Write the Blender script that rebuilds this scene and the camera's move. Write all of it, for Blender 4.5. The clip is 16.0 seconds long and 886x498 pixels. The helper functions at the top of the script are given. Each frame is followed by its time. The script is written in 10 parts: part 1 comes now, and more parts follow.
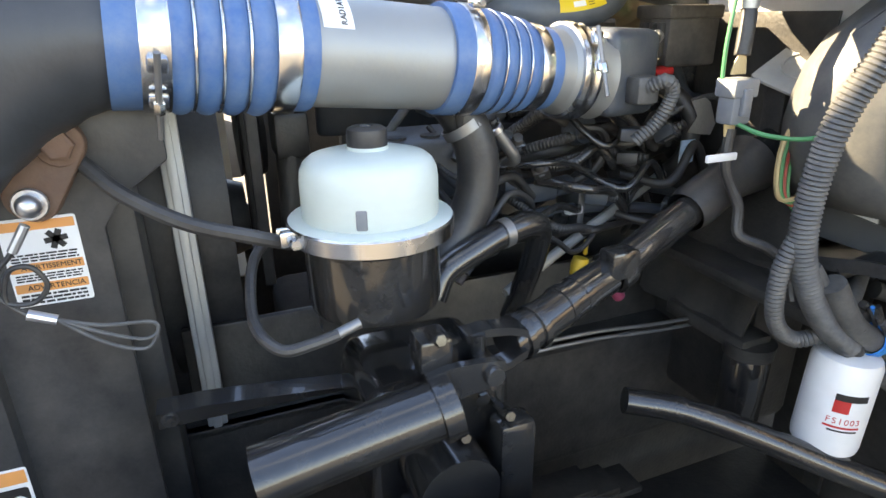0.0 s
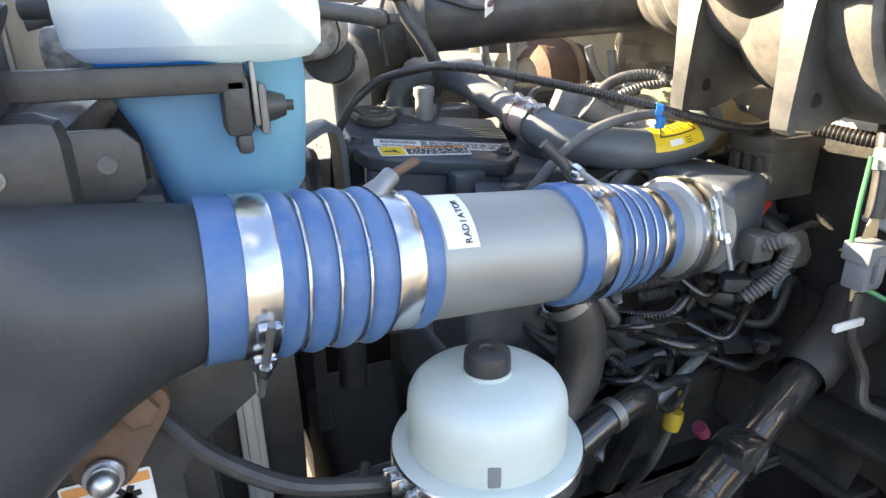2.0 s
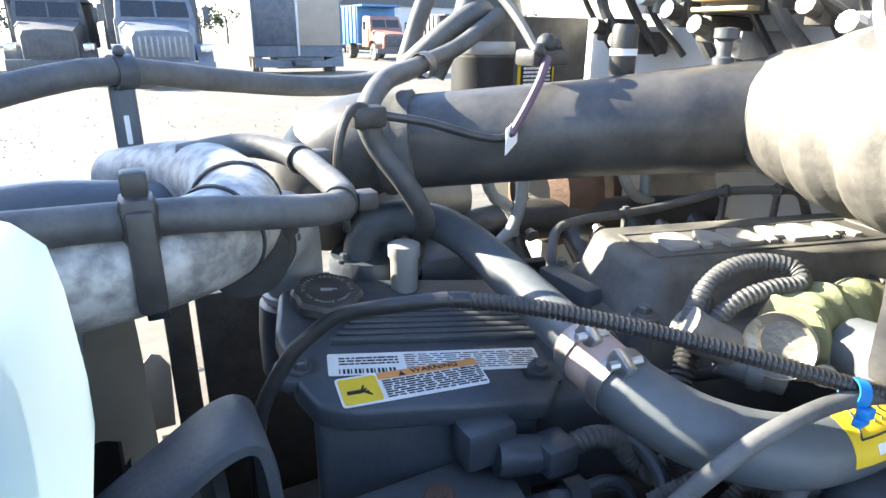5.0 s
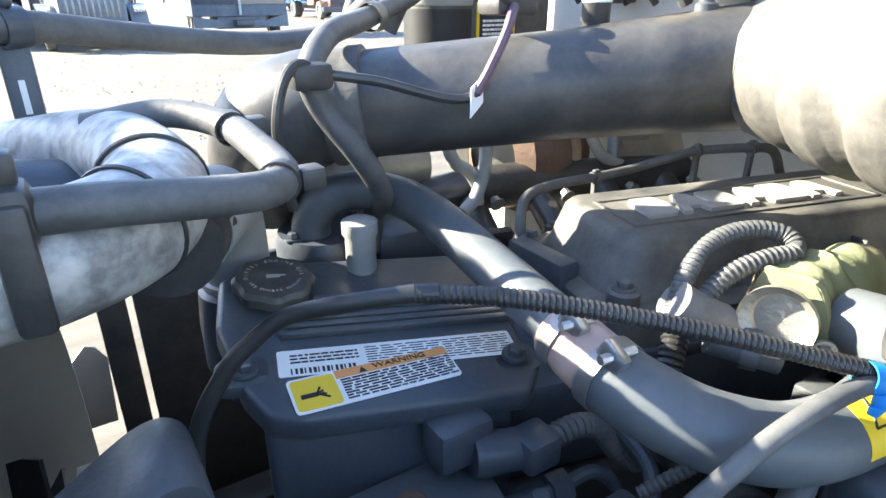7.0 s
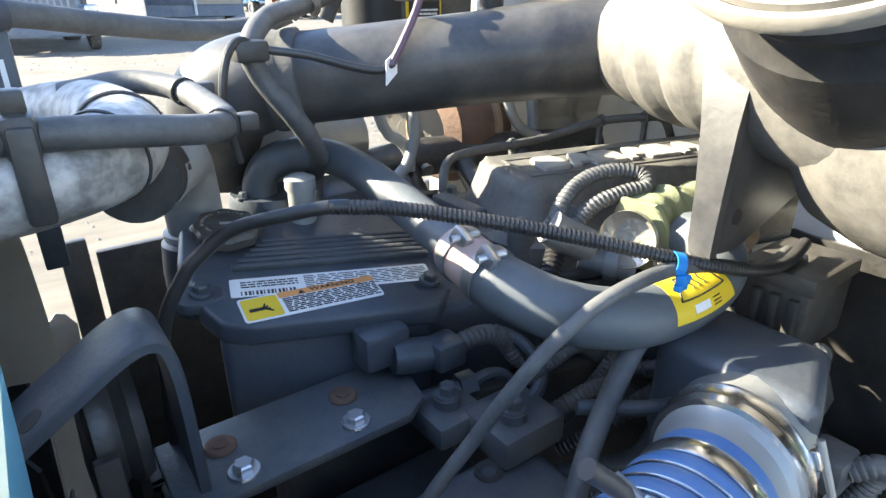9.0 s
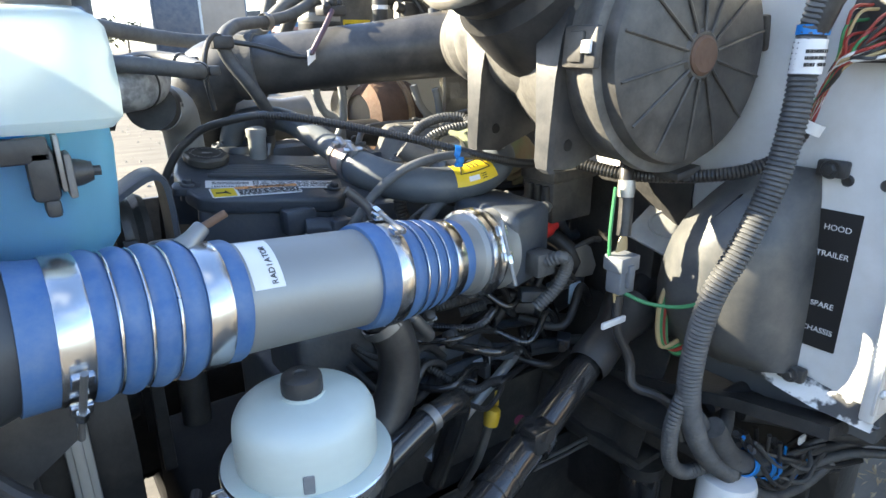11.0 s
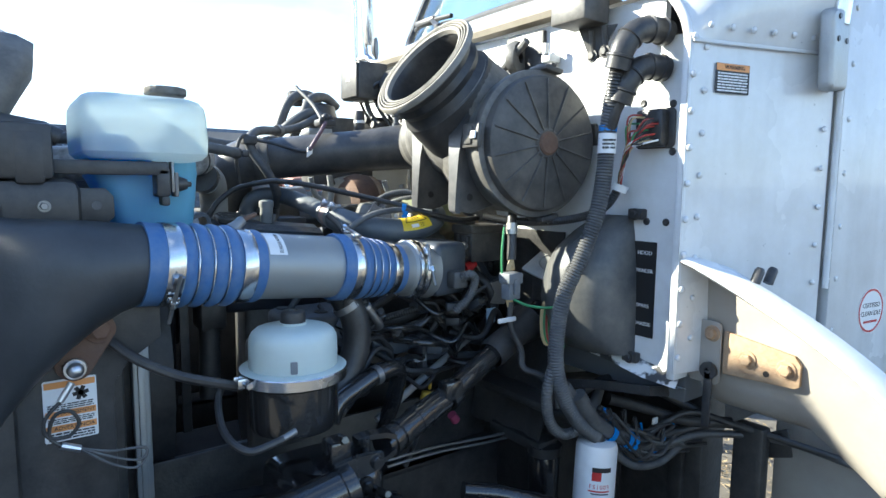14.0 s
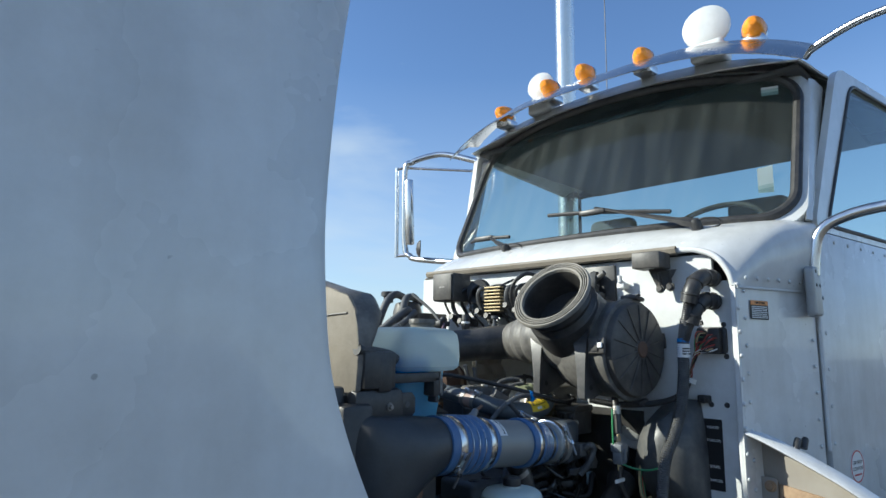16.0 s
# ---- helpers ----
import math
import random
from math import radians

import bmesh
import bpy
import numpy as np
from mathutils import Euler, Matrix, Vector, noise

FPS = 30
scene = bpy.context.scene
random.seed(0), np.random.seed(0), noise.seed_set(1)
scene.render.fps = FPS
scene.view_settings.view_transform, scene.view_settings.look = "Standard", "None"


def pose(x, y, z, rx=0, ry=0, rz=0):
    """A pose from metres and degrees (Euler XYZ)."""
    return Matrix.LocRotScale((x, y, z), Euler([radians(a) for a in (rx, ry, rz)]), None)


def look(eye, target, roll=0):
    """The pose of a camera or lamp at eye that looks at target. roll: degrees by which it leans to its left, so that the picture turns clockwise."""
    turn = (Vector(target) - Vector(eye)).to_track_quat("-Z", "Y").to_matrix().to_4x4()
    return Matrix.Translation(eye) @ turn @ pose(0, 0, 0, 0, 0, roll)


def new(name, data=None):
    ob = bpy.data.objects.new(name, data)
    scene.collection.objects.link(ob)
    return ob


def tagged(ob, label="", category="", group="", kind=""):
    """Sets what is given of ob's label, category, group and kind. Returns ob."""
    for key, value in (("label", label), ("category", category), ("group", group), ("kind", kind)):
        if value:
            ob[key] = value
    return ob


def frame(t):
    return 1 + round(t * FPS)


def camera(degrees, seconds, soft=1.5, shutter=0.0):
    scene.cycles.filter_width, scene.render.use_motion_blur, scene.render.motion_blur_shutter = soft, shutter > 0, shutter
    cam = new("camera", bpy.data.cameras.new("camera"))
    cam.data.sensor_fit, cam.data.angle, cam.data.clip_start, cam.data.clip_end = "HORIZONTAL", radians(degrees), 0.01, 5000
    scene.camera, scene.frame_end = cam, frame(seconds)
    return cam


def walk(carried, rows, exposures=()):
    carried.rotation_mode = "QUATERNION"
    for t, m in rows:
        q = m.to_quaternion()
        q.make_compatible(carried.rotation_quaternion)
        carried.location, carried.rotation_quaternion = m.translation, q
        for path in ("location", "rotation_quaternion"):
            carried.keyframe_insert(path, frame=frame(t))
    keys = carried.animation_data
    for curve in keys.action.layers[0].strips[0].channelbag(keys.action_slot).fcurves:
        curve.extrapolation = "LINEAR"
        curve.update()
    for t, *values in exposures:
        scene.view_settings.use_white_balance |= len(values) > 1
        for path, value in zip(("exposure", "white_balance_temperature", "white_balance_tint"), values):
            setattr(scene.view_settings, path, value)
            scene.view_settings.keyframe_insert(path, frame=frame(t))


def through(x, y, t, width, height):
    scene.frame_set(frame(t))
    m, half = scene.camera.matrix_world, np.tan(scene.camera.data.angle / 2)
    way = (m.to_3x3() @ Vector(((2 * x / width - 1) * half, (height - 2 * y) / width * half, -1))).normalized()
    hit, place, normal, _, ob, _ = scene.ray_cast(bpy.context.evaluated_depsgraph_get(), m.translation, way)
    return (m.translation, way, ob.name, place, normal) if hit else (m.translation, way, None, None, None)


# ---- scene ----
cam = camera(73.0, 16.0)

PATH = [
    (0, (-0.873, -0.326, 1.512), (-0.183, 1.403, 0.781), -0.7),
    (0.5, (-0.826, -0.249, 1.522), (-0.15, 1.491, 0.804), -0.8),
    (1, (-0.882, -0.212, 1.582), (-0.205, 1.528, 0.866), -0.8),
    (1.5, (-0.904, -0.171, 1.65), (-0.215, 1.568, 0.943), -0.8),
    (2, (-0.934, -0.125, 1.683), (-0.21, 1.605, 0.989), -1.0),
    (2.5, (-0.895, -0.011, 1.73), (-0.13, 1.701, 1.034), -1.0),
    (3, (-0.85, 0.134, 1.776), (-0.068, 1.842, 1.09), -1.0),
    (3.5, (-0.825, 0.218, 1.82), (-0.016, 1.918, 1.145), -0.6),
    (5.8, (-0.779, 0.399, 1.826), (0.151, 2.026, 1.127), 0.1),
    (6, (-0.775, 0.411, 1.812), (0.153, 2.024, 1.079), -0.2),
    (6.5, (-0.771, 0.423, 1.809), (0.181, 2.001, 1.032), 0.1),
    (7, (-0.76, 0.419, 1.814), (0.234, 1.967, 1.027), 0.1),
    (7.5, (-0.751, 0.42, 1.8), (0.283, 1.944, 1.021), -0.2),
    (8, (-0.753, 0.415, 1.798), (0.317, 1.914, 1.019), -0.0),
    (8.5, (-0.755, 0.377, 1.804), (0.342, 1.865, 1.04), 0.0),
    (9, (-0.796, 0.267, 1.803), (0.285, 1.753, 1.013), -0.3),
    (9.5, (-0.836, 0.129, 1.794), (0.22, 1.619, 0.979), -0.7),
    (10, (-0.879, 0.001, 1.772), (0.188, 1.475, 0.941), -0.3),
    (10.2, (-0.881, -0.042, 1.766), (0.188, 1.436, 0.943), -0.4),
    (12.3, (-1.051, -0.541, 1.651), (0.112, 1.056, 1.335), 0.7),
    (12.5, (-1.076, -0.574, 1.638), (0.094, 1.017, 1.325), 0.7),
    (13, (-1.095, -0.615, 1.611), (0.083, 0.97, 1.298), 0.7),
    (13.5, (-1.111, -0.632, 1.589), (0.069, 0.953, 1.278), 0.7),
    (14, (-1.122, -0.69, 1.627), (0.067, 0.903, 1.411), 0.6),
    (14.5, (-1.167, -0.711, 1.629), (0.029, 0.891, 1.564), 0.5),
    (15, (-1.404, -0.764, 1.646), (-0.195, 0.829, 1.607), 0.5),
    (15.5, (-1.677, -0.756, 1.69), (-0.426, 0.804, 1.689), 0.6),
    (16, (-1.948, -0.687, 1.733), (-0.563, 0.723, 2.04), 0.8),
]
EXPOSURES = [(0.0, 3.17, 8900, 8), (2.5, 2.8, 8000, 8), (3.5, 2.67, 7300, 6), (6.0, 2.8, 6600, 4), (8.5, 2.67, 6600, 3), (10.0, 2.65, 7500, 4), (12.5, 2.2, 6150, 1), (13.8, 2.05, 6150, 0), (14.8, 1.21, 6000, 1), (15.5, 0.8, 5850, 1), (16.0, 0.5, 5850, 0)]
walk(cam, [(t, look(eye, target, roll)) for t, eye, target, roll in PATH], EXPOSURES)

# ---------------------------------------------------------------- small building kit
V = Vector


def rgb(r, g, b):
    return (r, g, b, 1.0)


def material(name, col, rough=0.5, metal=0.0, col2=None, scale=12.0, fine=140.0, bump=0.15, dust=0.0, dustcol=(0.36, 0.33, 0.28), coat=0.0, spread=0.5):
    """A surface with a broad stain, a fine grain, a bump and, if wanted, dust that settles in blotches."""
    m = bpy.data.materials.new(name)
    m.use_nodes = True
    nt = m.node_tree
    N, L = nt.nodes, nt.links
    b = N["Principled BSDF"]
    tc = N.new("ShaderNodeTexCoord")
    n1 = N.new("ShaderNodeTexNoise")
    n1.inputs["Scale"].default_value, n1.inputs["Detail"].default_value = scale, 5
    n2 = N.new("ShaderNodeTexNoise")
    n2.inputs["Scale"].default_value, n2.inputs["Detail"].default_value = fine, 3
    L.new(tc.outputs["Object"], n1.inputs["Vector"])
    L.new(tc.outputs["Object"], n2.inputs["Vector"])
    ramp = N.new("ShaderNodeValToRGB")
    e = ramp.color_ramp.elements
    e[0].position, e[1].position = 0.5 - spread / 2, 0.5 + spread / 2
    c2 = col2 or tuple(c * 0.72 for c in col)
    e[0].color, e[1].color = rgb(*c2), rgb(*col)
    L.new(n1.outputs["Fac"], ramp.inputs["Fac"])
    out = ramp.outputs["Color"]
    if dust:
        mix = N.new("ShaderNodeMix")
        mix.data_type = "RGBA"
        r2 = N.new("ShaderNodeMapRange")
        r2.inputs["From Min"].default_value, r2.inputs["From Max"].default_value = 0.35, 0.75
        r2.inputs["To Max"].default_value = dust
        n3 = N.new("ShaderNodeTexNoise")
        n3.inputs["Scale"].default_value, n3.inputs["Detail"].default_value = scale * 2.3, 8
        n3.inputs["Roughness"].default_value = 0.7
        L.new(tc.outputs["Object"], n3.inputs["Vector"])
        L.new(n3.outputs["Fac"], r2.inputs["Value"])
        L.new(r2.outputs["Result"], mix.inputs["Factor"])
        L.new(out, mix.inputs["A"])
        mix.inputs["B"].default_value = rgb(*dustcol)
        out = mix.outputs["Result"]
    L.new(out, b.inputs["Base Color"])
    rr = N.new("ShaderNodeMapRange")
    rr.inputs["To Min"].default_value, rr.inputs["To Max"].default_value = max(0.03, rough - 0.12), min(1.0, rough + 0.12)
    L.new(n1.outputs["Fac"], rr.inputs["Value"])
    L.new(rr.outputs["Result"], b.inputs["Roughness"])
    b.inputs["Metallic"].default_value = metal
    b.inputs["Coat Weight"].default_value = coat
    if bump:
        bp = N.new("ShaderNodeBump")
        bp.inputs["Strength"].default_value, bp.inputs["Distance"].default_value = bump, 0.002
        L.new(n2.outputs["Fac"], bp.inputs["Height"])
        L.new(bp.outputs["Normal"], b.inputs["Normal"])
    return m


def finish(ob, angle=35.0):
    me = ob.data
    me.polygons.foreach_set("use_smooth", [True] * len(me.polygons))
    me.set_sharp_from_angle(angle=radians(angle))
    return ob


def mesh_of(bm, name, mat):
    bmesh.ops.recalc_face_normals(bm, faces=bm.faces)
    me = bpy.data.meshes.new(name)
    bm.to_mesh(me)
    bm.free()
    me.materials.append(mat)
    return me


def part(name, bm, mat, parent, label="", angle=35.0):
    """One mesh under a thing or a part."""
    ob = finish(new(name, mesh_of(bm, name, mat)), angle)
    ob.parent = parent
    if parent.parent is None:
        ob.matrix_parent_inverse = parent.matrix_world.inverted()
    return tagged(ob, label)


def solid(name, bm, mat, label, category, group="", kind="", angle=35.0):
    """A thing that is one mesh."""
    return tagged(finish(new(name, mesh_of(bm, name, mat)), angle), label, category, group, kind)


def thing(name, at, label, category, group="", kind=""):
    ob = new(name)
    ob.location = at
    ob.empty_display_size = 0.05
    bpy.context.view_layer.update()
    return tagged(ob, label, category, group, kind)


def basis(o, z, x=None):
    """A frame at o whose z axis points along z."""
    z = V(z).normalized()
    x = V(x) if x is not None else (V((1, 0, 0)) if abs(z.x) < 0.9 else V((0, 1, 0)))
    x = (x - z * x.dot(z)).normalized()
    y = z.cross(x)
    return Matrix((x, y, z)).transposed().to_4x4() if o is None else Matrix.Translation(o) @ Matrix((x, y, z)).transposed().to_4x4()


def join(*bms):
    """The first bmesh with all the others added."""
    base = bms[0]
    for b in bms[1:]:
        me = bpy.data.meshes.new("tmp")
        b.to_mesh(me)
        b.free()
        base.from_mesh(me)
        bpy.data.meshes.remove(me)
    return base


def box(x0, x1, y0, y1, z0, z1, bevel=0.0, m=None, seg=2):
    bm = bmesh.new()
    bmesh.ops.create_cube(bm, size=1)
    bmesh.ops.scale(bm, vec=(x1 - x0, y1 - y0, z1 - z0), verts=bm.verts)
    if bevel:
        bmesh.ops.bevel(bm, geom=bm.edges[:], offset=bevel, segments=seg, profile=0.5, affect="EDGES")
    bmesh.ops.translate(bm, vec=((x0 + x1) / 2, (y0 + y1) / 2, (z0 + z1) / 2), verts=bm.verts)
    if m is not None:
        bm.transform(m)
    return bm


def lathe(profile, m=None, seg=32):
    """Turns (radius, height) pairs about z."""
    bm = bmesh.new()
    rings = []
    for r, z in profile:
        if r < 1e-5:
            rings.append([bm.verts.new((0, 0, z))])
        else:
            rings.append([bm.verts.new((r * math.cos(2 * math.pi * k / seg), r * math.sin(2 * math.pi * k / seg), z)) for k in range(seg)])
    for a, b in zip(rings, rings[1:]):
        for k in range(seg):
            q = (k + 1) % seg
            if len(a) == 1 and len(b) == 1:
                continue
            if len(a) == 1:
                bm.faces.new((a[0], b[k], b[q]))
            elif len(b) == 1:
                bm.faces.new((a[k], a[q], b[0]))
            else:
                bm.faces.new((a[k], a[q], b[q], b[k]))
    if m is not None:
        bm.transform(m)
    return bm


def spline(pts, n=8):
    """A smooth line through points."""
    p = [V(q) for q in pts]
    if len(p) < 3:
        return [p[0].lerp(p[-1], k / n) for k in range(n + 1)]
    p = [p[0] * 2 - p[1], *p, p[-1] * 2 - p[-2]]
    out = []
    for a, b, c, d in zip(p, p[1:], p[2:], p[3:]):
        for k in range(n):
            t = k / n
            out.append(0.5 * (2 * b + (c - a) * t + (2 * a - 5 * b + 4 * c - d) * t * t + (3 * b - a - 3 * c + d) * t**3))
    return out + [p[-2]]


def sweep(line, radius, seg=14, caps=True, flat=1.0):
    """A tube along a line; radius is a number or one a point."""
    line = [V(p) for p in line]
    rad = [radius] * len(line) if isinstance(radius, (int, float)) else list(radius)
    bm = bmesh.new()
    rings, side = [], None
    for i, p in enumerate(line):
        d = (line[min(i + 1, len(line) - 1)] - line[max(i - 1, 0)]).normalized()
        if side is None:
            side = (V((0, 0, 1)) if abs(d.z) < 0.9 else V((1, 0, 0))).cross(d).normalized()
        side = (side - d * side.dot(d)).normalized()
        up = d.cross(side)
        rings.append([bm.verts.new(p + rad[i] * (side * math.cos(2 * math.pi * k / seg) + up * flat * math.sin(2 * math.pi * k / seg))) for k in range(seg)])
    for a, b in zip(rings, rings[1:]):
        for k in range(seg):
            bm.faces.new((a[k], a[(k + 1) % seg], b[(k + 1) % seg], b[k]))
    if caps:
        bm.faces.new(rings[0][::-1])
        bm.faces.new(rings[-1])
    return bm


def arc_even(line, step):
    """The line again, in equal steps."""
    out, left = [line[0].copy()], step
    for a, b in zip(line, line[1:]):
        d = (b - a).length
        while d >= left and d > 1e-9:
            a = a + (b - a) * (left / d)
            out.append(a.copy())
            d = (b - a).length
            left = step
        left -= d
    return out


def loom(pts, r, pitch=0.006, depth=0.14, seg=10):
    """Split corrugated conduit along points."""
    line = arc_even(spline(pts, 14), pitch / 3)
    rad = [r * (1.0 - depth * (0, 1, 0.25)[i % 3]) for i in range(len(line))]
    return sweep(line, rad, seg)


def cord(pts, r, seg=10, n=8):
    return sweep(spline(pts, n), r, seg)


def prism(outline, depth, m=None, bevel=0.0, seg=2):
    """A flat outline in x, y given a thickness along z."""
    bm = bmesh.new()
    f = bm.faces.new([bm.verts.new((x, y, 0)) for x, y in outline])
    r = bmesh.ops.extrude_face_region(bm, geom=[f])
    bmesh.ops.translate(bm, vec=(0, 0, depth), verts=[v for v in r["geom"] if isinstance(v, bmesh.types.BMVert)])
    if bevel:
        bmesh.ops.bevel(bm, geom=bm.edges[:], offset=bevel, segments=seg, profile=0.5, affect="EDGES")
    if m is not None:
        bm.transform(m)
    return bm


def rounded(w, h, r, n=5, cx=0.0, cy=0.0):
    out = []
    for sx, sy, a0 in ((1, 1, 0), (-1, 1, 90), (-1, -1, 180), (1, -1, 270)):
        for k in range(n + 1):
            a = radians(a0 + 90 * k / n)
            out.append((cx + sx * (w / 2 - r) + r * math.cos(a), cy + sy * (h / 2 - r) + r * math.sin(a)))
    return out


def hexbolt(at, axis, r=0.009, h=0.007, washer=True):
    """A hexagon head with its washer, seated at a place."""
    m = basis(at, axis)
    head = lathe([(0, h + 0.002), (r * 0.8, h + 0.002), (r, h), (r, 0.001), (0, 0.001)], m, 6)
    return join(head, lathe([(0, 0.0025), (r * 1.4, 0.0025), (r * 1.5, 0.001), (r * 1.5, -0.001), (0, -0.001)], m, 18)) if washer else head


def ball(at, r, flat=1.0, seg=12, axis=(0, 0, 1)):
    return lathe([(0, -r * flat)] + [(r * math.cos(radians(a)), r * flat * math.sin(radians(a))) for a in range(-75, 90, 15)] + [(0, r * flat)], basis(at, axis), seg)


def loft(rows, close_u=False, caps=False):
    """A skin over rows of points of the same length."""
    bm = bmesh.new()
    vs = [[bm.verts.new(p) for p in row] for row in rows]
    n = len(vs[0])
    for a, b in zip(vs, vs[1:]):
        for k in range(n if close_u else n - 1):
            q = (k + 1) % n
            bm.faces.new((a[k], a[q], b[q], b[k]))
    if caps:
        bm.faces.new(vs[0][::-1])
        bm.faces.new(vs[-1])
    return bm


def thicken(bm, t):
    """Gives a skin a thickness."""
    bmesh.ops.recalc_face_normals(bm, faces=bm.faces)
    bmesh.ops.solidify(bm, geom=bm.faces[:], thickness=t)
    return bm


def writing(text, size, m, mat, name, parent, label="", depth=0.0006, align="CENTER", squeeze=1.0):
    """Raised letters in the built-in font, lying in the x, y plane of m."""
    cu = bpy.data.curves.new(name, "FONT")
    cu.body, cu.size, cu.extrude, cu.align_x, cu.align_y = text, size, depth, align, "CENTER"
    tmp = bpy.data.objects.new(name, cu)
    scene.collection.objects.link(tmp)
    bpy.context.view_layer.update()
    me = bpy.data.meshes.new_from_object(tmp.evaluated_get(bpy.context.evaluated_depsgraph_get()))
    bpy.data.objects.remove(tmp)
    bpy.data.curves.remove(cu)
    bm = bmesh.new()
    bm.from_mesh(me)
    bpy.data.meshes.remove(me)
    bm.transform(m @ Matrix.Diagonal((squeeze, 1, 1, 1)))
    return part(name, bm, mat, parent, label)


def bars(w, h, rows, m, mat, name, parent, seed=1, thick=0.0005, fill=0.55):
    """Rows of small plain bars, as writing too small to read."""
    rnd = random.Random(seed)
    bms = bmesh.new()
    for k in range(rows):
        yc = h / 2 - (k + 0.5) * h / rows
        x = -w / 2
        while x < w / 2 - 0.02 * w:
            l = min(rnd.uniform(0.05, 0.16) * w, w / 2 - x)
            q = [(x, yc - h / rows * fill / 2), (x + l, yc - h / rows * fill / 2), (x + l, yc + h / rows * fill / 2), (x, yc + h / rows * fill / 2)]
            lo = [bms.verts.new((a, b, 0)) for a, b in q]
            hi = [bms.verts.new((a, b, thick)) for a, b in q]
            bms.faces.new(hi)
            for i in range(4):
                bms.faces.new((lo[i], lo[(i + 1) % 4], hi[(i + 1) % 4], hi[i]))
            x += l + rnd.uniform(0.015, 0.03) * w
    bms.transform(m)
    return part(name, bms, mat, parent)

# ---------------------------------------------------------------- world and sun
SUN_EL, SUN_AZ = 27.0, 135.0  # degrees; azimuth from +x towards +y
world = bpy.data.worlds.new("world")
scene.world = world
world.use_nodes = True
wn, wl = world.node_tree.nodes, world.node_tree.links
sky = wn.new("ShaderNodeTexSky")
sky.sky_type, sky.sun_disc = "NISHITA", False
sky.sun_elevation, sky.sun_rotation = radians(SUN_EL), radians(90 - SUN_AZ)
sky.air_density, sky.dust_density, sky.ozone_density = 1.0, 0.5, 2.6
# thin high cloud, whiter towards the horizon
wtc = wn.new("ShaderNodeTexCoord")
wmap = wn.new("ShaderNodeMapping")
wmap.inputs["Scale"].default_value = (1.0, 1.0, 3.4)
cloud = wn.new("ShaderNodeTexNoise")
cloud.inputs["Scale"].default_value, cloud.inputs["Detail"].default_value, cloud.inputs["Distortion"].default_value = 1.6, 7, 0.4
crange = wn.new("ShaderNodeMapRange")
crange.inputs["From Min"].default_value, crange.inputs["From Max"].default_value = 0.54, 0.78
crange.inputs["To Max"].default_value = 0.8
sepz = wn.new("ShaderNodeSeparateXYZ")
low = wn.new("ShaderNodeMapRange")
low.inputs["From Min"].default_value, low.inputs["From Max"].default_value = 0.0, 0.42
low.inputs["To Min"].default_value, low.inputs["To Max"].default_value = 0.85, 0.0
cmax = wn.new("ShaderNodeMath")
cmax.operation = "MULTIPLY"
cadd = wn.new("ShaderNodeMath")
cadd.operation = "ADD"
cadd.use_clamp = True
cmix = wn.new("ShaderNodeMix")
cmix.data_type = "RGBA"
cmix.inputs["B"].default_value = rgb(4.15, 4.45, 4.95)
wl.new(wtc.outputs["Generated"], wmap.inputs["Vector"])
wl.new(wmap.outputs["Vector"], cloud.inputs["Vector"])
wl.new(cloud.outputs["Fac"], crange.inputs["Value"])
wl.new(wtc.outputs["Generated"], sepz.inputs["Vector"])
wl.new(sepz.outputs["Z"], low.inputs["Value"])
wl.new(low.outputs["Result"], cmax.inputs[0])
cmax.inputs[1].default_value = 0.5
wl.new(cmax.outputs["Value"], cadd.inputs[0])
wl.new(crange.outputs["Result"], cadd.inputs[1])
wl.new(cadd.outputs["Value"], cmix.inputs["Factor"])
deep = wn.new("ShaderNodeMix")
deep.data_type, deep.blend_type = "RGBA", "MULTIPLY"
deep.inputs["Factor"].default_value = 1.0
deep.inputs["B"].default_value = rgb(0.94, 0.94, 1.06)
wl.new(sky.outputs["Color"], deep.inputs["A"])
wl.new(deep.outputs["Result"], cmix.inputs["A"])
wl.new(cmix.outputs["Result"], wn["Background"].inputs["Color"])
wn["Background"].inputs["Strength"].default_value = 0.12
sun = new("sun", bpy.data.lights.new("sun", "SUN"))
sun.data.energy, sun.data.angle, sun.data.color = 5.0, radians(0.55), (1.0, 0.90, 0.76)
sun_dir = V((math.cos(radians(SUN_EL)) * math.cos(radians(SUN_AZ)), math.cos(radians(SUN_EL)) * math.sin(radians(SUN_AZ)), math.sin(radians(SUN_EL))))
sun.matrix_world = look(sun_dir * 40, (0, 0, 0))

# ---------------------------------------------------------------- materials
M_white = material("white truck paint", (0.76, 0.765, 0.76), 0.26, col2=(0.60, 0.61, 0.60), scale=3.2, bump=0.05, dust=0.42, dustcol=(0.42, 0.40, 0.36), coat=0.5)
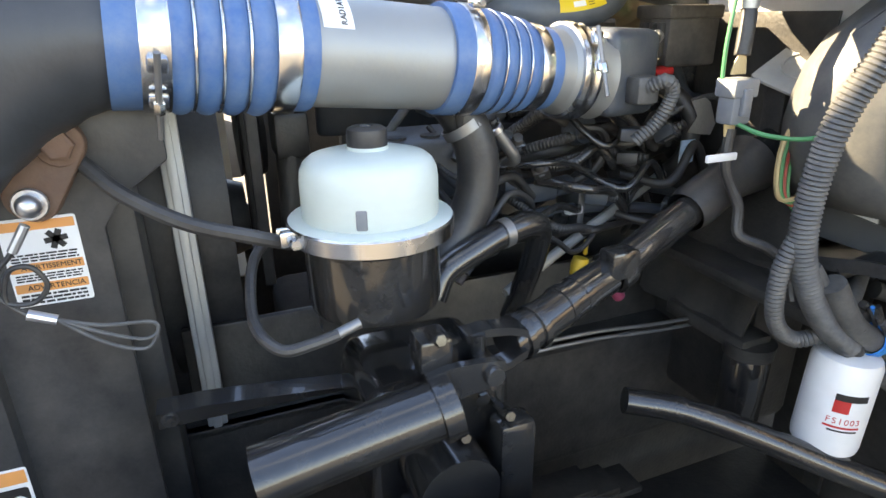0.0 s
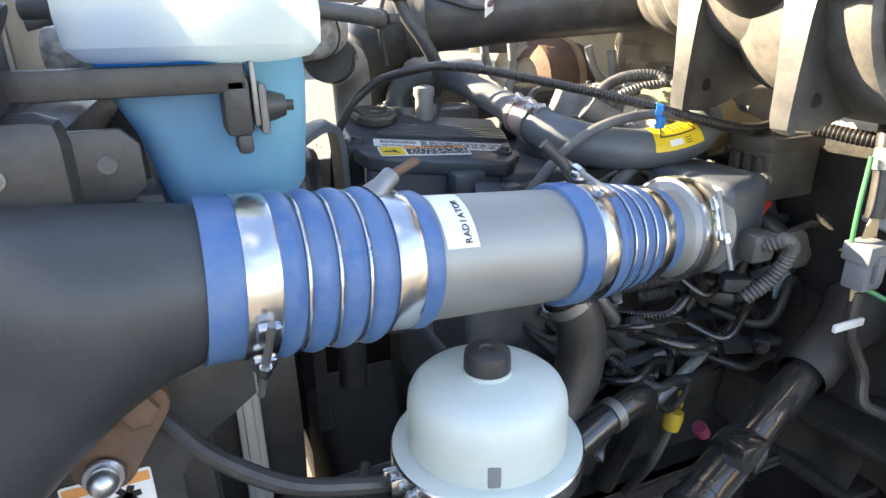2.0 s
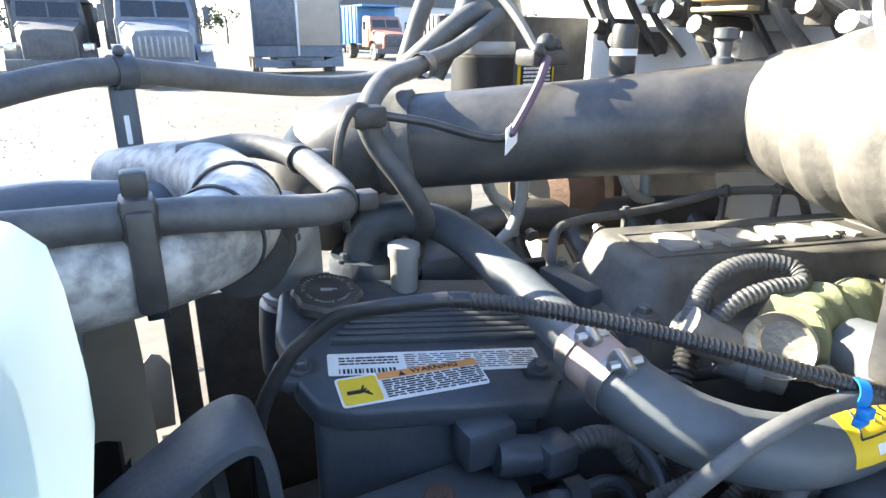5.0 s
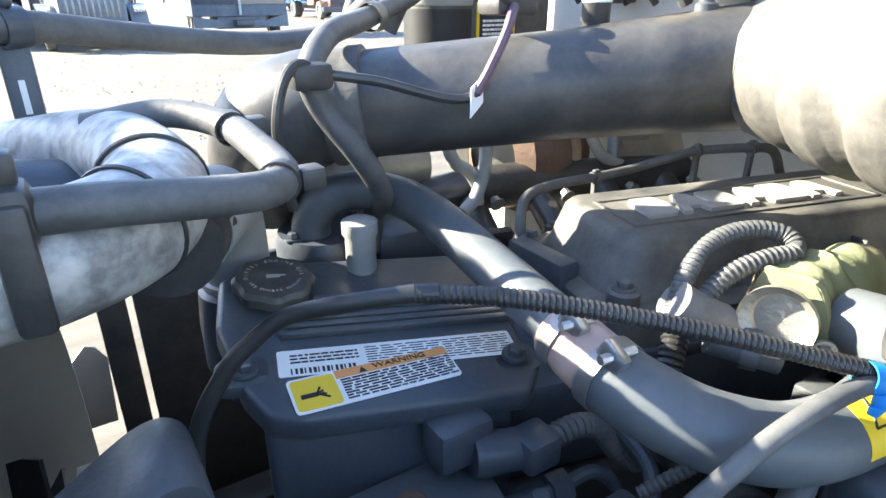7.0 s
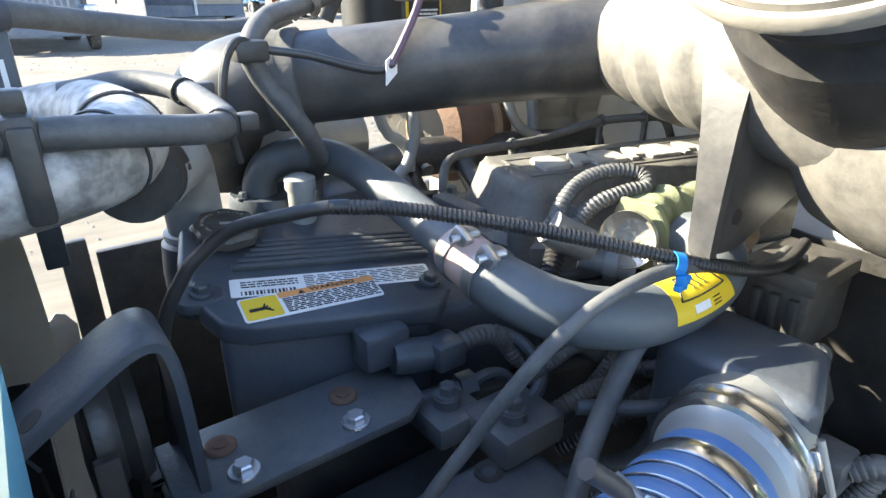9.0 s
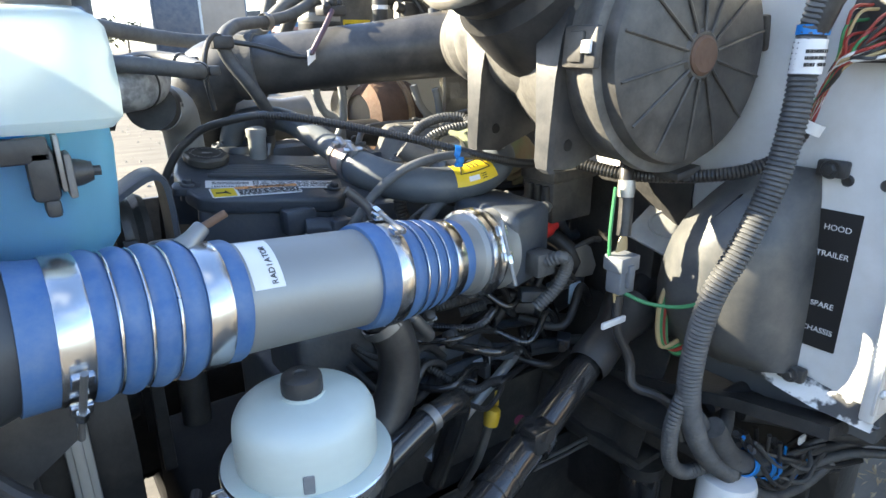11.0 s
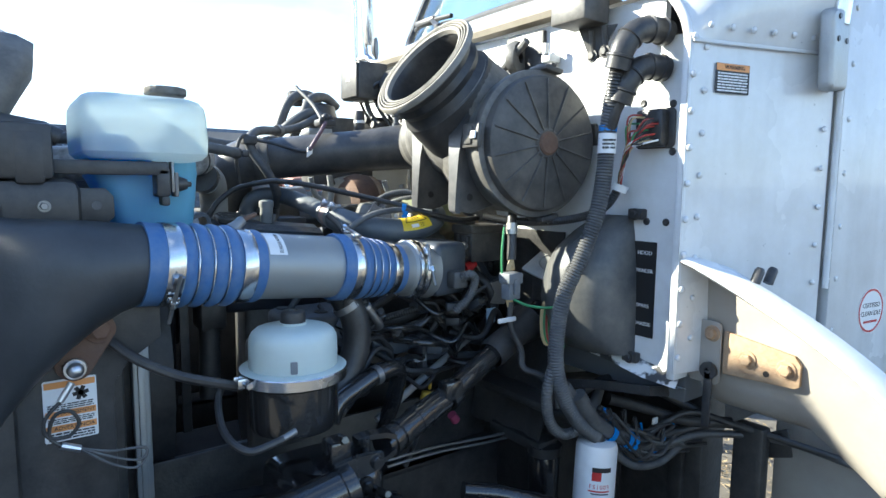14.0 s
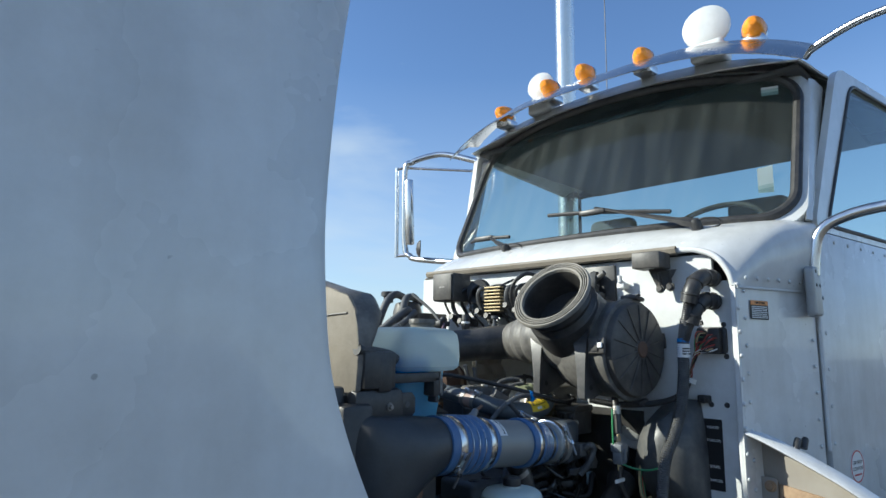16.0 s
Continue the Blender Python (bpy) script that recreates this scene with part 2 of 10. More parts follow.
# rain streaks and small chips in the white paint
w_n, w_l = M_white.node_tree.nodes, M_white.node_tree.links
w_tc, w_mp, w_st, w_ch = w_n.new("ShaderNodeTexCoord"), w_n.new("ShaderNodeMapping"), w_n.new("ShaderNodeTexNoise"), w_n.new("ShaderNodeTexNoise")
w_mp.inputs["Scale"].default_value = (9.0, 9.0, 0.9)
w_st.inputs["Scale"].default_value, w_st.inputs["Detail"].default_value = 2.4, 7
w_ch.inputs["Scale"].default_value, w_ch.inputs["Detail"].default_value = 70.0, 2
w_r1, w_r2, w_mu, w_mx = w_n.new("ShaderNodeMapRange"), w_n.new("ShaderNodeMapRange"), w_n.new("ShaderNodeMath"), w_n.new("ShaderNodeMix")
w_r1.inputs["From Min"].default_value, w_r1.inputs["From Max"].default_value = 0.32, 0.62
w_r1.inputs["To Min"].default_value, w_r1.inputs["To Max"].default_value = 0.92, 1.0
w_r2.inputs["From Min"].default_value, w_r2.inputs["From Max"].default_value = 0.75, 0.79
w_r2.inputs["To Min"].default_value, w_r2.inputs["To Max"].default_value = 1.0, 0.6
w_mu.operation = "MULTIPLY"
w_mx.data_type, w_mx.blend_type = "RGBA", "MULTIPLY"
w_mx.inputs["Factor"].default_value = 1.0
w_base = w_n["Principled BSDF"].inputs["Base Color"]
w_l.new(w_base.links[0].from_socket, w_mx.inputs["A"])
w_l.new(w_tc.outputs["Object"], w_mp.inputs["Vector"])
w_l.new(w_mp.outputs["Vector"], w_st.inputs["Vector"])
w_l.new(w_tc.outputs["Object"], w_ch.inputs["Vector"])
w_l.new(w_st.outputs["Fac"], w_r1.inputs["Value"])
w_l.new(w_ch.outputs["Fac"], w_r2.inputs["Value"])
w_l.new(w_r1.outputs["Result"], w_mu.inputs[0])
w_l.new(w_r2.outputs["Result"], w_mu.inputs[1])
w_l.new(w_mu.outputs["Value"], w_mx.inputs["B"])
w_l.new(w_mx.outputs["Result"], w_base)
M_fire = material("white firewall paint", (0.74, 0.75, 0.75), 0.45, col2=(0.56, 0.58, 0.58), scale=6, bump=0.06, dust=0.35, dustcol=(0.42, 0.39, 0.34))
M_black = material("black plastic", (0.030, 0.031, 0.033), 0.46, col2=(0.018, 0.018, 0.02), scale=9, bump=0.2, dust=0.12)
M_gloss = material("black gloss paint", (0.010, 0.010, 0.011), 0.19, col2=(0.02, 0.02, 0.02), scale=14, bump=0.06, dust=0.05, coat=0.6)
M_duct = material("dusty black duct plastic", (0.105, 0.100, 0.092), 0.52, col2=(0.06, 0.058, 0.055), scale=8, bump=0.3, dust=0.85, dustcol=(0.235, 0.222, 0.198))
M_pipe = material("black intake pipe plastic", (0.040, 0.041, 0.044), 0.40, col2=(0.026, 0.027, 0.030), scale=7, bump=0.12, dust=0.5, dustcol=(0.17, 0.16, 0.145))
M_step = material("grimy beige panel paint", (0.42, 0.39, 0.34), 0.6, col2=(0.30, 0.275, 0.24), scale=5, bump=0.15, dust=0.5, dustcol=(0.28, 0.24, 0.19))
M_hazy = material("dusty black end tank plastic", (0.034, 0.038, 0.043), 0.42, col2=(0.024, 0.027, 0.031), scale=3, bump=0.14, dust=0.4, dustcol=(0.095, 0.10, 0.105))
M_lid = material("worn black lid plastic", (0.033, 0.033, 0.034), 0.5, col2=(0.05, 0.045, 0.04), scale=8, bump=0.2, dust=0.25)
M_rub = material("dusty rubber hose", (0.075, 0.077, 0.080), 0.6, col2=(0.046, 0.048, 0.052), scale=10, bump=0.3, dust=0.5, dustcol=(0.22, 0.22, 0.21))
M_rubk = material("black rubber", (0.016, 0.016, 0.018), 0.42, col2=(0.028, 0.028, 0.029), scale=12, bump=0.2, dust=0.12)
M_loom = material("black corrugated loom", (0.016, 0.016, 0.018), 0.36, col2=(0.026, 0.026, 0.026), scale=15, bump=0.1, dust=0.05)
M_loomg = material("dusty grey loom", (0.07, 0.072, 0.075), 0.5, col2=(0.04, 0.041, 0.043), scale=15, bump=0.2, dust=0.45, dustcol=(0.2, 0.195, 0.18))
M_eng = material("engine grey paint", (0.052, 0.064, 0.082), 0.40, col2=(0.034, 0.042, 0.056), scale=9, bump=0.3, dust=0.45, dustcol=(0.105, 0.108, 0.105))
M_engd = material("dusty engine paint", (0.066, 0.077, 0.092), 0.5, col2=(0.042, 0.050, 0.060), scale=9, bump=0.35, dust=0.6, dustcol=(0.14, 0.135, 0.125))
M_cover = material("dusty valve cover plastic", (0.070, 0.072, 0.074), 0.55, col2=(0.046, 0.048, 0.050), scale=6, bump=0.2, dust=0.8, dustcol=(0.22, 0.205, 0.175))
M_fend = material("dirty cream fender paint", (0.40, 0.375, 0.335), 0.55, col2=(0.28, 0.255, 0.22), scale=5, bump=0.1, dust=0.6, dustcol=(0.30, 0.26, 0.21))
M_paleg = material("worn pale grey fitting", (0.36, 0.37, 0.36), 0.5, col2=(0.24, 0.25, 0.25), scale=30, bump=0.2, dust=0.4)
M_letter = material("worn pale letters", (0.42, 0.41, 0.39), 0.5, col2=(0.25, 0.245, 0.235), scale=22, bump=0.1, dust=0.3)
M_dull = material("hazed charge pipe metal", (0.33, 0.345, 0.345), 0.5, 0.5, col2=(0.26, 0.27, 0.27), scale=6, bump=0.06, dust=0.4, dustcol=(0.31, 0.31, 0.29))
M_lip = material("dusty rubber lips", (0.27, 0.25, 0.215), 0.75, col2=(0.16, 0.15, 0.13), scale=14, bump=0.2, dust=0.5, dustcol=(0.36, 0.33, 0.28))
M_alu = material("dulled aluminium", (0.47, 0.48, 0.475), 0.48, 0.55, col2=(0.38, 0.39, 0.385), scale=6, bump=0.06, dust=0.35, dustcol=(0.42, 0.42, 0.39))
M_cast = material("cast aluminium", (0.45, 0.46, 0.46), 0.5, 0.7, col2=(0.33, 0.34, 0.34), scale=18, bump=0.45, dust=0.2)
M_chrome = material("stainless steel", (0.66, 0.66, 0.66), 0.24, 1.0, col2=(0.6, 0.6, 0.6), scale=20, bump=0.03)
M_tube = material("grey painted coolant tube", (0.085, 0.10, 0.115), 0.45, col2=(0.062, 0.074, 0.086), scale=9, bump=0.12, dust=0.4, dustcol=(0.19, 0.19, 0.18))
M_spray = material("dusty frost-spotted pipe", (0.46, 0.46, 0.45), 0.5, 0.2, col2=(0.16, 0.16, 0.16), scale=60, bump=0.3, dust=0.4, dustcol=(0.5, 0.49, 0.46), spread=0.25)
M_blue = material("blue silicone", (0.045, 0.135, 0.33), 0.45, col2=(0.035, 0.105, 0.27), scale=14, bump=0.12, dust=0.6, dustcol=(0.17, 0.24, 0.33))
M_poly = material("milky plastic", (0.70, 0.76, 0.74), 0.35, col2=(0.62, 0.69, 0.68), scale=5, bump=0.02, dust=0.1)
M_label = material("white label", (0.78, 0.78, 0.77), 0.4, col2=(0.7, 0.7, 0.69), scale=30, bump=0.0)
M_ink = material("black ink", (0.015, 0.015, 0.016), 0.5, bump=0.0)
M_yel = material("yellow label", (0.78, 0.55, 0.03), 0.4, col2=(0.68, 0.47, 0.03), scale=20, bump=0.0)
M_org = material("orange label", (0.78, 0.33, 0.10), 0.45, col2=(0.62, 0.27, 0.09), scale=25, bump=0.0)
M_red = material("red plastic", (0.55, 0.03, 0.03), 0.4, bump=0.05)
M_tie = material("blue cable tie", (0.01, 0.22, 0.62), 0.4, bump=0.02)
M_rust = material("rusty steel", (0.15, 0.082, 0.052), 0.8, 0.1, col2=(0.08, 0.048, 0.036), scale=22, bump=0.6, dust=0.25, dustcol=(0.26, 0.18, 0.12))
M_rusty = material("ochre rusty plate", (0.40, 0.28, 0.17), 0.8, col2=(0.23, 0.14, 0.085), scale=28, bump=0.6, dust=0.3, dustcol=(0.55, 0.42, 0.27))
M_steel = material("grey steel", (0.30, 0.30, 0.30), 0.45, 0.8, col2=(0.2, 0.2, 0.2), scale=20, bump=0.2, dust=0.2)
M_zinc = material("zinc bolt", (0.62, 0.63, 0.65), 0.32, 0.9, col2=(0.45, 0.46, 0.48), scale=40, bump=0.1)
M_tan = material("tan baffle plastic", (0.25, 0.215, 0.16), 0.65, col2=(0.18, 0.155, 0.12), scale=7, bump=0.2, dust=0.4)
M_green = material("camouflage green wrap", (0.20, 0.22, 0.12), 0.75, col2=(0.25, 0.17, 0.10), scale=9, bump=0.5, dust=0.3, dustcol=(0.28, 0.28, 0.20), spread=0.12)
M_tape = material("grey tape", (0.17, 0.16, 0.15), 0.55, col2=(0.12, 0.115, 0.11), scale=30, bump=0.3, dust=0.3)
M_foil = material("heat shield foil", (0.52, 0.50, 0.45), 0.42, 0.75, col2=(0.40, 0.38, 0.34), scale=16, bump=0.7)
M_orangeh = material("salmon hose sleeve", (0.46, 0.30, 0.25), 0.65, col2=(0.36, 0.26, 0.23), scale=14, bump=0.2, dust=0.4)
M_amber = material("amber lens", (0.9, 0.33, 0.01), 0.25, col2=(0.8, 0.25, 0.01), scale=40, bump=0.2)
M_wireg = material("green wire", (0.06, 0.27, 0.11), 0.45, bump=0.0)
M_wirer = material("red wire", (0.38, 0.05, 0.04), 0.45, bump=0.0)
M_wirey = material("tan wire", (0.55, 0.42, 0.22), 0.45, bump=0.0)
M_wirek = material("purple braided cable", (0.16, 0.10, 0.13), 0.6, bump=0.3)
M_grey = material("grey connector", (0.145, 0.165, 0.185), 0.5, col2=(0.16, 0.17, 0.19), scale=30, bump=0.1, dust=0.2)
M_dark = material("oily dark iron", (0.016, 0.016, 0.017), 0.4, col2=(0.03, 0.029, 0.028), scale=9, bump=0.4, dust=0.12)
M_seat = material("grey cab trim", (0.10, 0.105, 0.11), 0.8, bump=0.2)

# translucent washer bottle and its fluid
def milky(name, col, through, clear=0.0):
    m = bpy.data.materials.new(name)
    m.use_nodes = True
    N, L = m.node_tree.nodes, m.node_tree.links
    b = N["Principled BSDF"]
    nz = N.new("ShaderNodeTexNoise")
    nz.inputs["Scale"].default_value = 9
    rp = N.new("ShaderNodeValToRGB")
    rp.color_ramp.elements[0].color, rp.color_ramp.elements[1].color = rgb(*[c * 0.9 for c in col]), rgb(*col)
    L.new(nz.outputs["Fac"], rp.inputs["Fac"])
    L.new(rp.outputs["Color"], b.inputs["Base Color"])
    b.inputs["Roughness"].default_value = 0.32
    tl = N.new("ShaderNodeBsdfTranslucent")
    tl.inputs["Color"].default_value = rgb(*col)
    mx = N.new("ShaderNodeMixShader")
    mx.inputs["Fac"].default_value = through
    L.new(b.outputs["BSDF"], mx.inputs[1])
    L.new(tl.outputs["BSDF"], mx.inputs[2])
    out = mx.outputs["Shader"]
    if clear:
        tr = N.new("ShaderNodeBsdfTransparent")
        tr.inputs["Color"].default_value = rgb(*[min(1, c * 1.1) for c in col])
        m2 = N.new("ShaderNodeMixShader")
        m2.inputs["Fac"].default_value = clear
        L.new(out, m2.inputs[1])
        L.new(tr.outputs["BSDF"], m2.inputs[2])
        out = m2.outputs["Shader"]
    L.new(out, N["Material Output"].inputs["Surface"])
    return m


M_tank = milky("translucent washer bottle plastic", (0.72, 0.79, 0.78), 0.55, 0.2)
M_tankb = milky("washer bottle plastic over blue fluid", (0.36, 0.70, 0.84), 0.5, 0.25)
M_fluid = milky("blue washer fluid", (0.02, 0.42, 0.80), 0.6, 0.05)
M_dome = milky("milky reservoir plastic", (0.74, 0.82, 0.78), 0.3)

M_glass = bpy.data.materials.new("window glass")
M_glass.use_nodes = True
gN, gL = M_glass.node_tree.nodes, M_glass.node_tree.links
gl = gN.new("ShaderNodeBsdfGlossy")
gl.inputs["Roughness"].default_value = 0.02
gt = gN.new("ShaderNodeBsdfTransparent")
gt.inputs["Color"].default_value = rgb(0.72, 0.80, 0.80)
gw_ = gN.new("ShaderNodeLayerWeight")
gp = gN.new("ShaderNodeMath")
gp.operation = "POWER"
gp.inputs[1].default_value = 4.0
gL.new(gw_.outputs["Facing"], gp.inputs[0])
gf = gN.new("ShaderNodeMapRange")
gf.inputs["To Min"].default_value, gf.inputs["To Max"].default_value = 0.03, 0.6
gL.new(gp.outputs["Value"], gf.inputs["Value"])
gm = gN.new("ShaderNodeMixShader")
gL.new(gf.outputs["Result"], gm.inputs["Fac"])
gL.new(gt.outputs["BSDF"], gm.inputs[1])
gL.new(gl.outputs["BSDF"], gm.inputs[2])
gL.new(gm.outputs["Shader"], gN["Material Output"].inputs["Surface"])

# the windscreen carries a film of road dust and run marks
M_screen = bpy.data.materials.new("dusty windscreen glass")
M_screen.use_nodes = True
sN, sL = M_screen.node_tree.nodes, M_screen.node_tree.links
s_gl = sN.new("ShaderNodeBsdfGlossy")
s_gl.inputs["Roughness"].default_value = 0.02
s_tr = sN.new("ShaderNodeBsdfTransparent")
s_tr.inputs["Color"].default_value = rgb(0.70, 0.80, 0.80)
s_df = sN.new("ShaderNodeBsdfDiffuse")
s_df.inputs["Color"].default_value = rgb(0.55, 0.57, 0.55)
s_lw = sN.new("ShaderNodeLayerWeight")
s_pw = sN.new("ShaderNodeMath")
s_pw.operation = "POWER"
s_pw.inputs[1].default_value = 4.0
sL.new(s_lw.outputs["Facing"], s_pw.inputs[0])
s_fr = sN.new("ShaderNodeMapRange")
s_fr.inputs["To Min"].default_value, s_fr.inputs["To Max"].default_value = 0.03, 0.6
sL.new(s_pw.outputs["Value"], s_fr.inputs["Value"])
s_tc = sN.new("ShaderNodeTexCoord")
s_mp = sN.new("ShaderNodeMapping")
s_mp.inputs["Scale"].default_value = (1.0, 6.0, 0.8)
s_n = sN.new("ShaderNodeTexNoise")
s_n.inputs["Scale"].default_value, s_n.inputs["Detail"].default_value = 3.0, 6
s_r = sN.new("ShaderNodeMapRange")
s_r.inputs["From Min"].default_value, s_r.inputs["From Max"].default_value = 0.42, 0.75
s_r.inputs["To Min"].default_value, s_r.inputs["To Max"].default_value = 0.015, 0.04
s_m1, s_m2 = sN.new("ShaderNodeMixShader"), sN.new("ShaderNodeMixShader")
sL.new(s_tc.outputs["Object"], s_mp.inputs["Vector"])
sL.new(s_mp.outputs["Vector"], s_n.inputs["Vector"])
sL.new(s_n.outputs["Fac"], s_r.inputs["Value"])
sL.new(s_r.outputs["Result"], s_m1.inputs["Fac"])
sL.new(s_tr.outputs["BSDF"], s_m1.inputs[1])
sL.new(s_df.outputs["BSDF"], s_m1.inputs[2])
sL.new(s_fr.outputs["Result"], s_m2.inputs["Fac"])
sL.new(s_m1.outputs["Shader"], s_m2.inputs[1])
sL.new(s_gl.outputs["BSDF"], s_m2.inputs[2])
sL.new(s_m2.outputs["Shader"], sN["Material Output"].inputs["Surface"])

# ---------------------------------------------------------------- ground
M_ground = material("pale packed dirt", (0.168, 0.147, 0.118), 0.95, col2=(0.105, 0.094, 0.078), scale=0.9, fine=55, bump=0.9, dust=0.35, dustcol=(0.205, 0.188, 0.16))
# tyre marks and worn patches in the dirt
gnt = M_ground.node_tree
g_tc, g_mp, g_nz = gnt.nodes.new("ShaderNodeTexCoord"), gnt.nodes.new("ShaderNodeMapping"), gnt.nodes.new("ShaderNodeTexNoise")
g_mp.inputs["Scale"].default_value = (0.5, 3.6, 1.0)
g_mp.inputs["Rotation"].default_value = (0.0, 0.0, 0.12)
g_nz.inputs["Scale"].default_value, g_nz.inputs["Detail"].default_value, g_nz.inputs["Roughness"].default_value = 1.4, 9, 0.68
g_rp, g_mx = gnt.nodes.new("ShaderNodeMapRange"), gnt.nodes.new("ShaderNodeMix")
g_rp.inputs["From Min"].default_value, g_rp.inputs["From Max"].default_value = 0.38, 0.66
g_rp.inputs["To Min"].default_value, g_rp.inputs["To Max"].default_value = 0.72, 1.08
g_mx.data_type, g_mx.blend_type = "RGBA", "MULTIPLY"
g_mx.inputs["Factor"].default_value = 1.0
g_bs = gnt.nodes["Principled BSDF"]
g_src = g_bs.inputs["Base Color"].links[0].from_socket
gnt.links.new(g_tc.outputs["Object"], g_mp.inputs["Vector"])
gnt.links.new(g_mp.outputs["Vector"], g_nz.inputs["Vector"])
gnt.links.new(g_nz.outputs["Fac"], g_rp.inputs["Value"])
gnt.links.new(g_src, g_mx.inputs["A"])
gnt.links.new(g_rp.outputs["Result"], g_mx.inputs["B"])
gnt.links.new(g_mx.outputs["Result"], g_bs.inputs["Base Color"])


def lie(x, y):
    """Height of the yard, which climbs a little towards the parked trucks."""
    return 0.3 * min(1.0, max(0.0, (y - 4) / 15)) + (0.05 * noise.noise(V((x * 0.21, y * 0.21, 0))) if abs(x) < 60 and -20 < y < 72 else 0.0)


gx = [-900, -300, -120, -60] + [-40 + 2 * k for k in range(51)] + [90, 150, 320, 900]
gy = [-900, -200, -60, -30] + [-20 + 2 * k for k in range(46)] + [90, 130, 320, 900]
rows = []
for yy in gy:
    rows.append([(xx, yy, lie(xx, yy)) for xx in gx])
solid("ground", loft(rows), M_ground, "pale packed dirt yard with tyre tracks", "ground", kind="structure")
M_stone = material("loose gravel", (0.34, 0.31, 0.26), 0.9, col2=(0.2, 0.19, 0.17), scale=3, bump=0.4)
rnd = random.Random(4)
gv, gf_ = [], []
for k in range(6000):
    x, y, s = rnd.uniform(-14, 16), rnd.uniform(1.8, 22), rnd.uniform(0.008, 0.035)
    z = lie(x, y)
    o, a = len(gv), rnd.uniform(0, 3)
    gv += [(x + s * math.cos(a), y + s * math.sin(a), z), (x + s * math.cos(a + 2.1), y + s * math.sin(a + 2.1), z), (x + s * math.cos(a + 4.2), y + s * math.sin(a + 4.2), z), (x, y, z + s * 0.7)]
    gf_ += [(o, o + 1, o + 3), (o + 1, o + 2, o + 3), (o + 2, o, o + 3)]
rd_ = random.Random(77)
lv, lf = [], []
for k in range(5200):
    x, y = rd_.uniform(-0.5, 3.0), rd_.uniform(-0.3, 2.4)
    a, l, w, z = rd_.uniform(0, 6.28), rd_.uniform(0.02, 0.075), rd_.uniform(0.002, 0.009), lie(x, y) + rd_.uniform(0.004, 0.02)
    ca, sa, b = math.cos(a), math.sin(a), len(lv)
    lv += [(x - ca * l / 2, y - sa * l / 2, z - 0.003), (x + sa * w, y - ca * w, z + 0.004), (x + ca * l / 2, y + sa * l / 2, z + rd_.uniform(-0.003, 0.008)), (x - sa * w, y + ca * w, z + 0.001)]
    lf += [(b, b + 1, b + 3), (b + 1, b + 2, b + 3)]
lme = bpy.data.meshes.new("dry_litter")
lme.from_pydata(lv, [], lf)
lme.materials.append(material("dry straw and leaves", (0.36, 0.28, 0.16), 0.85, col2=(0.17, 0.12, 0.07), scale=30, bump=0.2))
tagged(new("dry_litter", lme), "dry straw and leaves scattered on the dirt", "litter", kind="stuff")
gme = bpy.data.meshes.new("gravel")
gme.from_pydata(gv, [], gf_)
gme.materials.append(M_stone)
tagged(new("gravel", gme), "loose gravel and clods lying on the dirt yard", "gravel", kind="stuff")

# ---------------------------------------------------------------- charge air pipe and its hoses
AX0, AXD = V((-0.945, 0.362, 1.494)), V((0.600, 0.052, -0.058)).normalized()


def veer(x):
    """How far the run leaves its straight line towards the engine."""
    return 0.19 * max(0.0, x + 0.54)


def on_axis(x):
    """The frame on the pipe's axis at a given x, z axis along the pipe."""
    m = basis(AX0 + AXD * ((x - AX0.x) / AXD.x), AXD, (0, 0, 1))
    return Matrix.Translation((0, veer(x), -0.2 * veer(x))) @ m


def turned(profile, seg=48):
    """A piece turned about the pipe's axis, from (x, radius) pairs."""
    pr = [(r, (x - AX0.x) / AXD.x) for x, r in profile]
    bm = lathe(pr, basis(AX0, AXD, (0, 0, 1)), seg)
    for v in bm.verts:
        v.co += V((0, veer(v.co.x), -0.2 * veer(v.co.x)))
    return bm


def band(x0, x1, r, t=0.0014, seg=48):
    return turned([(x0, r), (x0, r + t), (x0 + 0.002, r + t * 1.6), (x1 - 0.002, r + t * 1.6), (x1, r + t), (x1, r)], seg)


def humps(x0, x1, n, r0, r1, rise):
    out = []
    for k in range(n):
        for q in range(9):
            f = (k + q / 9) / n
            out.append((x0 + (x1 - x0) * f, (r0 + (r1 - r0) * f) + rise * math.sin(math.pi * q / 9) ** 0.7))
    return out + [(x1, r1)]


def tbolt(parent, x, ang, r, length=0.05, back=False):
    """The T-bolt, its trunnions and nut across a clamp band."""
    m = on_axis(x) @ pose(0, 0, 0, 0, 0, ang) @ Matrix.Translation((r + 0.009, 0, 0)) @ pose(0, 0, 0, 180 if back else 0, 0, 0)
    part("bridge", box(-0.006, 0.002, -0.028, -0.012, -0.009, 0.009, 0.002, m), M_chrome, parent)
    part("bridge", box(-0.006, 0.002, 0.012, 0.026, -0.009, 0.009, 0.002, m), M_chrome, parent)
    part("bolt", sweep([m @ V((0.002, -0.034, 0)), m @ V((0.002, length, 0))], 0.0032, 10), M_steel, parent)
    part("nut", lathe([(0, 0.03), (0.0052, 0.03), (0.0056, 0.029), (0.0056, 0.018), (0, 0.018)], m @ Matrix.Translation((0.002, 0, 0)) @ pose(0, 0, 0, -90, 0, 0), 6), M_chrome, parent)


pipe = thing("charge_air_pipe", on_axis(-0.63).translation, "satin aluminium charge air pipe with a paper label", "pipe")
part("tube", turned([(-0.76, 0.0575), (-0.76, 0.0605), (-0.57, 0.0605), (-0.57, 0.0575), (-0.76, 0.0575)], 64), M_dull, pipe)
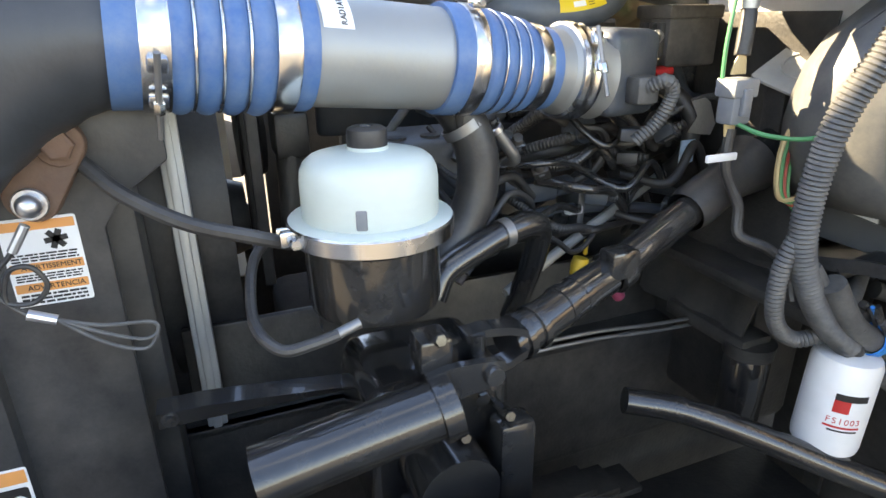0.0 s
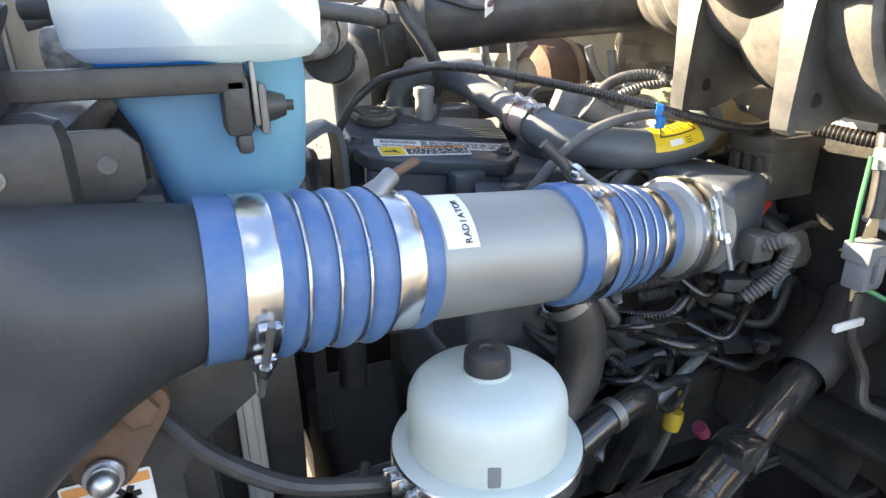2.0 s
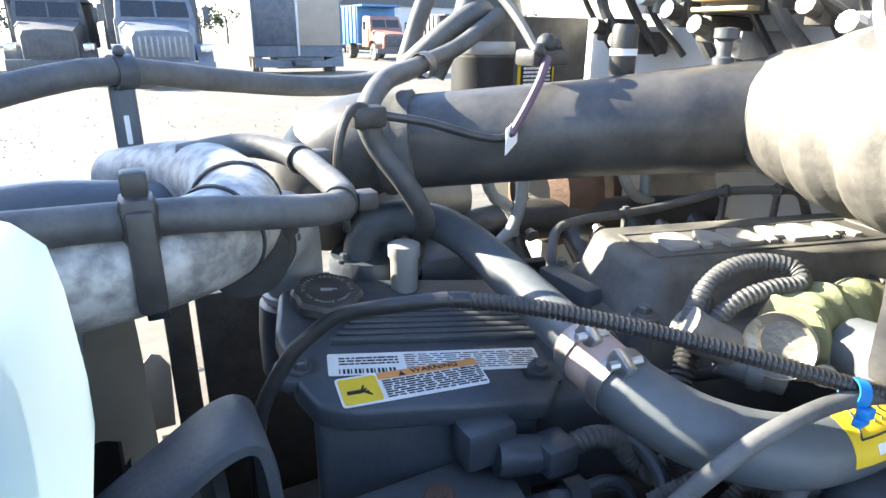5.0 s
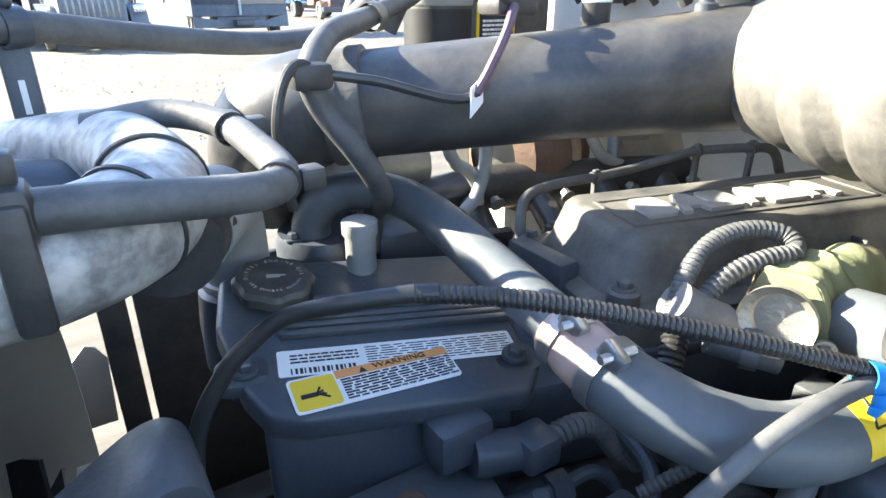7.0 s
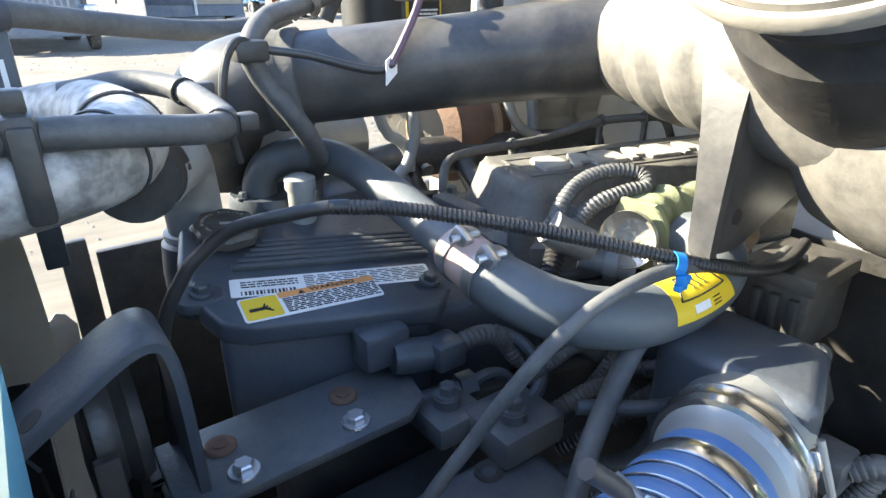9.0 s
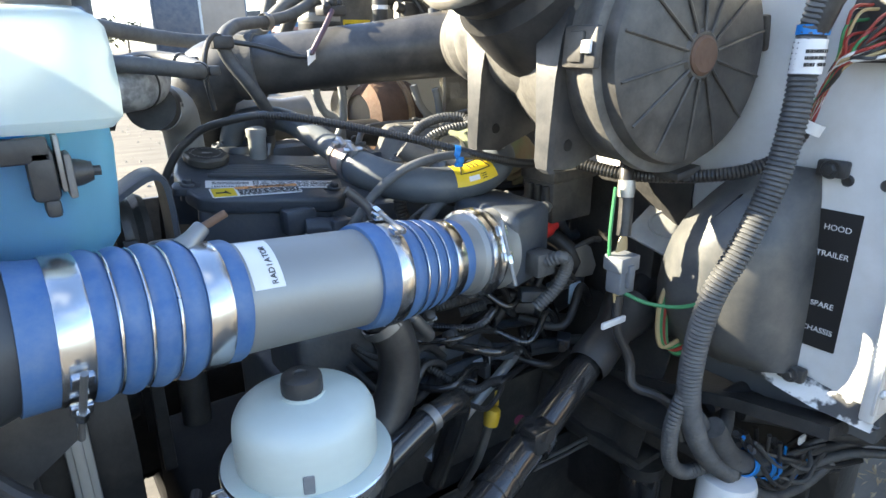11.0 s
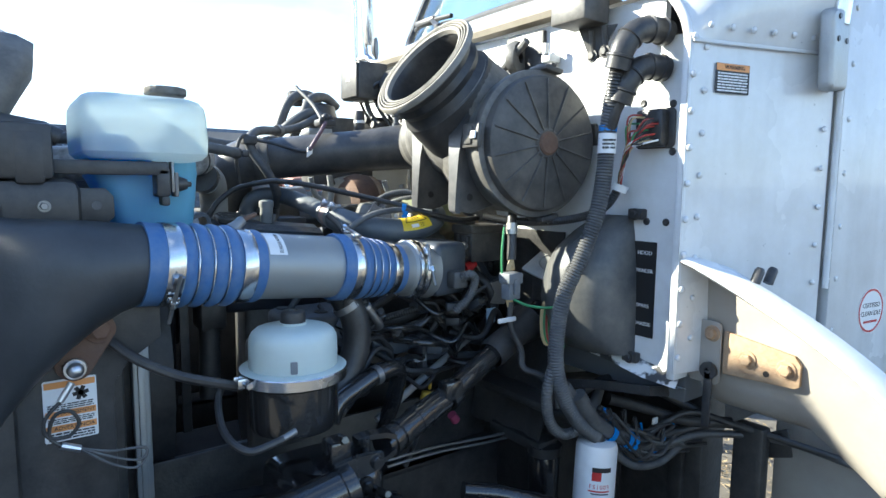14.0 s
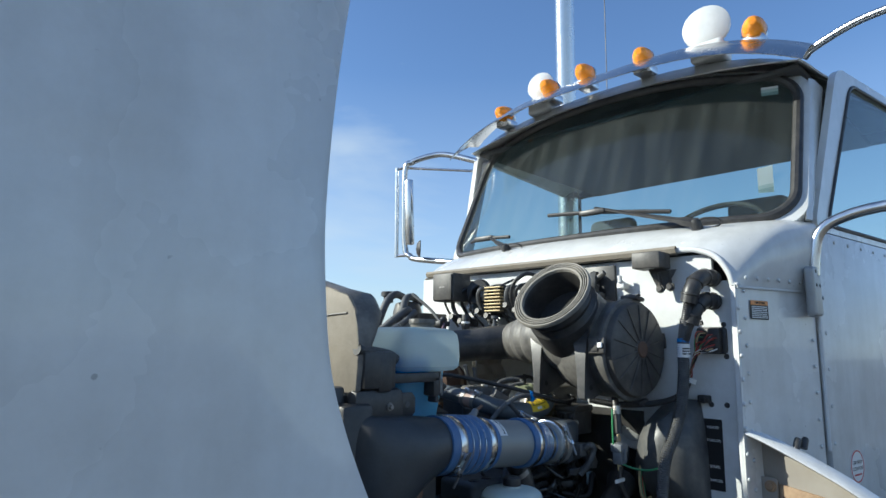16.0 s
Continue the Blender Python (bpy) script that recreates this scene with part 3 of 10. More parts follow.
# the paper label wraps over the upper side of the tube
lab_rows = []
for k in range(13):
    a = radians(-4 + 68 * k / 12)
    row = []
    for xx in (-0.741, -0.725, -0.708):
        c = on_axis(xx)
        row.append(c.translation + (V((0, 0, 1)) * math.cos(a) + V((0, -1, 0)) * math.sin(a)) * 0.0612)
    lab_rows.append(row)
label = part("label", thicken(loft(lab_rows), 0.0004), M_label, pipe, "white paper label with hand-stamped writing")
lm = on_axis(-0.718)
for k, ch in enumerate("RADIATOR"):
    a = radians(58 - k * 6.0)
    up = V((0, 0, 1)) * math.cos(a) + V((0, -1, 0)) * math.sin(a)
    tang = V((0, 0, 1)) * math.sin(a) - V((0, -1, 0)) * math.cos(a)
    mm = Matrix((tang, -AXD, up)).transposed().to_4x4()
    writing(ch, 0.0095, Matrix.Translation(lm.translation + up * 0.0618) @ mm, M_ink, "letter", label, depth=0.0003)

hose = thing("charge_air_hose", on_axis(-0.83).translation, "blue silicone hump hose with stainless rings and clamps", "hose", "charge air hoses")
body = [(-0.946, 0.060), (-0.946, 0.0685), (-0.925, 0.0675), (-0.898, 0.0665)] + humps(-0.897, -0.797, 4, 0.064, 0.064, 0.0075) + [(-0.772, 0.064), (-0.769, 0.0655), (-0.757, 0.066), (-0.753, 0.064), (-0.753, 0.059)]
part("sleeve", turned(body, 64), M_blue, hose)
for xx in (-0.872, -0.847, -0.822):
    part("ring", lathe([(0.0672 + 0.0017 * math.cos(radians(a)), 0.0017 * math.sin(radians(a))) for a in range(0, 361, 45)], on_axis(xx), 48), M_chrome, hose, "stainless wire ring")
clamp = part("clamp", band(-0.919, -0.893, 0.0675), M_chrome, hose, "stainless T-bolt clamp")
tbolt(clamp, -0.906, 118, 0.0675, 0.060)
clamp = part("clamp", band(-0.796, -0.772, 0.0648), M_chrome, hose, "plain stainless band")
part("boss", lathe([(0.013, -0.010), (0.0115, -0.004), (0.0095, 0.004), (0.0090, 0.017), (0.0075, 0.019), (0.0, 0.018)], basis((-0.783, 0.381, 1.548), (0.75, 0.2, 0.6)), 20), M_steel, clamp, "dull steel sensor boss")
part("stub", sweep([(-0.772, 0.383, 1.558), (-0.744, 0.387, 1.569)], 0.0043, 12), M_rust, clamp, "rusty bare sensor stub")

hose = thing("charge_air_hose", on_axis(-0.48).translation, "tapered blue silicone hump hose with stainless rings and clamps", "hose", "charge air hoses")
body = [(-0.596, 0.0585), (-0.596, 0.0655), (-0.592, 0.0672), (-0.578, 0.0672), (-0.550, 0.0655)] + humps(-0.549, -0.462, 4, 0.0628, 0.0560, 0.0042) + [(-0.440, 0.0545), (-0.437, 0.0560), (-0.421, 0.0555), (-0.418, 0.05)]
part("sleeve", turned(body, 64), M_blue, hose)
for xx, rr in ((-0.527, 0.0640), (-0.5055, 0.0620), (-0.484, 0.0602)):
    part("ring", lathe([(rr + 0.0014 * math.cos(radians(a)), 0.0014 * math.sin(radians(a))) for a in range(0, 361, 45)], on_axis(xx), 48), M_chrome, hose, "stainless wire ring")
clamp = part("clamp", band(-0.573, -0.553, 0.0662), M_chrome, hose, "stainless T-bolt clamp")
tbolt(clamp, -0.563, 14, 0.066, 0.050, True)
part("rubber_sleeve", join(cord([(-0.556, 0.412, 1.531), (-0.566, 0.418, 1.545), (-0.585, 0.425, 1.564)], 0.0064, 12), sweep([(-0.545, 0.402, 1.520), (-0.557, 0.413, 1.533)], 0.0078, 12)), M_rubk, clamp)
part("clamp", band(-0.461, -0.440, 0.0562), M_chrome, hose, "stainless clamp band")

# intake throttle: flange neck, V-band and dusty cast housing
throttle = thing("intake_throttle", (-0.27, 0.42, 1.36), "cast intake throttle housing with a V-band flange", "throttle")
part("neck", turned([(-0.424, 0.048), (-0.424, 0.0535), (-0.412, 0.0545), (-0.398, 0.0565), (-0.392, 0.062), (-0.386, 0.062), (-0.386, 0.05)]), M_dull, throttle)
vband = part("v_band", turned([(-0.392, 0.060), (-0.390, 0.0665), (-0.382, 0.0685), (-0.376, 0.0655), (-0.368, 0.0655), (-0.362, 0.0685), (-0.354, 0.0665), (-0.352, 0.058)]), M_chrome, throttle, "stainless V-band clamp")
tbolt(vband, -0.372, 66, 0.0665, 0.062)
part("adapter", turned([(-0.352, 0.05), (-0.352, 0.064), (-0.335, 0.062), (-0.318, 0.066), (-0.318, 0.05)]), M_cast, throttle)
body = box(-0.325, -0.205, 0.405, 0.56, 1.365, 1.492, 0.018, None, 3)
bmesh.ops.translate(body, vec=(0, 0.03, -0.004), verts=[v for v in body.verts if v.co.x > -0.26])
part("housing", body, M_eng, throttle, "dusty dark cast housing")
for yy, zz in ((0.452, 1.382), (0.452, 1.476), (0.55, 1.476)):
    part("bolt", hexbolt((-0.205, yy, zz), (1, 0, 0), 0.007), M_steel, throttle)
part("plug", join(box(-0.285, -0.245, 0.385, 0.42, 1.385, 1.425, 0.006), loom([(-0.265, 0.388, 1.41), (-0.25, 0.37, 1.42), (-0.235, 0.372, 1.40), (-0.245, 0.385, 1.36), (-0.27, 0.40, 1.33)], 0.011)), M_loomg, throttle)

# ---------------------------------------------------------------- reservoir on its black can
res = thing("fluid_reservoir", (-0.705, 0.318, 1.08), "milky plastic reservoir dome banded to a gloss black can", "reservoir")
RM = Matrix.Translation((-0.705, 0.318, 0))
dome = [(0.074, 1.292), (0.0785, 1.302), (0.0782, 1.342), (0.0768, 1.353), (0.073, 1.361), (0.066, 1.367), (0.050, 1.371), (0.030, 1.374), (0.0, 1.375)]
d = part("dome", lathe(dome, RM, 56), M_dome, res, "milky translucent plastic dome")
part("level_window", box(-0.006, 0.006, -0.0800, -0.075, 1.304, 1.326, 0.002, RM @ pose(0, 0, 0, 0, 0, -22)), M_grey, d)
part("neck", lathe([(0.024, 1.372), (0.024, 1.378), (0.0, 1.378)], RM, 32), M_dome, d)
cap = lathe([(0.0215, 1.374), (0.0228, 1.377), (0.0226, 1.391), (0.0215, 1.396), (0.018, 1.3985), (0.008, 1.399), (0.007, 1.3965), (0.0, 1.3965)], RM, 40)
for i, v in enumerate(cap.verts):
    if 1.376 < v.co.z < 1.392 and i % 2:
        c = V((-0.705, 0.318, v.co.z))
        v.co = c + (v.co - c) * 0.975
part("cap", cap, M_rubk, res, "ribbed black screw cap")
part("rim", lathe([(0.076, 1.301), (0.089, 1.301), (0.0945, 1.298), (0.0945, 1.293), (0.078, 1.291)], RM, 56), M_dome, res)
bnd = part("clamp_band", lathe([(0.0945, 1.278), (0.0962, 1.279), (0.0962, 1.296), (0.0945, 1.298), (0.093, 1.297), (0.093, 1.279), (0.0945, 1.278)], RM, 64), M_chrome, res, "polished steel clamp band")
part("bolt", join(sweep([(-0.800, 0.290, 1.286), (-0.807, 0.325, 1.286)], 0.004, 8), hexbolt((-0.799, 0.287, 1.286), (0.15, -1, 0), 0.007, 0.006, False), box(-0.812, -0.794, 0.298, 0.305, 1.277, 1.295, 0.002), box(-0.814, -0.797, 0.314, 0.32, 1.277, 1.295, 0.002)), M_chrome, bnd)
part("can", lathe([(0.0, 1.186), (0.068, 1.186), (0.0765, 1.190), (0.079, 1.198), (0.0795, 1.270), (0.090, 1.277), (0.092, 1.284), (0.0, 1.286)], RM, 56), M_gloss, res, "gloss black steel can")
part("mount", join(box(-0.765, -0.645, 0.375, 0.41, 1.12, 1.27, 0.008), box(-0.735, -0.675, 0.30, 0.40, 1.165, 1.186, 0.006)), M_dark, res)
part("outlet_end", sweep([(-0.782, 0.187, 1.223), (-0.756, 0.19, 1.230)], 0.0055, 12), M_steel, res)
part("outlet", cord([(-0.778, 0.187, 1.2235), (-0.806, 0.187, 1.218), (-0.832, 0.19, 1.216), (-0.850, 0.215, 1.226), (-0.852, 0.26, 1.238), (-0.842, 0.31, 1.262), (-0.82, 0.36, 1.27)], 0.006), M_rubk, res)

# ---------------------------------------------------------------- washer bottle
tank = thing("washer_bottle", (-0.93, 0.5, 1.53), "translucent washer bottle half full of blue fluid", "bottle")


def soft_box(z_rows, r=0.03, n=6):
    """A bottle from (z, x0, x1, y0, y1, corner) rows, closed at both ends."""
    rows = []
    for z, x0, x1, y0, y1, c in z_rows:
        rows.append([(px, py, z) for px, py in rounded(x1 - x0, y1 - y0, c, n, (x0 + x1) / 2, (y0 + y1) / 2)])
    return loft(rows, True, True)


up_shell = [(1.658, -0.985, -0.848, 0.43, 0.61, 0.02), (1.663, -1.000, -0.828, 0.394, 0.622, 0.024), (1.673, -1.010, -0.820, 0.383, 0.628, 0.026), (1.695, -1.012, -0.819, 0.380, 0.630, 0.028), (1.732, -1.012, -0.820, 0.381, 0.630, 0.030), (1.751, -1.011, -0.822, 0.384, 0.628, 0.032), (1.761, -1.006, -0.828, 0.391, 0.622, 0.034), (1.766, -0.998, -0.838, 0.402, 0.613, 0.034), (1.768, -0.985, -0.854, 0.418, 0.60, 0.03)]
low_shell = [(1.518, -0.945, -0.862, 0.48, 0.60, 0.02), (1.524, -0.955, -0.844, 0.462, 0.610, 0.025), (1.545, -0.962, -0.832, 0.450, 0.618, 0.028), (1.60, -0.975, -0.828, 0.440, 0.622, 0.028), (1.640, -0.994, -0.826, 0.434, 0.626, 0.028), (1.664, -1.0, -0.828, 0.430, 0.626, 0.028)]
part("upper_tank", soft_box(up_shell), M_tank, tank, "milky upper tank")
part("lower_tank", soft_box(low_shell), M_tankb, tank, "lower tank filled with blue fluid")
fl = [(1.523, -0.940, -0.895, 0.485, 0.595, 0.018), (1.55, -0.956, -0.872, 0.458, 0.610, 0.022), (1.60, -0.969, -0.872, 0.448, 0.615, 0.022), (1.645, -0.988, -0.885, 0.442, 0.619, 0.022), (1.668, -1.0, -0.91, 0.396, 0.621, 0.022), (1.700, -1.004, -0.945, 0.390, 0.624, 0.022)]
part("fluid", soft_box(fl), M_fluid, tank, "blue washer fluid")
capm = Matrix.Translation((-0.868, 0.487, -0.006))
part("filler_neck", lathe([(0.040, 1.768), (0.0405, 1.773), (0.036, 1.776), (0.033, 1.777), (0.0, 1.777)], capm, 40), M_tank, tank)
cp = lathe([(0.0305, 1.776), (0.031, 1.783), (0.0345, 1.785), (0.0355, 1.787), (0.0355, 1.796), (0.034, 1.798), (0.024, 1.7975), (0.022, 1.7955), (0.0, 1.7955)], capm, 48)
for i, v in enumerate(cp.verts):
    if 1.784 < v.co.z < 1.797 and (i % 6) == 0:
        c = V((-0.868, 0.487, v.co.z))
        v.co = c + (v.co - c) * 0.94
part("cap", cp, M_duct, tank, "dusty black screw cap")
strap = part("strap", join(box(-1.09, -0.885, 0.400, 0.412, 1.636, 1.659, 0.003), box(-1.10, -1.06, 0.37, 0.46, 1.62, 1.70, 0.008), box(-0.905, -0.882, 0.400, 0.440, 1.600, 1.650, 0.006), box(-0.897, -0.884, 0.402, 0.432, 1.585, 1.602, 0.004)), M_black, tank, "black steel mounting strap")
part("strap_plate", box(-0.881, -0.8765, 0.402, 0.438, 1.608, 1.660, 0.0015), M_steel, strap, "dull steel clamp plate")
part("washer", box(-0.876, -0.869, 0.404, 0.436, 1.600, 1.642, 0.003), M_tape, strap)
part("bolt", join(lathe([(0.0, 0.0), (0.0135, 0.0), (0.0125, 0.006), (0.009, 0.016), (0.0, 0.016)], basis((-0.869, 0.420, 1.622), (1, 0, 0)), 20), hexbolt((-0.866, 0.420, 1.622), (1, 0, 0), 0.0095, 0.010, False), sweep([(-0.862, 0.420, 1.622), (-0.846, 0.420, 1.622)], 0.0048, 10)), M_dark, strap)
pump = part("pump", join(lathe([(0.0, 0), (0.017, 0), (0.017, 0.03), (0.0, 0.03)], basis((-0.858, 0.462, 1.508), (1, 0, 0)), 20), box(-0.832, -0.812, 0.446, 0.478, 1.49, 1.524, 0.004)), M_poly, tank, "white pump outlet with a connector")
part("pump_cover", lathe([(0.0, 0), (0.021, 0), (0.024, 0.006), (0.022, 0.05), (0.016, 0.058), (0, 0.058)], basis((-0.812, 0.462, 1.506), (1, 0, 0.02)), 20), M_rubk, pump)

# ---------------------------------------------------------------- radiator, charge air cooler tank and baffles
rad = thing("radiator_pack", (-1.17, 0.95, 0.72), "black radiator and condenser pack with a plastic end tank", "radiator")
part("core", box(-1.195, -1.125, 0.42, 1.50, 0.72, 1.615, 0.006), M_black, rad)

part("condenser_core", box(-1.222, -1.205, 0.56, 1.40, 0.76, 1.585), M_black, rad)
for k in range(58):
    z = 0.775 + k * 0.0139
    part("condenser_tube", box(-1.229, -1.222, 0.565, 1.395, z - 0.0022, z + 0.0022), M_eng, rad)
part("header", join(sweep([(-1.215, 0.53, 1.60), (-1.215, 1.41, 1.60)], 0.012, 12), sweep([(-1.20, 0.50, 1.625), (-1.20, 1.45, 1.625)], 0.014, 12)), M_black, rad)
part("side_header", join(sweep([(-1.215, 0.545, 0.76), (-1.215, 0.545, 1.595)], 0.02, 14), box(-1.235, -1.195, 0.50, 0.54, 1.42, 1.49, 0.006), box(-1.235, -1.195, 0.50, 0.54, 1.02, 1.09, 0.006)), M_black, rad)
part("side_frame", join(box(-1.225, -1.165, 0.405, 0.455, 0.66, 1.635, 0.008), box(-1.235, -1.228, 0.455, 0.50, 0.66, 1.60, 0.003)), M_hazy, rad, "dusty grey steel side frame")
part("side_frame", box(-1.225, -1.165, 1.47, 1.52, 0.66, 1.635, 0.008), M_hazy, rad)
# end tank: tall plastic tank with a swept elbow to the hose
sections = []
for f, (cx, cy, cz, ry, rz) in enumerate([(-1.165, 0.40, 1.385, 0.040, 0.185), (-1.13, 0.385, 1.425, 0.058, 0.150), (-1.09, 0.375, 1.447, 0.068, 0.123), (-1.05, 0.366, 1.468, 0.07, 0.100), (-1.01, 0.362, 1.482, 0.069, 0.084), (-0.975, 0.361, 1.491, 0.066, 0.071), (-0.945, 0.362, 1.494, 0.064, 0.064), (-0.915, 0.3645, 1.491, 0.0655, 0.0655)]):
    pw = 0.55 if f < 2 else 0.75 if f < 4 else 1.0
    sections.append([(cx, cy + ry * math.copysign(abs(math.cos(a)) ** pw, math.cos(a)), cz + rz * math.copysign(abs(math.sin(a)) ** pw, math.sin(a))) for a in [2 * math.pi * k / 40 for k in range(40)]])
part("end_tank", loft(sections, True, True), M_hazy, rad, "black plastic charge air end tank with a swept elbow", 50)

part("tank_column", box(-1.20, -1.115, 0.362, 0.42, 0.66, 1.60, 0.014), M_black, rad)
part("side_plate", prism([(-1.12, 0.66), (-0.985, 0.66), (-0.985, 1.30), (-0.963, 1.332), (-0.912, 1.368), (-0.912, 1.43), (-1.12, 1.44)], 0.012, Matrix.Translation((0, 0.392, 0)) @ pose(0, 0, 0, 90, 0, 0), 0.002), M_black, rad, "black side plate")
part("upper_shroud", join(box(-1.16, -1.015, 0.375, 0.42, 1.545, 1.63, 0.02), box(-1.14, -1.05, 0.372, 0.44, 1.628, 1.71, 0.006), sweep([(-1.15, 0.39, 1.715), (-1.06, 0.39, 1.70), (-1.04, 0.39, 1.69)], 0.014, 12)), M_black, rad)
bp2 = part("bracket", prism([(-0.055, 0.0), (0.03, 0.0), (0.042, 0.012), (0.042, 0.045), (0.030, 0.058), (-0.055, 0.058)], 0.006, Matrix.Translation((-1.012, 0.40, 1.557)) @ pose(0, 0, 0, 90, 0, 0), 0.002), M_black, rad, "black bracket plate with two holes")
for hx in (-1.025, -0.995):
    part("hole", lathe([(0.0, 0.0006), (0.007, 0.0006), (0.008, -0.001)], basis((hx, 0.3935, 1.588), (0, -1, 0)), 16), M_rub, bp2)
part("shroud_bolt", hexbolt((-1.065, 0.374, 1.588), (0, -1, 0), 0.006), M_steel, rad)
# tan baffle that stands on the radiator
outline = [(0.39, 1.60), (0.385, 1.72), (0.40, 1.80), (0.43, 1.835), (0.50, 1.855), (0.60, 1.878), (0.70, 1.885), (0.78, 1.878), (0.84, 1.85), (0.87, 1.80), (0.88, 1.60)]
part("side_baffle", prism([(0.885, 1.60), (0.875, 1.80), (0.89, 1.835), (1.00, 1.82), (1.15, 1.78), (1.26, 1.74), (1.30, 1.60)], 0.012, Matrix.Translation((-1.146, 0, 0)) @ Matrix(((0, 0, 1, 0), (1, 0, 0, 0), (0, 1, 0, 0), (0, 0, 0, 1))), 0.003), M_tan, rad, "tan side baffle")
part("baffle", prism(outline, 0.014, Matrix.Translation((-1.150, 0, 0)) @ Matrix(((0, 0, 1, 0), (1, 0, 0, 0), (0, 1, 0, 0), (0, 0, 0, 1))), 0.003), M_tan, rad, "tan plastic air baffle with moulded ribs")

lip = []
for x, y, z, w in ((-1.15, 0.392, 1.605, 0.012), (-1.15, 0.386, 1.66, 0.022), (-1.15, 0.383, 1.72, 0.040), (-1.15, 0.390, 1.765, 0.064), (-1.15, 0.402, 1.800, 0.084), (-1.15, 0.435, 1.838, 0.088), (-1.15, 0.50, 1.852, 0.075), (-1.15, 0.60, 1.880, 0.055), (-1.15, 0.72, 1.890, 0.03)):
    lip.append([(x, y, z), (x + 0.35 * w, y - 0.006, z + 0.004), (x + 0.75 * w, y - 0.004, z + 0.004), (x + w, y + 0.008, z - 0.004), (x + w * 0.98, y + 0.03, z - 0.022)])
part("baffle_lip", thicken(loft(lip), 0.004), M_duct, rad, "black rubber edge of the baffle", 60)
for pts in ([(0.43, 1.795), (0.52, 1.79), (0.62, 1.775), (0.625, 1.70)], [(0.66, 1.82), (0.68, 1.66)], [(0.80, 1.83), (0.82, 1.66)], [(0.90, 1.80), (1.20, 1.77)]):
    part("rib", cord([(-1.151, a, b) for a, b in pts], 0.0024, 8), M_duct, rad)
for cy_ in (0.50, 0.535):
    part("clip", box(-1.16, -1.148, cy_, cy_ + 0.015, 1.655, 1.69, 0.003), M_black, rad)
part("conduit", loom([(-1.20, 0.86, 1.615), (-1.20, 0.80, 1.64), (-1.19, 0.70, 1.70), (-1.175, 0.62, 1.725), (-1.155, 0.56, 1.73)], 0.017, 0.008), M_rub, rad, "grey corrugated conduit")

# warning label on the side plate
wlab = thing("warning_label", (-1.05, 0.376, 1.27), "white and orange multilingual warning label on the side plate", "label")
wm = Matrix.Translation((-1.046, 0.3785, 1.272)) @ pose(0, 0, 0, 90, 0, 0)
part("sheet", prism(rounded(0.072, 0.098, 0.003), 0.0008, wm), M_label, wlab)
part("stripe", prism(rounded(0.068, 0.010, 0.001, 2, 0, 0.041), 0.0012, wm), M_org, wlab)
part("stripe", prism(rounded(0.068, 0.010, 0.001, 2, 0, -0.005), 0.0012, wm), M_org, wlab)
part("stripe", prism(rounded(0.068, 0.010, 0.001, 2, 0, -0.028), 0.0012, wm), M_org, wlab)
writing("AVERTISSEMENT", 0.0078, wm @ Matrix.Translation((0.004, -0.005, 0.0013)), M_ink, "heading", wlab)
writing("ADVERTENCIA", 0.0082, wm @ Matrix.Translation((0.004, -0.028, 0.0013)), M_ink, "heading", wlab)
for yy, hh, nn, sd in ((0.006, 0.010, 3, 3), (-0.0165, 0.009, 3, 4), (-0.041, 0.013, 3, 5)):
    bars(0.062, hh, nn, wm @ Matrix.Translation((0, yy, 0.0009)), M_ink, "small_print", wlab, sd)
for ang in range(0, 180, 60):
    part("fan_symbol", box(-0.011, 0.011, -0.003, 0.003, 0, 0.0012, 0, wm @ Matrix.Translation((0.014, 0.024, 0.0004)) @ pose(0, 0, 0, 0, 0, ang + 8)), M_ink, wlab)

# second label lower on the side plate
wl2 = thing("warning_label", (-1.135, 0.376, 1.0), "white label with an orange heading and a dark pictogram", "label")
w2 = Matrix.Translation((-1.158, 0.3618, 0.995)) @ pose(0, 0, 0, 90, 0, 0)
part("sheet", prism(rounded(0.084, 0.082, 0.003), 0.0008, w2), M_label, wl2)
part("stripe", prism(rounded(0.080, 0.018, 0.001, 2, 0, 0.029), 0.0012, w2), M_org, wl2)
part("pictogram", join(prism(rounded(0.045, 0.040, 0.004, 3, 0.016, -0.006), 0.0011, w2)), M_ink, wl2)
part("pictogram", join(*[lathe([(0.004, 0.0011), (0.004, 0.0014), (0.009, 0.0014), (0.009, 0.0011)], w2 @ Matrix.Translation((cx, -0.006, 0)), 16) for cx in (0.006, 0.026)]), M_label, wl2)
bars(0.07, 0.014, 2, w2 @ Matrix.Translation((0, -0.033, 0.0009)), M_ink, "small_print", wl2, 17)
# polished rod beside the radiator
strip = thing("support_strut", (-0.917, 0.56, 0.62), "bright aluminium upright strut behind the side plate", "strut")
part("channel", box(-0.932, -0.902, 0.548, 0.572, 0.62, 1.42, 0.003), M_alu, strip)
part("rib", box(-0.924, -0.911, 0.542, 0.549, 0.62, 1.42, 0.002), M_alu, strip)

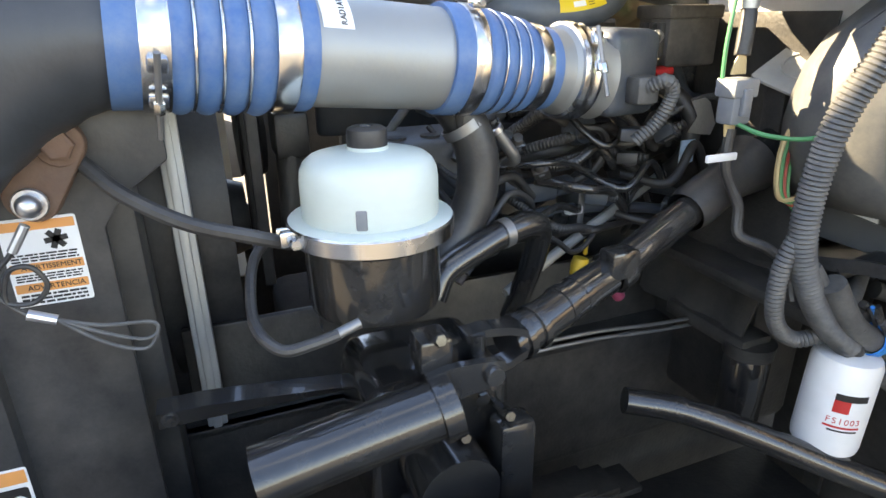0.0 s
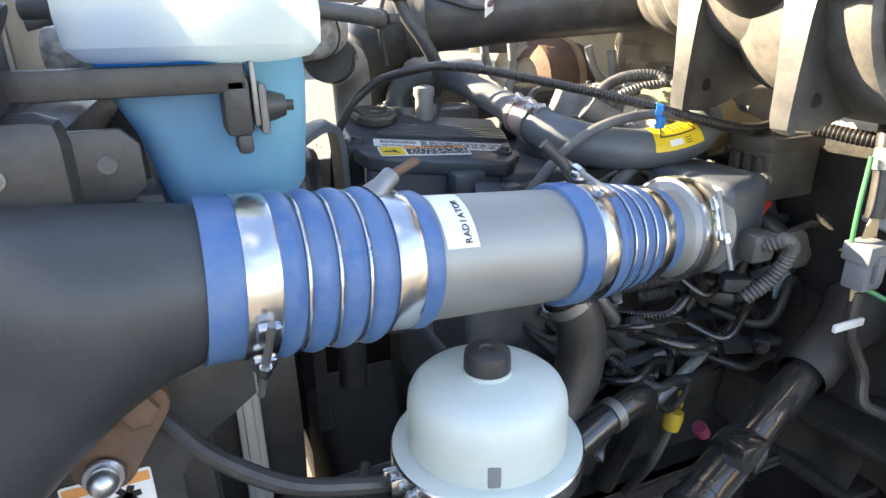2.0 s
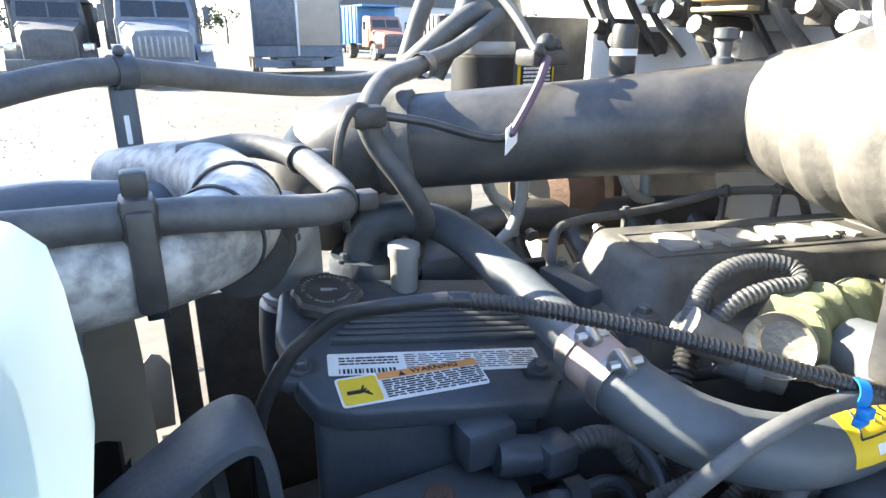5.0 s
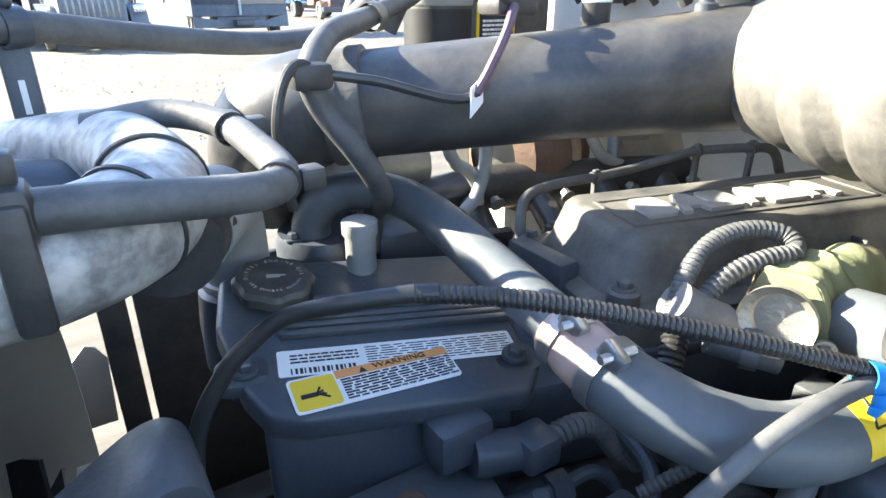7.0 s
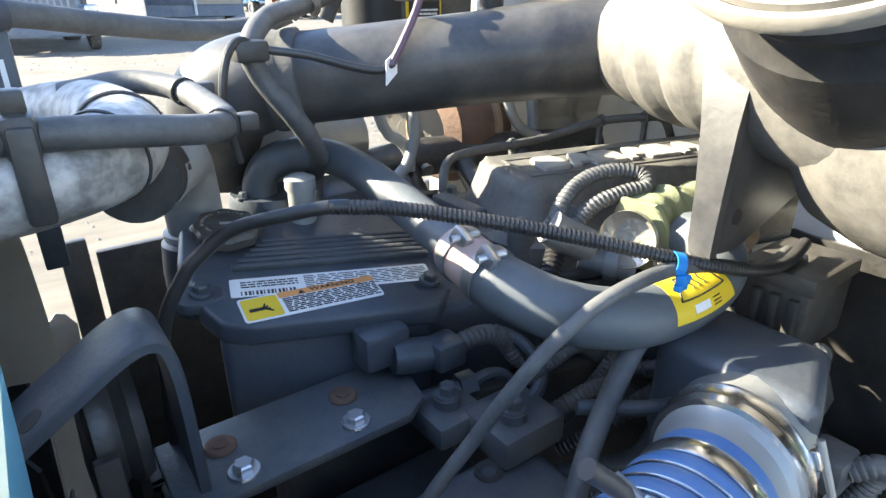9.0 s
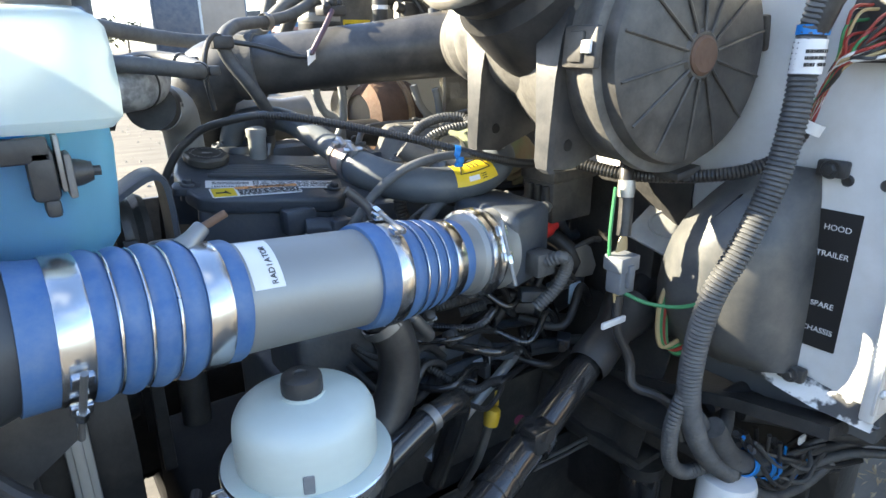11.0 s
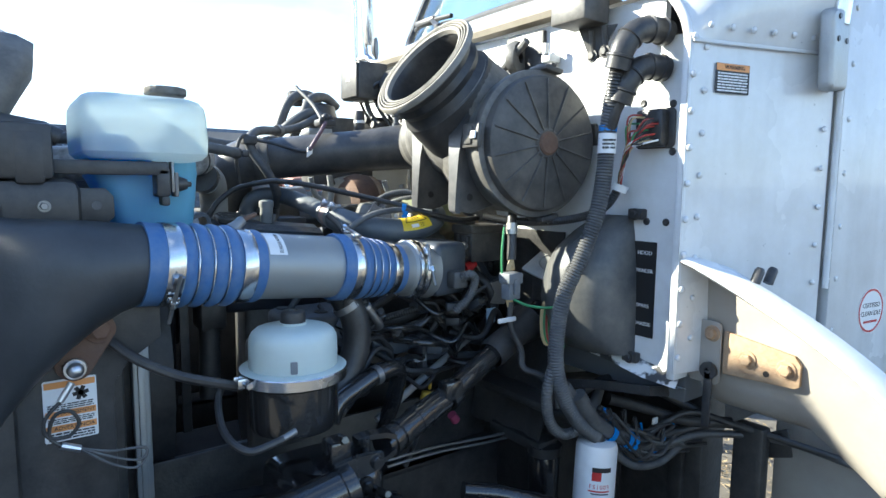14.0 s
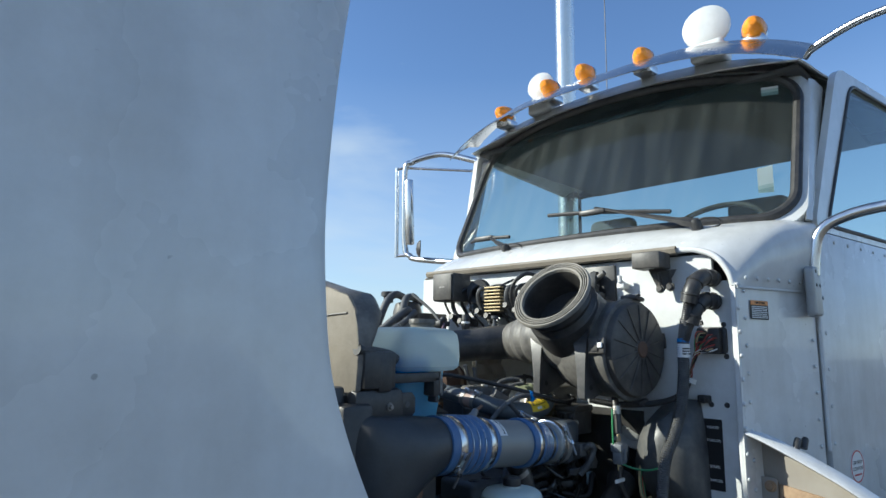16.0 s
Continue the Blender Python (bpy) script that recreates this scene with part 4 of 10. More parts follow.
# rusty stay bracket, stay hose and lanyard
stay = thing("hood_stay_bracket", (-1.02, 0.37, 1.36), "rusty stay bracket with a bolt on the side plate", "bracket")
part("plate", prism(rounded(0.052, 0.11, 0.024, 6), 0.018, Matrix.Translation((-1.022, 0.372, 1.372)) @ pose(0, 0, 0, 90, 0, -8) @ pose(0, 0, 0, 0, 0, -32), 0.003), M_rust, stay)
part("bolt", hexbolt((-1.004, 0.352, 1.398), (0, -1, 0), 0.015, 0.011), M_rust, stay)
part("bolt", join(hexbolt((-1.040, 0.350, 1.342), (0, -1, 0), 0.011, 0.01), ball((-1.04, 0.342, 1.342), 0.012)), M_zinc, stay, "zinc ball stud")
part("tether", cord([(-0.99, 0.365, 1.375), (-0.955, 0.335, 1.345), (-0.90, 0.31, 1.315), (-0.84, 0.31, 1.292), (-0.80, 0.32, 1.275)], 0.0085), M_rubk, stay, "black rubber covered stay")
part("sleeve", sweep([(-1.046, 0.338, 1.325), (-1.062, 0.336, 1.30)], 0.005, 10), M_zinc, stay)
part("loop", cord([(-1.062, 0.336, 1.30), (-1.083, 0.334, 1.275), (-1.08, 0.334, 1.25), (-1.055, 0.334, 1.245), (-1.04, 0.334, 1.262), (-1.05, 0.334, 1.283), (-1.07, 0.335, 1.28), (-1.078, 0.334, 1.25), (-1.06, 0.334, 1.228)], 0.0028, 8), M_rubk, stay)
part("sleeve", sweep([(-1.064, 0.334, 1.233), (-1.04, 0.334, 1.222)], 0.0055, 10), M_zinc, stay)
for dz in (0.0, -0.012):
    part("wire", cord([(-1.04, 0.334, 1.222), (-1.00, 0.33, 1.20 + dz), (-0.965, 0.33, 1.185 + dz), (-0.95, 0.332, 1.19), (-0.955, 0.334, 1.202), (-1.0, 0.333, 1.208), (-1.04, 0.334, 1.222)], 0.0022, 8), M_rub, stay)

# ---------------------------------------------------------------- engine
eng = thing("diesel_engine", (-0.3, 0.95, 0.7), "dusty grey-blue six cylinder diesel engine", "engine")
EM = Matrix.Translation((-0.62, 0.86, 0)) @ pose(0, 0, 0, 0, 0, -14.5)
part("block", join(box(0.0, 0.75, -0.02, 0.38, 0.80, 1.31, 0.02, EM), box(0.0, 0.70, 0.03, 0.33, 0.62, 0.82, 0.03, EM)), M_dark, eng)
part("head", box(0.03, 0.75, 0.0, 0.36, 1.312, 1.435, 0.012, EM), M_eng, eng)
# front cover box with its top plate
FB = Matrix.Translation((-0.54, 0.86, 1.479)) @ pose(0, 0, 0, 0, 0, -15)
part("front_cover", box(-0.120, 0.122, -0.040, 0.19, -0.19, -0.014, 0.012, FB, 3), M_eng, eng, "grey-blue front cover box")
TP = Matrix(((0.965, 0.2593, 0.0385, -0.54), (-0.2473, 0.9494, -0.1934, 0.859), (-0.0867, 0.1771, 0.9804, 1.4822), (0, 0, 0, 1)))
top = prism([(-0.085, -0.055), (0.13, -0.055), (0.15, -0.03), (0.155, 0.06), (0.15, 0.19), (-0.10, 0.19), (-0.155, 0.16), (-0.158, 0.08), (-0.135, -0.01), (-0.115, -0.045)], 0.03, TP @ Matrix.Translation((0, 0, -0.03)), 0.007, 3)
plate = part("top_plate", top, M_eng, eng, "ribbed top plate of the front cover")
for k in range(6):
    part("rib", box(-0.098 + 0.008 * k, 0.150, 0.050 + k * 0.011, 0.058 + k * 0.011, -0.001, 0.007, 0.0015, TP), M_engd, plate)
for bx, by in ((-0.133, 0.012), (0.131, -0.007)):
    part("bolt", join(lathe([(0.013, -0.03), (0.013, 0.0), (0, 0.0)], TP @ Matrix.Translation((bx, by, 0.002)), 18), hexbolt(TP @ V((bx, by, 0.003)), TP.to_3x3() @ V((0, 0, 1)), 0.009, 0.009)), M_eng, plate)
for ex_, ey_ in ((0.133, -0.007), (-0.134, 0.012)):
    part("ear", prism(rounded(0.05, 0.04, 0.014), 0.014, TP @ Matrix.Translation((ex_, ey_, -0.014)), 0.002), M_eng, plate)
capm = TP @ Matrix.Translation((-0.098, 0.131, 0.0))
oc = lathe([(0.034, -0.01), (0.034, 0.002), (0.041, 0.005), (0.042, 0.016), (0.038, 0.021), (0.0, 0.0215)], capm, 48)
for i, v in enumerate(oc.verts):
    l = capm.inverted() @ v.co
    if l.z > 0.004 and math.hypot(l.x, l.y) > 0.03:
        f = 1 + 0.05 * math.cos(8 * math.atan2(l.y, l.x))
        v.co = capm @ V((l.x * f, l.y * f, l.z))
ocap = part("oil_filler_cap", oc, M_lid, eng, "black engine oil filler cap with pale writing")
for k, ch in enumerate("DIESEL ENGINE OIL"):
    a = radians(185 - k * 11.5)
    writing(ch, 0.0062, capm @ Matrix.Translation((0.029 * math.cos(a), 0.029 * math.sin(a), 0.0217)) @ pose(0, 0, 0, 0, 0, math.degrees(a) - 90), M_letter, "letter", ocap, depth=0.0002)
for k, ch in enumerate("SEE OWNERS MANUAL"):
    a = radians(205 + k * 8.5)
    writing(ch, 0.005, capm @ Matrix.Translation((0.027 * math.cos(a), 0.027 * math.sin(a), 0.0217)) @ pose(0, 0, 0, 0, 0, math.degrees(a) + 90), M_letter, "letter", ocap, depth=0.0002)
part("symbol", join(box(-0.008, 0.006, -0.003, 0.003, 0.021, 0.0218, 0, capm), box(0.004, 0.012, 0.0, 0.002, 0.021, 0.0218, 0, capm)), M_letter, ocap)
# labels on the top plate
pl = thing("engine_data_label", TP @ V((0.01, 0.01, 0.0005)), "white engine data label with an orange and yellow warning panel", "label")
LM = TP @ Matrix.Translation((0.018, -0.018, 0.0006)) @ Matrix.Diagonal((1.18, 1.18, 1, 1))
part("sheet", prism(rounded(0.205, 0.030, 0.002, 3, 0.0, 0.028), 0.0006, LM), M_label, pl)
WM = LM @ Matrix.Translation((-0.010, 0.012, 0)) @ pose(0, 0, 0, 0, 0, 9.4) @ Matrix.Diagonal((0.88, 0.88, 1, 1))
part("sheet", prism(rounded(0.156, 0.041, 0.004, 4, -0.022, -0.009), 0.0010, WM), M_label, pl)
part("stripe", prism(rounded(0.112, 0.010, 0.001, 2, -0.001, 0.006), 0.0014, WM), M_org, pl)
writing("WARNING", 0.0088, WM @ Matrix.Translation((0.006, 0.006, 0.0015)), M_ink, "heading", pl, squeeze=1.25)
part("symbol", prism([(-0.035, 0.002), (-0.027, 0.002), (-0.031, 0.009)], 0.0016, WM), M_ink, pl)
part("yellow_panel", prism(rounded(0.039, 0.036, 0.003, 4, -0.078, -0.009), 0.0014, WM), M_yel, pl)
hp = join(box(-0.092, -0.077, -0.014, -0.009, 0.0014, 0.0018, 0, WM), *[cord([WM @ V((-0.078, -0.011, 0.0014)), WM @ V((-0.068 - 0.002 * k, -0.011 + 0.0045 * (k - 1.5), 0.0016))], 0.0011, 6, 2) for k in range(4)])
part("pictogram", hp, M_ink, pl)
bars(0.108, 0.026, 8, WM @ Matrix.Translation((0.0, -0.013, 0.001)), M_ink, "small_print", pl, 7, fill=0.5)
bars(0.130, 0.024, 8, LM @ Matrix.Translation((0.034, 0.028, 0.0006)), M_ink, "small_print", pl, 8, fill=0.25)
bars(0.055, 0.012, 3, LM @ Matrix.Translation((-0.065, 0.032, 0.0006)), M_ink, "small_print", pl, 9, fill=0.4)
part("barcode", join(*[box(-0.093 + k * 0.0035, -0.093 + k * 0.0035 + (0.0012, 0.002, 0.0024)[k % 3], 0.015, 0.021, 0.0006, 0.001, 0, LM) for k in range(15)]), M_ink, pl)
# mounting foot with two zinc bolts
part("foot_plate", prism([(-0.135, -0.03), (0.10, -0.03), (0.13, -0.01), (0.15, 0.08), (-0.135, 0.08)], 0.012, Matrix.Translation((-0.62, 0.735, 1.378)) @ pose(0, 0, 0, 0, 0, 0), 0.003), M_engd, eng)
for bx in (-0.692, -0.574):
    part("bolt", hexbolt((bx, 0.728, 1.391), (0, 0, 1), 0.0105, 0.009), M_zinc, eng, "bright zinc flange bolt")
for bx in (-0.70, -0.565):
    part("lug", join(lathe([(0.0, 0.004), (0.014, 0.004), (0.016, 0.002), (0.016, 0)], Matrix.Translation((bx, 0.775, 1.39)), 20), lathe([(0.005, 0.005), (0.008, 0.0055), (0.008, 0.004)], Matrix.Translation((bx, 0.775, 1.39)), 14)), M_rust, eng, "rusty cast lug")
# valve cover
VM = Matrix.Translation((-0.252, 0.826, 0)) @ pose(0, 0, 0, 0, 0, -14.5)
vsk = []
for grow, z in ((0.052, 1.452), (0.052, 1.492), (0.046, 1.497), (0.030, 1.499), (0.020, 1.515), (0.008, 1.548), (0.004, 1.559), (-0.002, 1.565), (-0.010, 1.567)):
    vsk.append([VM @ V((x, y, z)) for x, y in rounded(0.50 + 2 * grow, 0.158 + 2 * grow, 0.022 + max(0.0, grow), 5, 0.25, 0.074)])
vc = part("valve_cover", loft(vsk, True, True), M_cover, eng, "dust-coated valve cover with a raised name", 40)
part("gasket_rail", prism(rounded(0.62, 0.275, 0.07, 5, 0.25, 0.074), 0.014, VM @ Matrix.Translation((0, 0, 1.440)), 0.003), M_eng, vc)
part("panel", join(prism([(0.025, 0.022), (0.395, 0.022), (0.395, 0.108), (0.025, 0.108)], 0.003, VM @ Matrix.Translation((0, 0, 1.5645)), 0.001), *[box(a, b, c, d, 1.566, 1.5695, 0.0008, VM) for a, b, c, d in ((0.022, 0.398, 0.018, 0.023), (0.022, 0.398, 0.107, 0.112), (0.020, 0.025, 0.018, 0.112), (0.395, 0.400, 0.018, 0.112))]), M_cover, vc)
# the maker's name is six plain slanted blocks
for k in range(6):
    bx = 0.077 + k * 0.050
    if k % 2:
        o_ = [(-0.027, -0.030), (-0.013, -0.030), (-0.008, -0.014), (0.010, -0.014), (0.012, -0.030), (0.026, -0.030), (0.020, 0.022), (0.013, 0.030), (-0.003, 0.030)]
    else:
        o_ = [(-0.025, -0.030), (0.013, -0.030), (0.021, -0.022), (0.024, 0.010), (0.017, 0.030), (-0.015, 0.030), (-0.022, 0.022)]
    part("name_block", prism(o_, 0.006, VM @ Matrix.Translation((bx, 0.065, 1.567)), 0.0008, 1), M_letter, vc)
for k in range(6):
    part("rib", box(0.06 + k * 0.085, 0.066 + k * 0.085, -0.040, -0.012, 1.494, 1.535, 0.002, VM), M_cover, vc)
for bx, by in ((-0.019, -0.028), (0.235, -0.034), (0.42, -0.034), (-0.050, 0.138)):
    part("boss", join(lathe([(0.019, 1.44), (0.018, 1.514), (0.015, 1.517), (0.0, 1.517)], VM @ Matrix.Translation((bx, by, 0)), 20), hexbolt(VM @ V((bx, by, 1.517)), (0, 0, 1), 0.0085, 0.010)), M_cover, vc)
# thin pipe on stands behind the cover
bp_ = thing("vent_pipe", (0.0, 1.02, 1.47), "thin dusty pipe on small stands behind the valve cover", "pipe")
part("pipe", cord([(-0.265, 0.99, 1.47), (-0.262, 1.0, 1.52), (-0.225, 1.035, 1.548), (-0.16, 1.05, 1.552), (-0.074, 1.048, 1.551), (-0.01, 1.045, 1.553), (0.05, 1.02, 1.568), (0.1, 0.998, 1.58), (0.154, 0.94, 1.59), (0.19, 0.925, 1.583), (0.215, 0.92, 1.545)], 0.0075, 12), M_rub, bp_)
for sx, sy, sz in ((-0.074, 1.048, 1.551), (0.1, 0.998, 1.58), (0.154, 0.94, 1.59)):
    part("stand", join(box(sx - 0.005, sx + 0.005, sy - 0.004, sy + 0.004, 1.44, sz + 0.012, 0.001), lathe([(0.008, -0.006), (0.0105, -0.006), (0.0105, 0.006), (0.008, 0.006)], basis((sx, sy, sz), (1, 0, 0.1)), 14)), M_rub, bp_)
part("bracket", join(box(-0.30, -0.27, 0.88, 0.98, 1.42, 1.52, 0.004), box(-0.285, -0.235, 0.90, 0.94, 1.455, 1.475, 0.004)), M_engd, eng)
# thermostat housing and coolant tube
part("thermostat_housing", join(lathe([(0.0, 1.40), (0.062, 1.40), (0.064, 1.50), (0.060, 1.512), (0.0, 1.512)], Matrix.Translation((-0.495, 1.12, 0.018)), 32), box(-0.44, -0.34, 1.07, 1.18, 1.40, 1.52, 0.01)), M_eng, eng)
for a in (20, 110, 200, 290):
    part("bolt", hexbolt((-0.495 + 0.052 * math.cos(radians(a)), 1.12 + 0.052 * math.sin(radians(a)), 1.53), (0, 0, 1), 0.007, 0.008), M_eng, eng)
ct = thing("coolant_tube", (-0.4, 0.75, 1.52), "long grey coolant tube bending across the engine", "tube")
p1 = [(-0.515, 1.11, 1.515), (-0.515, 1.11, 1.545), (-0.50, 1.10, 1.575), (-0.465, 1.08, 1.588), (-0.43, 1.035, 1.586), (-0.415, 0.97, 1.575), (-0.422, 0.86, 1.562), (-0.432, 0.76, 1.552), (-0.437, 0.725, 1.548)]
part("upper_pipe", cord(p1, 0.0245, 20), M_tube, ct)
p2 = [(-0.437, 0.735, 1.549), (-0.440, 0.705, 1.545), (-0.440, 0.675, 1.540)]
part("sleeve", cord(p2, 0.0285, 20), M_orangeh, ct, "salmon coloured rubber sleeve")
p3 = [(-0.440, 0.685, 1.541), (-0.434, 0.655, 1.534), (-0.410, 0.61, 1.522), (-0.365, 0.575, 1.513), (-0.31, 0.56, 1.511), (-0.26, 0.555, 1.520), (-0.225, 0.56, 1.535), (-0.20, 0.585, 1.545), (-0.19, 0.62, 1.54)]
part("lower_pipe", cord(p3, 0.0305, 20), M_tube, ct)
for (a, b, r) in ((p2[0], p2[1], 0.0295), (p2[1], p2[2], 0.0305)):
    c = V(a).lerp(V(b), 0.45 if r < 0.03 else 0.9)
    d = (V(b) - V(a)).normalized()
    mm = basis(c, d)
    cl = part("clamp", lathe([(r, -0.007), (r + 0.0015, -0.007), (r + 0.0015, 0.007), (r, 0.007), (r, -0.007)], mm, 32), M_steel, ct, "worm-drive hose clamp")
    part("screw", join(box(-0.006, 0.006, -0.012, 0.012, -0.008, 0.008, 0.003, basis(c + V((-0.012, -0.012, r * 0.92)), (0.2, -0.5, 0.9))), sweep([c + V((-0.026, -0.012, r * 0.95)), c + V((0.006, -0.016, r * 0.95))], 0.004, 8)), M_zinc, cl)
ylab = thing("hot_surface_label", (-0.286, 0.545, 1.54), "yellow hot surface warning label wrapped on the coolant tube", "label")
tube_l = [p for p in spline(p3, 8) if -0.325 < p.x < -0.248]


def on_tube(f, a, lift=0.0):
    """A point of the tube's skin: f along the label, a degrees from the top towards the outside."""
    q = f * (len(tube_l) - 1)
    i = min(int(q), len(tube_l) - 2)
    c = tube_l[i].lerp(tube_l[i + 1], q - i)
    side = (tube_l[i + 1] - tube_l[i]).normalized().cross(V((0, 0, 1))).normalized()
    up = side.cross((tube_l[i + 1] - tube_l[i]).normalized())
    return c + (up * math.cos(radians(a)) + side * math.sin(radians(a))) * (0.0309 + lift)


part("sheet", thicken(loft([[on_tube(k / 12, a) for k in range(13)] for a in range(-12, 89, 10)]), 0.0005), M_yel, ylab)
corner_l = [(0.12, 48), (0.88, 48), (0.74, -2), (0.26, -2)]
wf = []
for k in range(4):
    (f0, a0), (f1, a1) = corner_l[k], corner_l[(k + 1) % 4]
    wf.append(sweep([on_tube(f0 + (f1 - f0) * j / 6, a0 + (a1 - a0) * j / 6, 0.0004) for j in range(7)], 0.0009, 6))
for f0 in (0.40, 0.50, 0.60):
    wf.append(sweep([on_tube(f0 + 0.02 * math.sin(j * 1.6), 32 - 5 * j, 0.0004) for j in range(6)], 0.0007, 6))
part("warning_frame", join(*wf), M_ink, ylab)
part("white_panel", thicken(loft([[on_tube(f, a, 0.0004) for f in (0.28, 0.36, 0.44, 0.52)] for a in (60, 68, 76)]), 0.0004), M_label, ylab)
part("small_print", join(*[sweep([on_tube(f0 + 0.03 * j, a, 0.0005) for j in range(5)], 0.0006, 5) for f0, a in ((0.58, 62), (0.58, 69), (0.58, 76))]), M_ink, ylab)
part("bolt", hexbolt((-0.225, 0.555, 1.567), (0, -0.2, 1), 0.008, 0.008), M_zinc, ct)

# ---------------------------------------------------------------- air cleaner
ac = thing("air_cleaner", (-0.17, 0.42, 1.56), "dusty black plastic air cleaner with a ribbed round lid", "air cleaner")
LN = V((-0.10, -0.99, 0.0)).normalized()
LC = V((-0.140, 0.245, 1.718))
AM = basis(LC, LN, (0, 0, 1))
lid = part("lid", lathe([(0.0, 0.004), (0.03, 0.004), (0.034, 0.0), (0.14, -0.006), (0.147, -0.010), (0.150, -0.02), (0.150, -0.045)], AM, 64), M_lid, ac, "round ribbed black lid")
part("hub", lathe([(0.0, 0.009), (0.022, 0.009), (0.026, 0.006), (0.027, 0.0)], AM, 28), M_rust, lid, "brown worn hub")
for k in range(14):
    a = 2 * math.pi * k / 14
    part("rib", sweep([AM @ V((0.03 * math.cos(a), 0.03 * math.sin(a), 0.003)), AM @ V((0.141 * math.cos(a), 0.141 * math.sin(a), -0.0055))], 0.0022, 6), M_lid, lid)
drum = lathe([(0.150, -0.030), (0.163, -0.032), (0.165, -0.045), (0.160, -0.062), (0.157, -0.07), (0.156, -0.13), (0.150, -0.20), (0.135, -0.25), (0.10, -0.28), (0.0, -0.285)], AM, 64)
part("drum", drum, M_duct, ac, "dusty black drum")
for ang in (86, -10, -80, 190):
    lm = AM @ pose(0, 0, 0, 0, 0, ang) @ Matrix.Translation((0.166, 0, -0.032))
    lt = part("latch", join(box(-0.004, 0.009, -0.026, 0.026, -0.045, 0.016, 0.004, lm), box(0.006, 0.014, -0.019, 0.019, -0.03, -0.004, 0.003, lm)), M_lid, ac)
    part("keeper", box(0.010, 0.016, -0.008, 0.008, -0.004, 0.012, 0.002, lm), M_label if ang == 86 else M_black, lt)
# bellows collar
BN = V((-0.80, 0.0, 0.60)).normalized()
BC = V((-0.33, 0.455, 1.892))
BM = basis(BC, BN, (0, -1, 0))
part("bellows", lathe([(0.098, -0.10), (0.100, -0.03), (0.104, -0.006), (0.108, 0.0), (0.112, 0.0025), (0.116, -0.001), (0.120, 0.002), (0.124, -0.002), (0.128, 0.001), (0.134, -0.003), (0.136, -0.008), (0.130, -0.012), (0.118, -0.018), (0.113, -0.03), (0.118, -0.045), (0.112, -0.06), (0.118, -0.072), (0.124, -0.08), (0.126, -0.15), (0.125, -0.19)], BM, 64), M_rubk, ac, "ribbed black rubber intake collar")
part("lip", lathe([(0.103, -0.006), (0.1055, 0.004), (0.110, 0.0065), (0.112, 0.0065), (0.1135, -0.001), (0.1150, -0.001), (0.1165, 0.0065), (0.119, 0.0065), (0.1205, -0.001), (0.122, -0.001), (0.1235, 0.0065), (0.126, 0.0065), (0.1275, -0.001), (0.129, -0.001), (0.1305, 0.0055), (0.1345, 0.0055), (0.1375, 0.0), (0.137, -0.008)], BM, 72), M_lip, ac, "dusty pale rubber lip")
# flat dark disc closes the collar 0.1 m behind its mouth
part("mouth_disc", lathe([(0.0, -0.10), (0.099, -0.10)], BM, 32), M_dark, ac)
neck = []
for f in range(7):
    t = f / 6
    c = V((-0.33, 0.455, 1.892)) - BN * (0.075 + 0.12 * t) + V((0.02, 0.0, 0.0)) * t
    fr = basis(c, BN.lerp(V((-0.5, 0.1, 0.86)), t * 0.5), (0, -1, 0))
    r = 0.122 + 0.022 * t
    neck.append([fr @ V((r * math.cos(q), r * 0.97 * math.sin(q), 0)) for q in [2 * math.pi * k / 40 for k in range(40)]])
part("inlet_neck", loft(neck, True), M_duct, ac, "dusty inlet neck", 60)
# outlet elbow
oe = [(-0.13, 0.36, 1.70), (-0.17, 0.47, 1.735), (-0.175, 0.56, 1.75), (-0.155, 0.65, 1.75), (-0.125, 0.73, 1.745), (-0.085, 0.795, 1.741)]


def elbow_r(t):
    """Radius along the outlet, with the moulded rings near its end."""
    step = 0.005 if 0.52 < t < 0.60 else -0.004 if 0.60 <= t < 0.64 else 0.007 if 0.66 < t < 0.74 else -0.004 if 0.74 <= t < 0.78 else 0.003 if 0.80 < t < 0.86 else 0.0
    return 0.120 - 0.045 * min(1.0, t * 1.15) + step


ol = arc_even(spline(oe, 20), 0.006)
n_ = len(ol)
part("outlet_elbow", sweep(ol, [elbow_r(i / (n_ - 1)) for i in range(n_)], 40), M_duct, ac, "dusty outlet elbow", 60)
for q, r in ((0.90, 0.0755), (0.97, 0.074)):
    i = int(q * (n_ - 1))
    part("bead", lathe([(r - 0.008, -0.016), (r, -0.012), (r + 0.002, 0.0), (r, 0.012), (r - 0.008, 0.016)], basis(ol[i], ol[min(i + 1, n_ - 1)] - ol[i - 1]), 40), M_duct, ac)
